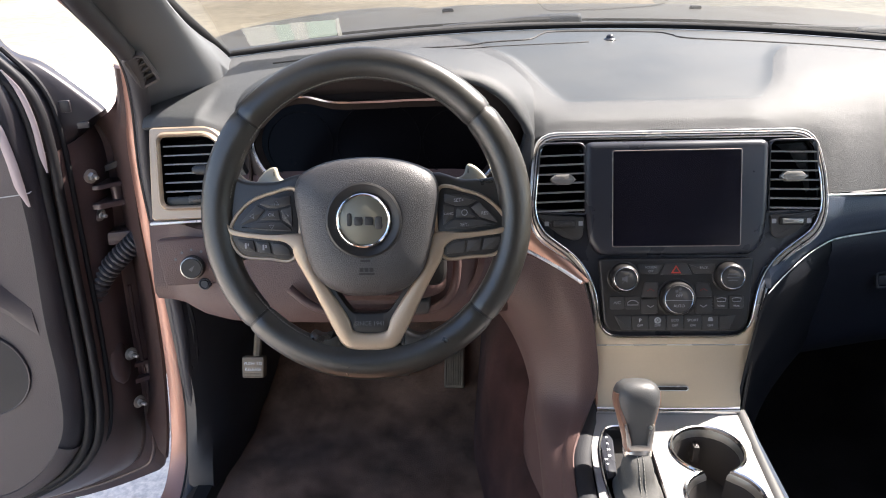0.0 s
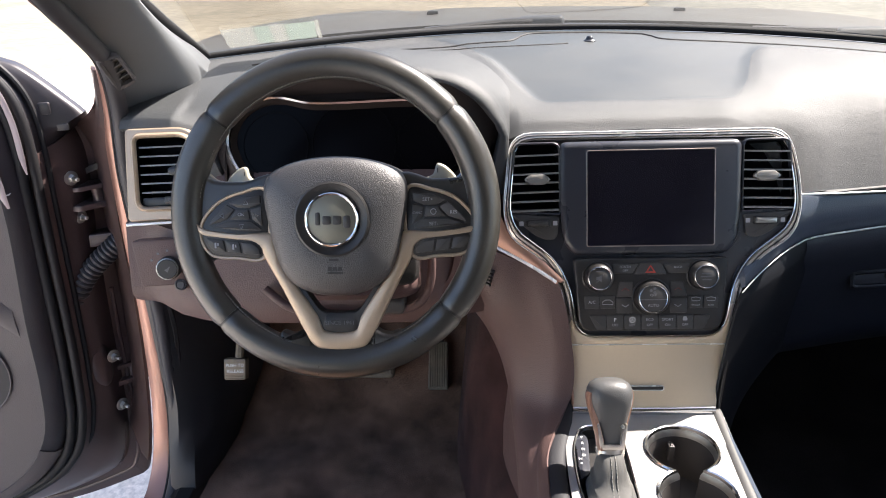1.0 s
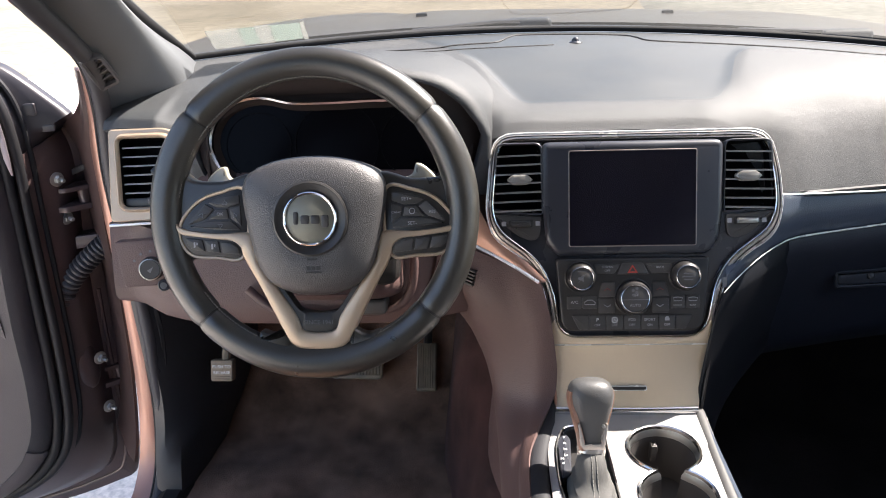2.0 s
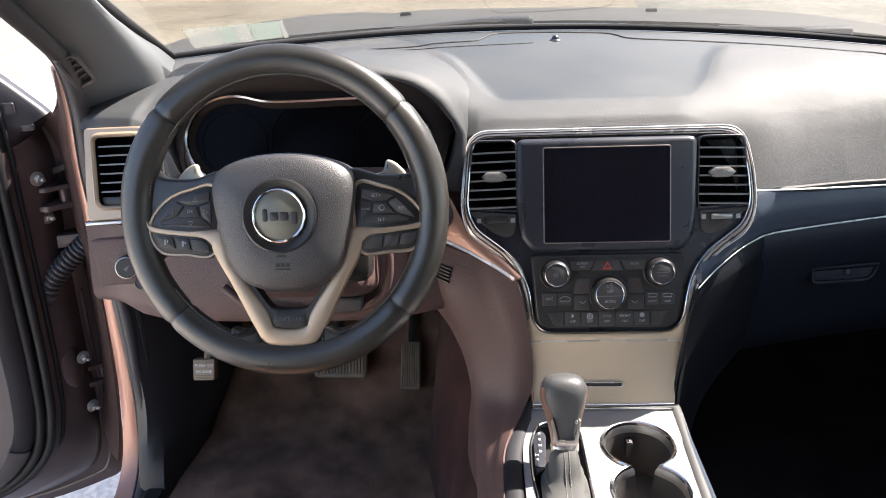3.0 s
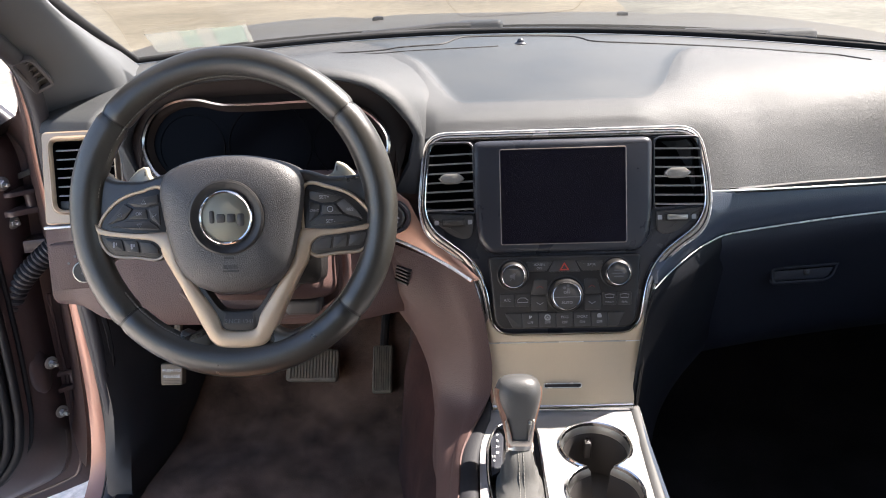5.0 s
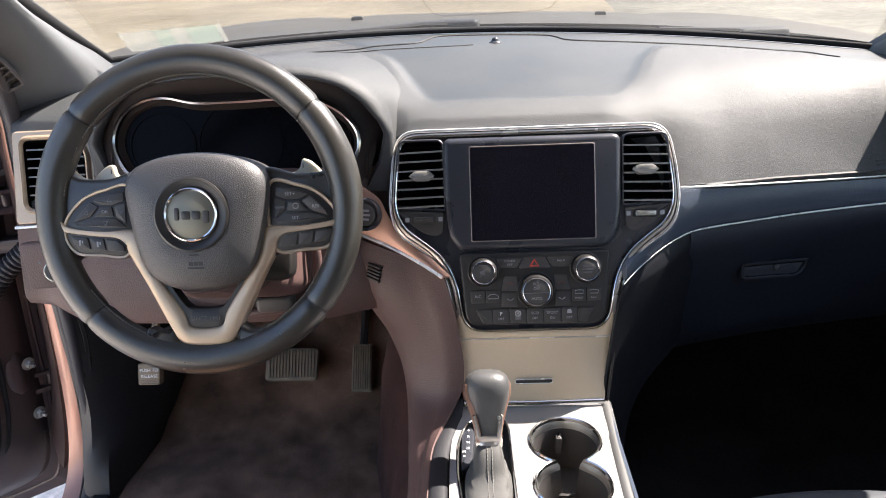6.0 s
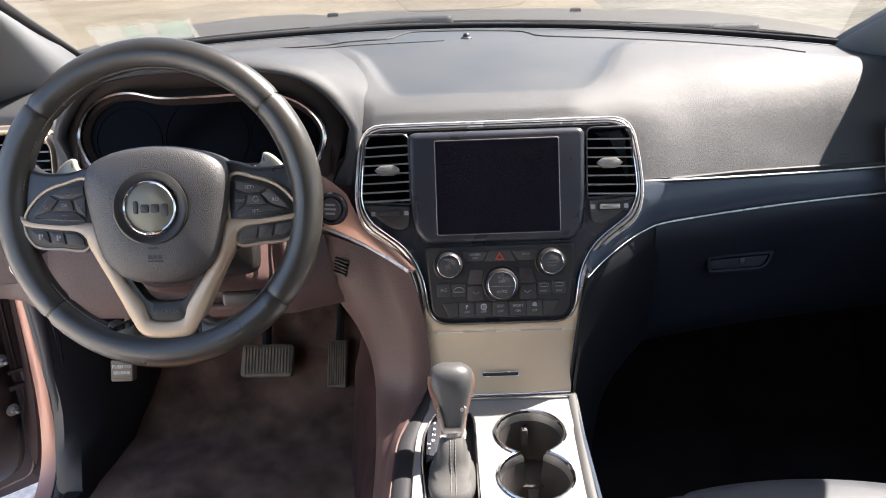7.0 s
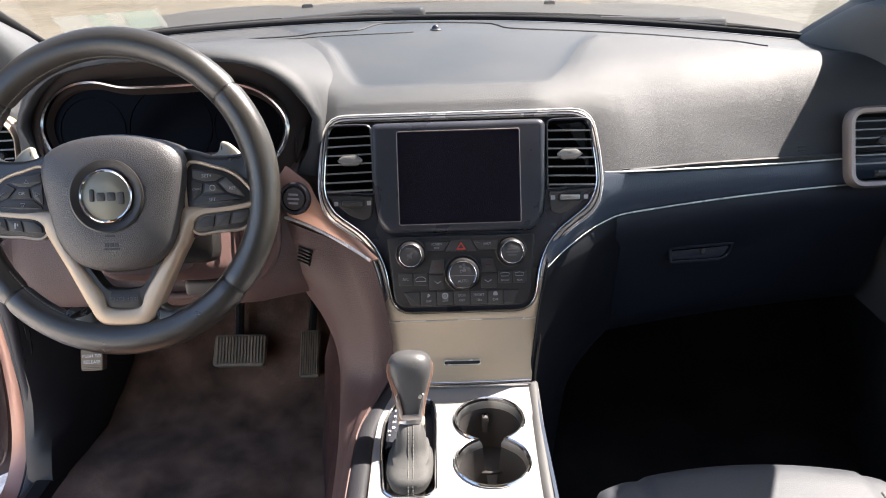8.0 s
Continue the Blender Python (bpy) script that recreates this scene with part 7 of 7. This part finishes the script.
# trim panel
BORDER = material("trim_border", (0.026, 0.023, 0.027), 0.5, vary=0.12, scale=8, bump=0.25, bump_scale=800, bump_kind="grain")
TR = [(0.60, 1.40), (0.20, 1.36), (0.070, 1.262), (0.043, 1.200), (0.032, 1.147), (0.030, 1.072), (0.031, 0.962), (0.046, 0.786), (0.056, 0.640), (0.082, 0.520), (0.160, 0.425), (0.28, 0.382), (0.60, 0.375), (0.95, 0.375)]
tr = smooth_loop(TR, 5, False)
rows = []
for a, z in tr:
    c = Vector((0.55, 0.8))
    row = []
    for k, b in ((0.0, -0.004), (0.003, -0.014), (0.010, -0.024), (0.022, -0.031), (0.034, -0.034)):
        d = (c - Vector((a, z))).normalized()
        row.append(dp(a + d.x * k, b, z + d.y * k))
    rows.append(row)
cut = next(i for i, (a, z) in enumerate(tr) if z < 0.50)
solid(part("trim_border", sheet(rows[:cut + 1]), BORDER, door, "dark grained border of the trim panel", sharp=60), 0.003)
solid(part("lower_border", sheet(rows[cut:]), DOOR_TRIM, door, "brown-grey lower border of the trim panel", sharp=60), 0.003)
bm = bmesh.new()
v = [bm.verts.new(dp(a + (Vector((0.55, 0.8)) - Vector((a, z))).normalized().x * 0.032, -0.0335, z + (Vector((0.55, 0.8)) - Vector((a, z))).normalized().y * 0.032)) for a, z in tr] 
bm.faces.new(v)
solid(part("trim_panel", bm, DOOR_TRIM, door, "dark grained trim panel"), 0.003)
# upper roll, pale strips drawn as sunlit edges of the trim, and arm rest
for pts, r, b, mat in (([(0.042, 1.225), (0.024, 1.191), (0.015, 1.141), (0.015, 1.086), (0.014, 1.056)], 0.0050, -0.022, SUNLIT_EDGE), ([(0.075, 1.185), (0.064, 1.135), (0.058, 1.085), (0.056, 1.040), (0.050, 1.005)], 0.0080, -0.037, SUNLIT_EDGE), ([(0.040, 1.031), (0.062, 1.026), (0.20, 1.016)], 0.0011, -0.036, GREY_MARK)):
    bm = bmesh.new()
    line = smooth_loop(pts, 5, False)
    taper = [r * (0.25 + 0.75 * min(1.0, 4.0 * min(k + 0.2, len(line) - 0.8 - k) / len(line))) for k in range(len(line))]
    tube(bm, [dp(a, b + 0.001, z) for a, z in line], taper, 8, up=tuple(DB), flat=0.3)
    part("trim_strip", bm, mat, door, "pale strip drawn as a lit edge of the trim")
rows = []
for a, z in smooth_loop([(0.095, 0.772), (0.118, 0.800), (0.150, 0.835), (0.22, 0.86), (0.40, 0.87), (0.9, 0.87)], 5, False):
    g = ease(0.09, 0.20, a)
    rows.append([dp(a, -0.032, z - 0.020), dp(a, -0.034 - 0.006 * g, z - 0.008), dp(a, -0.036 - 0.020 * g, z + 0.004), dp(a, -0.036 - 0.026 * g, z + 0.022), dp(a, -0.035 - 0.016 * g, z + 0.040), dp(a, -0.032, z + 0.05)])
solid(part("arm_rest", sheet(rows), DOOR_TRIM, door, "dark arm rest"), 0.004)
# speaker grille
SPC = (0.222, 0.695)
dm = Matrix.Translation(dp(SPC[0], -0.0345, SPC[1])) @ Matrix((( -DA.x, 0, -DB.x, 0), (-DA.y, 0, -DB.y, 0), (0, 1, 0, 0), (0, 0, 0, 1)))
bm = bmesh.new()
band(bm, dm, disc(0.093, 56, k=1.0), [(0, -0.002), (0, 0.003), (0.0012, 0.004), (0.003, 0.003), (0.004, -0.002)])
sp = part("speaker_ring", bm, DOOR_TRIM, door, "round speaker surround")
bm = bmesh.new()
slab(bm, dm, disc(0.090, 48), -0.003, 0.0012, 0)
part("speaker_grille", bm, GRILLE, sp, "dark perforated grille")
bm = bmesh.new()
for i in range(-22, 23):
    for j in range(-22, 23):
        x, y = i * 0.0038 + (0.0019 if j % 2 else 0), j * 0.0034
        if x * x + y * y < 0.087 ** 2:
            q = [bm.verts.new(dm @ Vector((x + dx, y + dy, 0.0016))) for dx, dy in ((-0.0011, 0), (0, -0.0011), (0.0011, 0), (0, 0.0011))]
            bm.faces.new(q)
part("grille_holes", bm, BLACK, sp, kind="stuff")
# stamped bosses round the hinges, a ridge along the folded edge and a drain slot
for a, b, z, ra, rb, rz in ((0.012, 0.050, 0.650, 0.026, 0.030, 0.056),):
    bm = bmesh.new()
    loops = []
    for k in range(1, 12):
        t = -math.pi / 2 + math.pi * k / 12
        loops.append([dp(a + ra * math.cos(t) ** 0.6 * math.cos(q), b + rb * math.cos(t) ** 0.6 * math.sin(q), z + rz * math.sin(t)) for q in [2 * math.pi * i / 24 for i in range(24)]])
    lathe_loops(bm, loops, cap0=True, cap1=True)
    part("hinge_boss", bm, SHADED_PAINT, door, "rounded stamped boss at the hinge", sharp=80)
bm = bmesh.new()
tube(bm, [dp(a0 + (a1 - a0) * 0.80, 0.088, z0 + (z1 - z0) * 0.80) for (a0, z0), (a1, z1) in zip(sm_, fl_) if z0 < 0.80], 0.0042, 8, up=tuple(DB))
part("edge_ridge", bm, SHADED_PAINT, door, "raised ridge of the painted edge")
bm = bmesh.new()
tube(bm, [dp(a0 + (a1 - a0) * 0.58, 0.070, z0 + (z1 - z0) * 0.58) for (a0, z0), (a1, z1) in zip(sm_, fl_) if z0 < 0.55], 0.0036, 8, up=tuple(DB))
part("edge_ridge", bm, SHADED_PAINT, door, "raised ridge of the painted edge")
# two small covers high on the door edge
for a, b, z, w, h in ((-0.023, 0.024, 1.154, 0.009, 0.010), (-0.043, 0.027, 1.121, 0.011, 0.006)):
    bm = bmesh.new()
    m = Matrix.Translation(dp(a, b - 0.004, z)) @ Matrix(((-DA.x, 0, -DB.x, 0), (-DA.y, 0, -DB.y, 0), (0, 1, 0, 0), (0, 0, 0, 1)))
    slab(bm, m, box_poly(-w, w, -h, h, 0.003), -0.004, 0.003, 0.002)
    part("plug", bm, WINDOW_FRAME, door, "small square plug")


def bolt(m, r, parent):
    bm = bmesh.new()
    turned(bm, m, [(r * 1.7, 0), (r * 1.7, 0.002), (r * 1.45, 0.003)], 20)
    w = part("hinge_bolt", bm, DULL_METAL, parent, "zinc-plated bolt with washer")
    bm = bmesh.new()
    slab(bm, m, disc(r, 6), 0.002, 0.011, 0.001, 1)
    part("bolt_head", bm, DULL_METAL, w)
    bm = bmesh.new()
    turned(bm, m, [(r * 0.5, 0.010), (r * 0.5, 0.020), (r * 0.4, 0.021)], 12)
    part("bolt_tip", bm, DULL_METAL, w)


RX = Matrix.Rotation(radians(90), 4, "Y")


def hinge(z, pts, label):
    """A strap hinge between pillar and door edge."""
    h = thing("door_hinge", (*pts[0], z), label, "door hinge", "door hinges")
    bm = bmesh.new()
    x0, y0 = pts[0][0], pts[0][1]
    slab(bm, Matrix.Translation((0, 0, z - 0.022)), rounded([(x0 - 0.012, y0 - 0.012), (x0 + 0.012, y0 - 0.012), (x0 + 0.075, y0 + 0.035), (x0 + 0.075, y0 + 0.06), (x0 - 0.012, y0 + 0.03)], 0.006), 0, 0.010, 0.002)
    part("lower_leaf", bm, SHADED_PAINT, h)
    bm = bmesh.new()
    slab(bm, Matrix.Translation((0, 0, z + 0.012)), rounded([(x0 - 0.012, y0 - 0.006), (x0 + 0.012, y0 - 0.006), (x0 + 0.075, y0 + 0.04), (x0 + 0.075, y0 + 0.06), (x0 - 0.012, y0 + 0.03)], 0.006), 0, 0.008, 0.002)
    part("upper_leaf", bm, SHADED_PAINT, h)
    bm = bmesh.new()
    slab(bm, Matrix.Translation((x0 + 0.03, y0 + 0.022, z - 0.02)), disc(0.010, 16), 0, 0.04, 0.002)
    part("pin", bm, SHADED_PAINT, h)
    bm = bmesh.new()
    slab(bm, Matrix.Translation((x0 - 0.010, y0 - 0.004, z)) @ Matrix.Rotation(radians(-20), 4, "Z") @ RX, rounded([(-0.05, -0.018), (0.05, -0.018), (0.05, 0.018), (-0.05, 0.018)], 0.010), -0.006, 0.0, 0.002)
    part("door_leaf", bm, SHADED_PAINT, h)
    return h


BM_ = Matrix.Rotation(radians(-28), 4, "Z") @ RX
h1 = hinge(0.990, ((-0.938, 1.268),), "painted upper door hinge with zinc bolts")
for x, y, z in ((-0.934, 1.262, 1.028), (-0.940, 1.270, 0.954)):
    bolt(Matrix.Translation((x, y, z)) @ BM_, 0.0075, h1)
h2 = hinge(0.600, ((-0.972, 1.300),), "painted lower door hinge with zinc bolts")
for x, y, z in ((-0.9446, 1.270, 0.662), (-0.9513, 1.270, 0.549)):
    bolt(Matrix.Translation((x, y, z)) @ BM_, 0.0075, h2)
# check strap bracket and wiring conduit
bm = bmesh.new()
slab(bm, Matrix.Translation((-0.93, 1.30, 0.90)), rounded([(-0.02, -0.02), (0.05, -0.0), (0.05, 0.03), (-0.02, 0.02)], 0.005), -0.012, 0.012, 0.004)
check = thing("check_strap", (-0.93, 1.30, 0.90), "dark door check strap bracket", "bracket")
part("bracket", bm, SHADED_PAINT, check)
conduit = thing("wiring_conduit", (-0.95, 1.30, 0.85), "ribbed black rubber wiring conduit between pillar and door", "conduit")
cp = [Vector(p) for p in smooth_loop([(-0.866, 1.285, 0.915), (-0.896, 1.275, 0.890), (-0.928, 1.265, 0.862), (-0.960, 1.258, 0.826), (-0.990, 1.250, 0.770)], 14, False)]
bm = bmesh.new()
tube(bm, cp, [0.0195 if k % 3 else 0.0150 for k in range(len(cp))], 14)
part("bellows", bm, CONDUIT, conduit)

# ---------------------------------------------------------------- footwells, pedals, seat
FZ = 0.455


def floor_z(x, y):
    """Carpet level: flat, rising to the toe board, with soft lumps."""
    z = FZ + 0.34 * ease(1.28, 1.72, y)
    z += 0.012 * noise.noise(Vector((x * 7, y * 7, 0))) + 0.006 * noise.noise(Vector((x * 22, y * 22, 3)))
    z += 0.050 * ease(-0.585, -0.605, x) * ease(1.36, 1.46, y)
    return z


rows = [[Vector((x, y, floor_z(x, y))) for x in [-0.80 + 0.62 * k / 26 for k in range(27)]] for y in [1.70 - 2.2 * j / 60 for j in range(61)]]
fl = solid(part("floor", sheet(rows), CARPET, None, sharp=80), 0.02)
tagged(fl, "dark brown carpet of the driver's footwell", "carpet", kind="structure")
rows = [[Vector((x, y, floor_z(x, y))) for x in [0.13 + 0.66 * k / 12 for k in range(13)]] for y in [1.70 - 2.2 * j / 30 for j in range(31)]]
fl = solid(part("floor_passenger", sheet(rows), SHADED_CARPET, None, sharp=80), 0.02)
tagged(fl, "passenger footwell carpet, shade put into its near-black colour", "carpet", kind="structure")
rows = []
for x, z in ((-0.80, 0.50), (-0.80, 0.9), (-0.78, 1.05)):
    rows.append([Vector((x - 0.0 + 0.05 * ease(1.2, 1.5, y), y, z)) for y in (1.19, 1.3, 1.45, 1.7)])
kick = solid(part("wall_kick_panel", sheet(rows), BLACK, None), 0.004)
tagged(kick, "black plastic kick panel beside the footwell", "kick panel", kind="structure")
rows = [[Vector((x, 1.70 - 0.1 * v, 0.70 + 0.35 * v)) for x in (-0.82, -0.4, 0.0, 0.4, 0.80)] for v in (0, 0.5, 1)]
tagged(solid(part("wall_firewall", sheet(rows), BLACK, None), 0.02), "black bulkhead above the pedals", "bulkhead", kind="structure")
# kick panel carried back along the door to hide a bright patch there
rows = [[Vector((0.78 - 0.09 * ease(1.3, 1.0, y), y, z)) for y in (1.7, 1.4, 1.25, 1.15, 1.05, 0.95)] for z in (0.43, 0.8, 1.0)]
tagged(solid(part("wall_kick_panel_passenger", sheet(rows), BLACK, None), 0.01), "black plastic kick panel, extended to hide a bright patch on the door", "kick panel", kind="structure")
# sill trim inside the door opening
rows = []
for y in (1.16, 1.10, 1.0, 0.8, 0.4, 0.0, -0.3):
    rows.append([Vector((-0.815, y, 0.452)), Vector((-0.79, y, 0.470)), Vector((-0.765, y, 0.468)), Vector((-0.745, y, 0.445)), Vector((-0.742, y, 0.43))])
sill = thing("sill_trim", (-0.78, 0.6, 0.44), "black plastic door sill trim", "sill trim")
solid(part("cover", sheet(rows), BLACK, sill), 0.004)
# curved kick panel front, from the seal into the footwell
rows = []
for z in [0.44 + 0.52 * k / 16 for k in range(17)]:
    g = 0.06 * (1 - ease(0.44, 0.64, z))
    f = 1 - ease(0.44, 0.60, z)
    rows.append([Vector((-0.808, 1.185 - g, z)), Vector((-0.790, 1.180 - g, z)), Vector((-0.770 + 0.006 * f, 1.20 - g - 0.02 * f, z)), Vector((-0.748 + 0.004 * f, 1.25 - g * 0.6, z)), Vector((-0.710 - 0.02 * ease(0.6, 0.9, z) - 0.028 * f, 1.32 + 0.03 * f, z)), Vector((-0.688 - 0.03 * ease(0.6, 0.9, z) - 0.02 * f, 1.5, z)), Vector((-0.69, 1.66, z))])
kp = thing("kick_panel", (-0.77, 1.22, 0.46), "black smooth plastic kick panel by the door", "kick panel")
KICK = material("kick_plastic", (0.024, 0.024, 0.027), 0.48, spec=0.45, vary=0.12, scale=9, bump=0.2, bump_scale=900, dust=0.05)
solid(part("cover", sheet(rows), KICK, kp), 0.004)
bm = bmesh.new()
turned(bm, Matrix.Translation((-0.705, 1.335, 0.66)) @ Matrix.Rotation(radians(-70), 4, "Z") @ Matrix.Rotation(radians(90), 4, "X"), [(0.008, -0.002), (0.008, 0.002), (0.005, 0.003)], 16)
part("push_clip", bm, BLACK, kp)
# carpeted tunnel side beside the accelerator
rows = []
for y in [1.62 - 1.2 * k / 24 for k in range(25)]:
    t = ease(1.0, 1.25, y)
    row = []
    for x, x_near, z, z_near in ((-0.285, -0.250, 0.425, 0.425), (-0.274, -0.238, 0.495, 0.495), (-0.266, -0.228, 0.56, 0.55), (-0.254, -0.214, 0.66, 0.60), (-0.228, -0.190, 0.76, 0.64), (-0.17, -0.160, 0.84, 0.66)):
        xx, zz = x * t + x_near * (1 - t), z * t + z_near * (1 - t)
        row.append(Vector((xx + 0.003 * noise.noise(Vector((y * 12, z * 12, 1))), y, zz)))
    rows.append(row)
tn = thing("tunnel_carpet", (-0.25, 1.1, FZ), "brown-mauve carpet on the transmission tunnel", "carpet")
solid(part("lining", sheet(rows), TUNNEL, tn, sharp=80), 0.004)


def ribbed_pedal(name, m, outline, ribs, across, label, arm, arm_r=0.008):
    p = thing(name, m @ Vector((0, 0, 0)), label, "pedal")
    bm = bmesh.new()
    slab(bm, m, outline, -0.012, 0.003, 0.003, 2)
    pad = part("pad", bm, PEDAL_RUBBER, p, "worn rubber pedal pad")
    for k in range(ribs):
        x0, x1, y0, y1 = across(k)
        bm = bmesh.new()
        slab(bm, m, [(x0, y0), (x1, y0), (x1, y1), (x0, y1)], 0.002, 0.0062, 0.0008, 1)
        part("rib", bm, PEDAL_RUBBER, pad)
    bm = bmesh.new()
    tube(bm, [m @ Vector(a) for a in arm], arm_r, 8)
    part("arm", bm, BLACK, p, "steel pedal arm")
    return p


am = frame_at((-0.320, 1.405, 0.565), 42)
ribbed_pedal("accelerator_pedal", am, rounded([(-0.022, -0.064), (0.020, -0.064), (0.021, 0.036), (-0.021, 0.036)], 0.005), 8, lambda k: (-0.0195 + 0.0049 * k, -0.0168 + 0.0049 * k, -0.060, 0.032), "ribbed rubber accelerator pedal", [(0, 0.02, -0.006), (0.003, 0.12, -0.02), (0.005, 0.22, -0.03)], 0.009)
bmx = frame_at((-0.466, 1.385, 0.570), 40)
ribbed_pedal("brake_pedal", bmx, rounded([(-0.056, -0.030), (0.053, -0.032), (0.056, 0.036), (-0.053, 0.038)], 0.010), 15, lambda k: (-0.048 + 0.0066 * k, -0.0440 + 0.0066 * k, -0.025, 0.032), "wide ribbed rubber brake pedal", [(-0.005, 0.02, -0.012), (-0.010, 0.10, -0.02), (-0.012, 0.24, -0.03)], 0.010)
# parking brake pedal with its lettering
pm = frame_at((-0.688, 1.222, 0.662), 22)
pk = thing("parking_brake_pedal", pm @ Vector((0, 0, 0)), "small parking brake pedal lettered push to release", "pedal")
bm = bmesh.new()
slab(bm, pm, rounded([(-0.0205, -0.020), (0.0205, -0.020), (0.0215, 0.020), (-0.0205, 0.020)], 0.004), -0.014, 0.004, 0.003)
pad = part("pad", bm, PEDAL_RUBBER, pk, "grey rubber pad with white lettering")
words("PUSH TO", at(pm, 0.001, 0.0075, 0.0042), 0.0086, WHITE, pad)
words("RELEASE", at(pm, 0.001, -0.0035, 0.0042), 0.0086, WHITE, pad)
for k in range(3):
    bm = bmesh.new()
    slab(bm, pm, [(-0.018, -0.0180 + 0.003 * k), (0.019, -0.0180 + 0.003 * k), (0.019, -0.0164 + 0.003 * k), (-0.018, -0.0164 + 0.003 * k)], 0.003, 0.0050, 0.0004, 1)
    part("rib", bm, PEDAL_RUBBER, pad)
bm = bmesh.new()
tube(bm, [pm @ Vector((0.005, 0.015, -0.008)), pm @ Vector((0.008, 0.06, -0.012)), pm @ Vector((0.014, 0.26, -0.04))], 0.008, 8)
part("arm", bm, PEDAL_RUBBER, pk, "grey pedal arm")

# passenger seat cushion
seat = thing("passenger_seat", (0.341, 0.5, 0.48), "grey grained leather passenger seat cushion with bolsters", "car seat")


def cushion(x, y):
    """Height of the cushion's top."""
    u = (x - 0.341) / 0.213
    z = 0.774 - 0.014 * u * u - 0.022 * ease(0.66, 0.30, y)
    z -= 0.006 * math.exp(-((abs(u) - 0.65) / 0.03) ** 2)
    return z


rows = []
for j in range(30):
    v = j / 29
    row = []
    for i in range(45):
        x = 0.128 + 0.426 * i / 44
        u = (x - 0.341) / 0.213
        yf = 0.790 - 0.030 * u * u - 0.02 * abs(u) ** 8
        if v < 0.3:
            a = v / 0.3 * math.pi / 2
            y = yf - 0.055 + 0.055 * math.cos(a) ** 0.9
            z = cushion(x, yf - 0.055) - (0.055 if v > 0.02 else 0.16) * (1 - math.sin(a)) ** 1.0
        else:
            y = yf - 0.055 - (yf - 0.055 - 0.22) * (v - 0.3) / 0.7
            z = cushion(x, y)
        row.append(Vector((x, y, z - 0.06 * ease(0.86, 1.0, abs(u)) - 0.012 * ease(0.62, 0.86, u))))
    rows.append(row)
solid(part("cushion", sheet(rows), SEAT, seat, "grained leather cushion", sharp=70), 0.03)
bm = bmesh.new()
slab(bm, Matrix.Translation((0, 0, 0)), rounded([(0.16, 0.2), (0.52, 0.2), (0.52, 0.68), (0.16, 0.68)], 0.03), 0.46, 0.70, 0.02)
part("seat_base", bm, BLACK, seat, "black seat base")
for x in (0.2025, 0.4795):
    bm = bmesh.new()
    tube(bm, [Vector((x, y, cushion(x, y) + 0.0016)) for y in [0.715 - 0.45 * k / 12 for k in range(13)]], 0.0016, 5)
    part("seam", bm, THREAD, seat)
rows = [[Vector((x, 0.27 - 0.18 * v - 0.03 * math.cos((x - 0.341) * 6), 0.68 + 0.60 * v)) for x in [0.14 + 0.40 * k / 10 for k in range(11)]] for v in [j / 8 for j in range(9)]]
solid(part("backrest", sheet(rows), SEAT, seat, "grained leather backrest"), 0.10, -1)
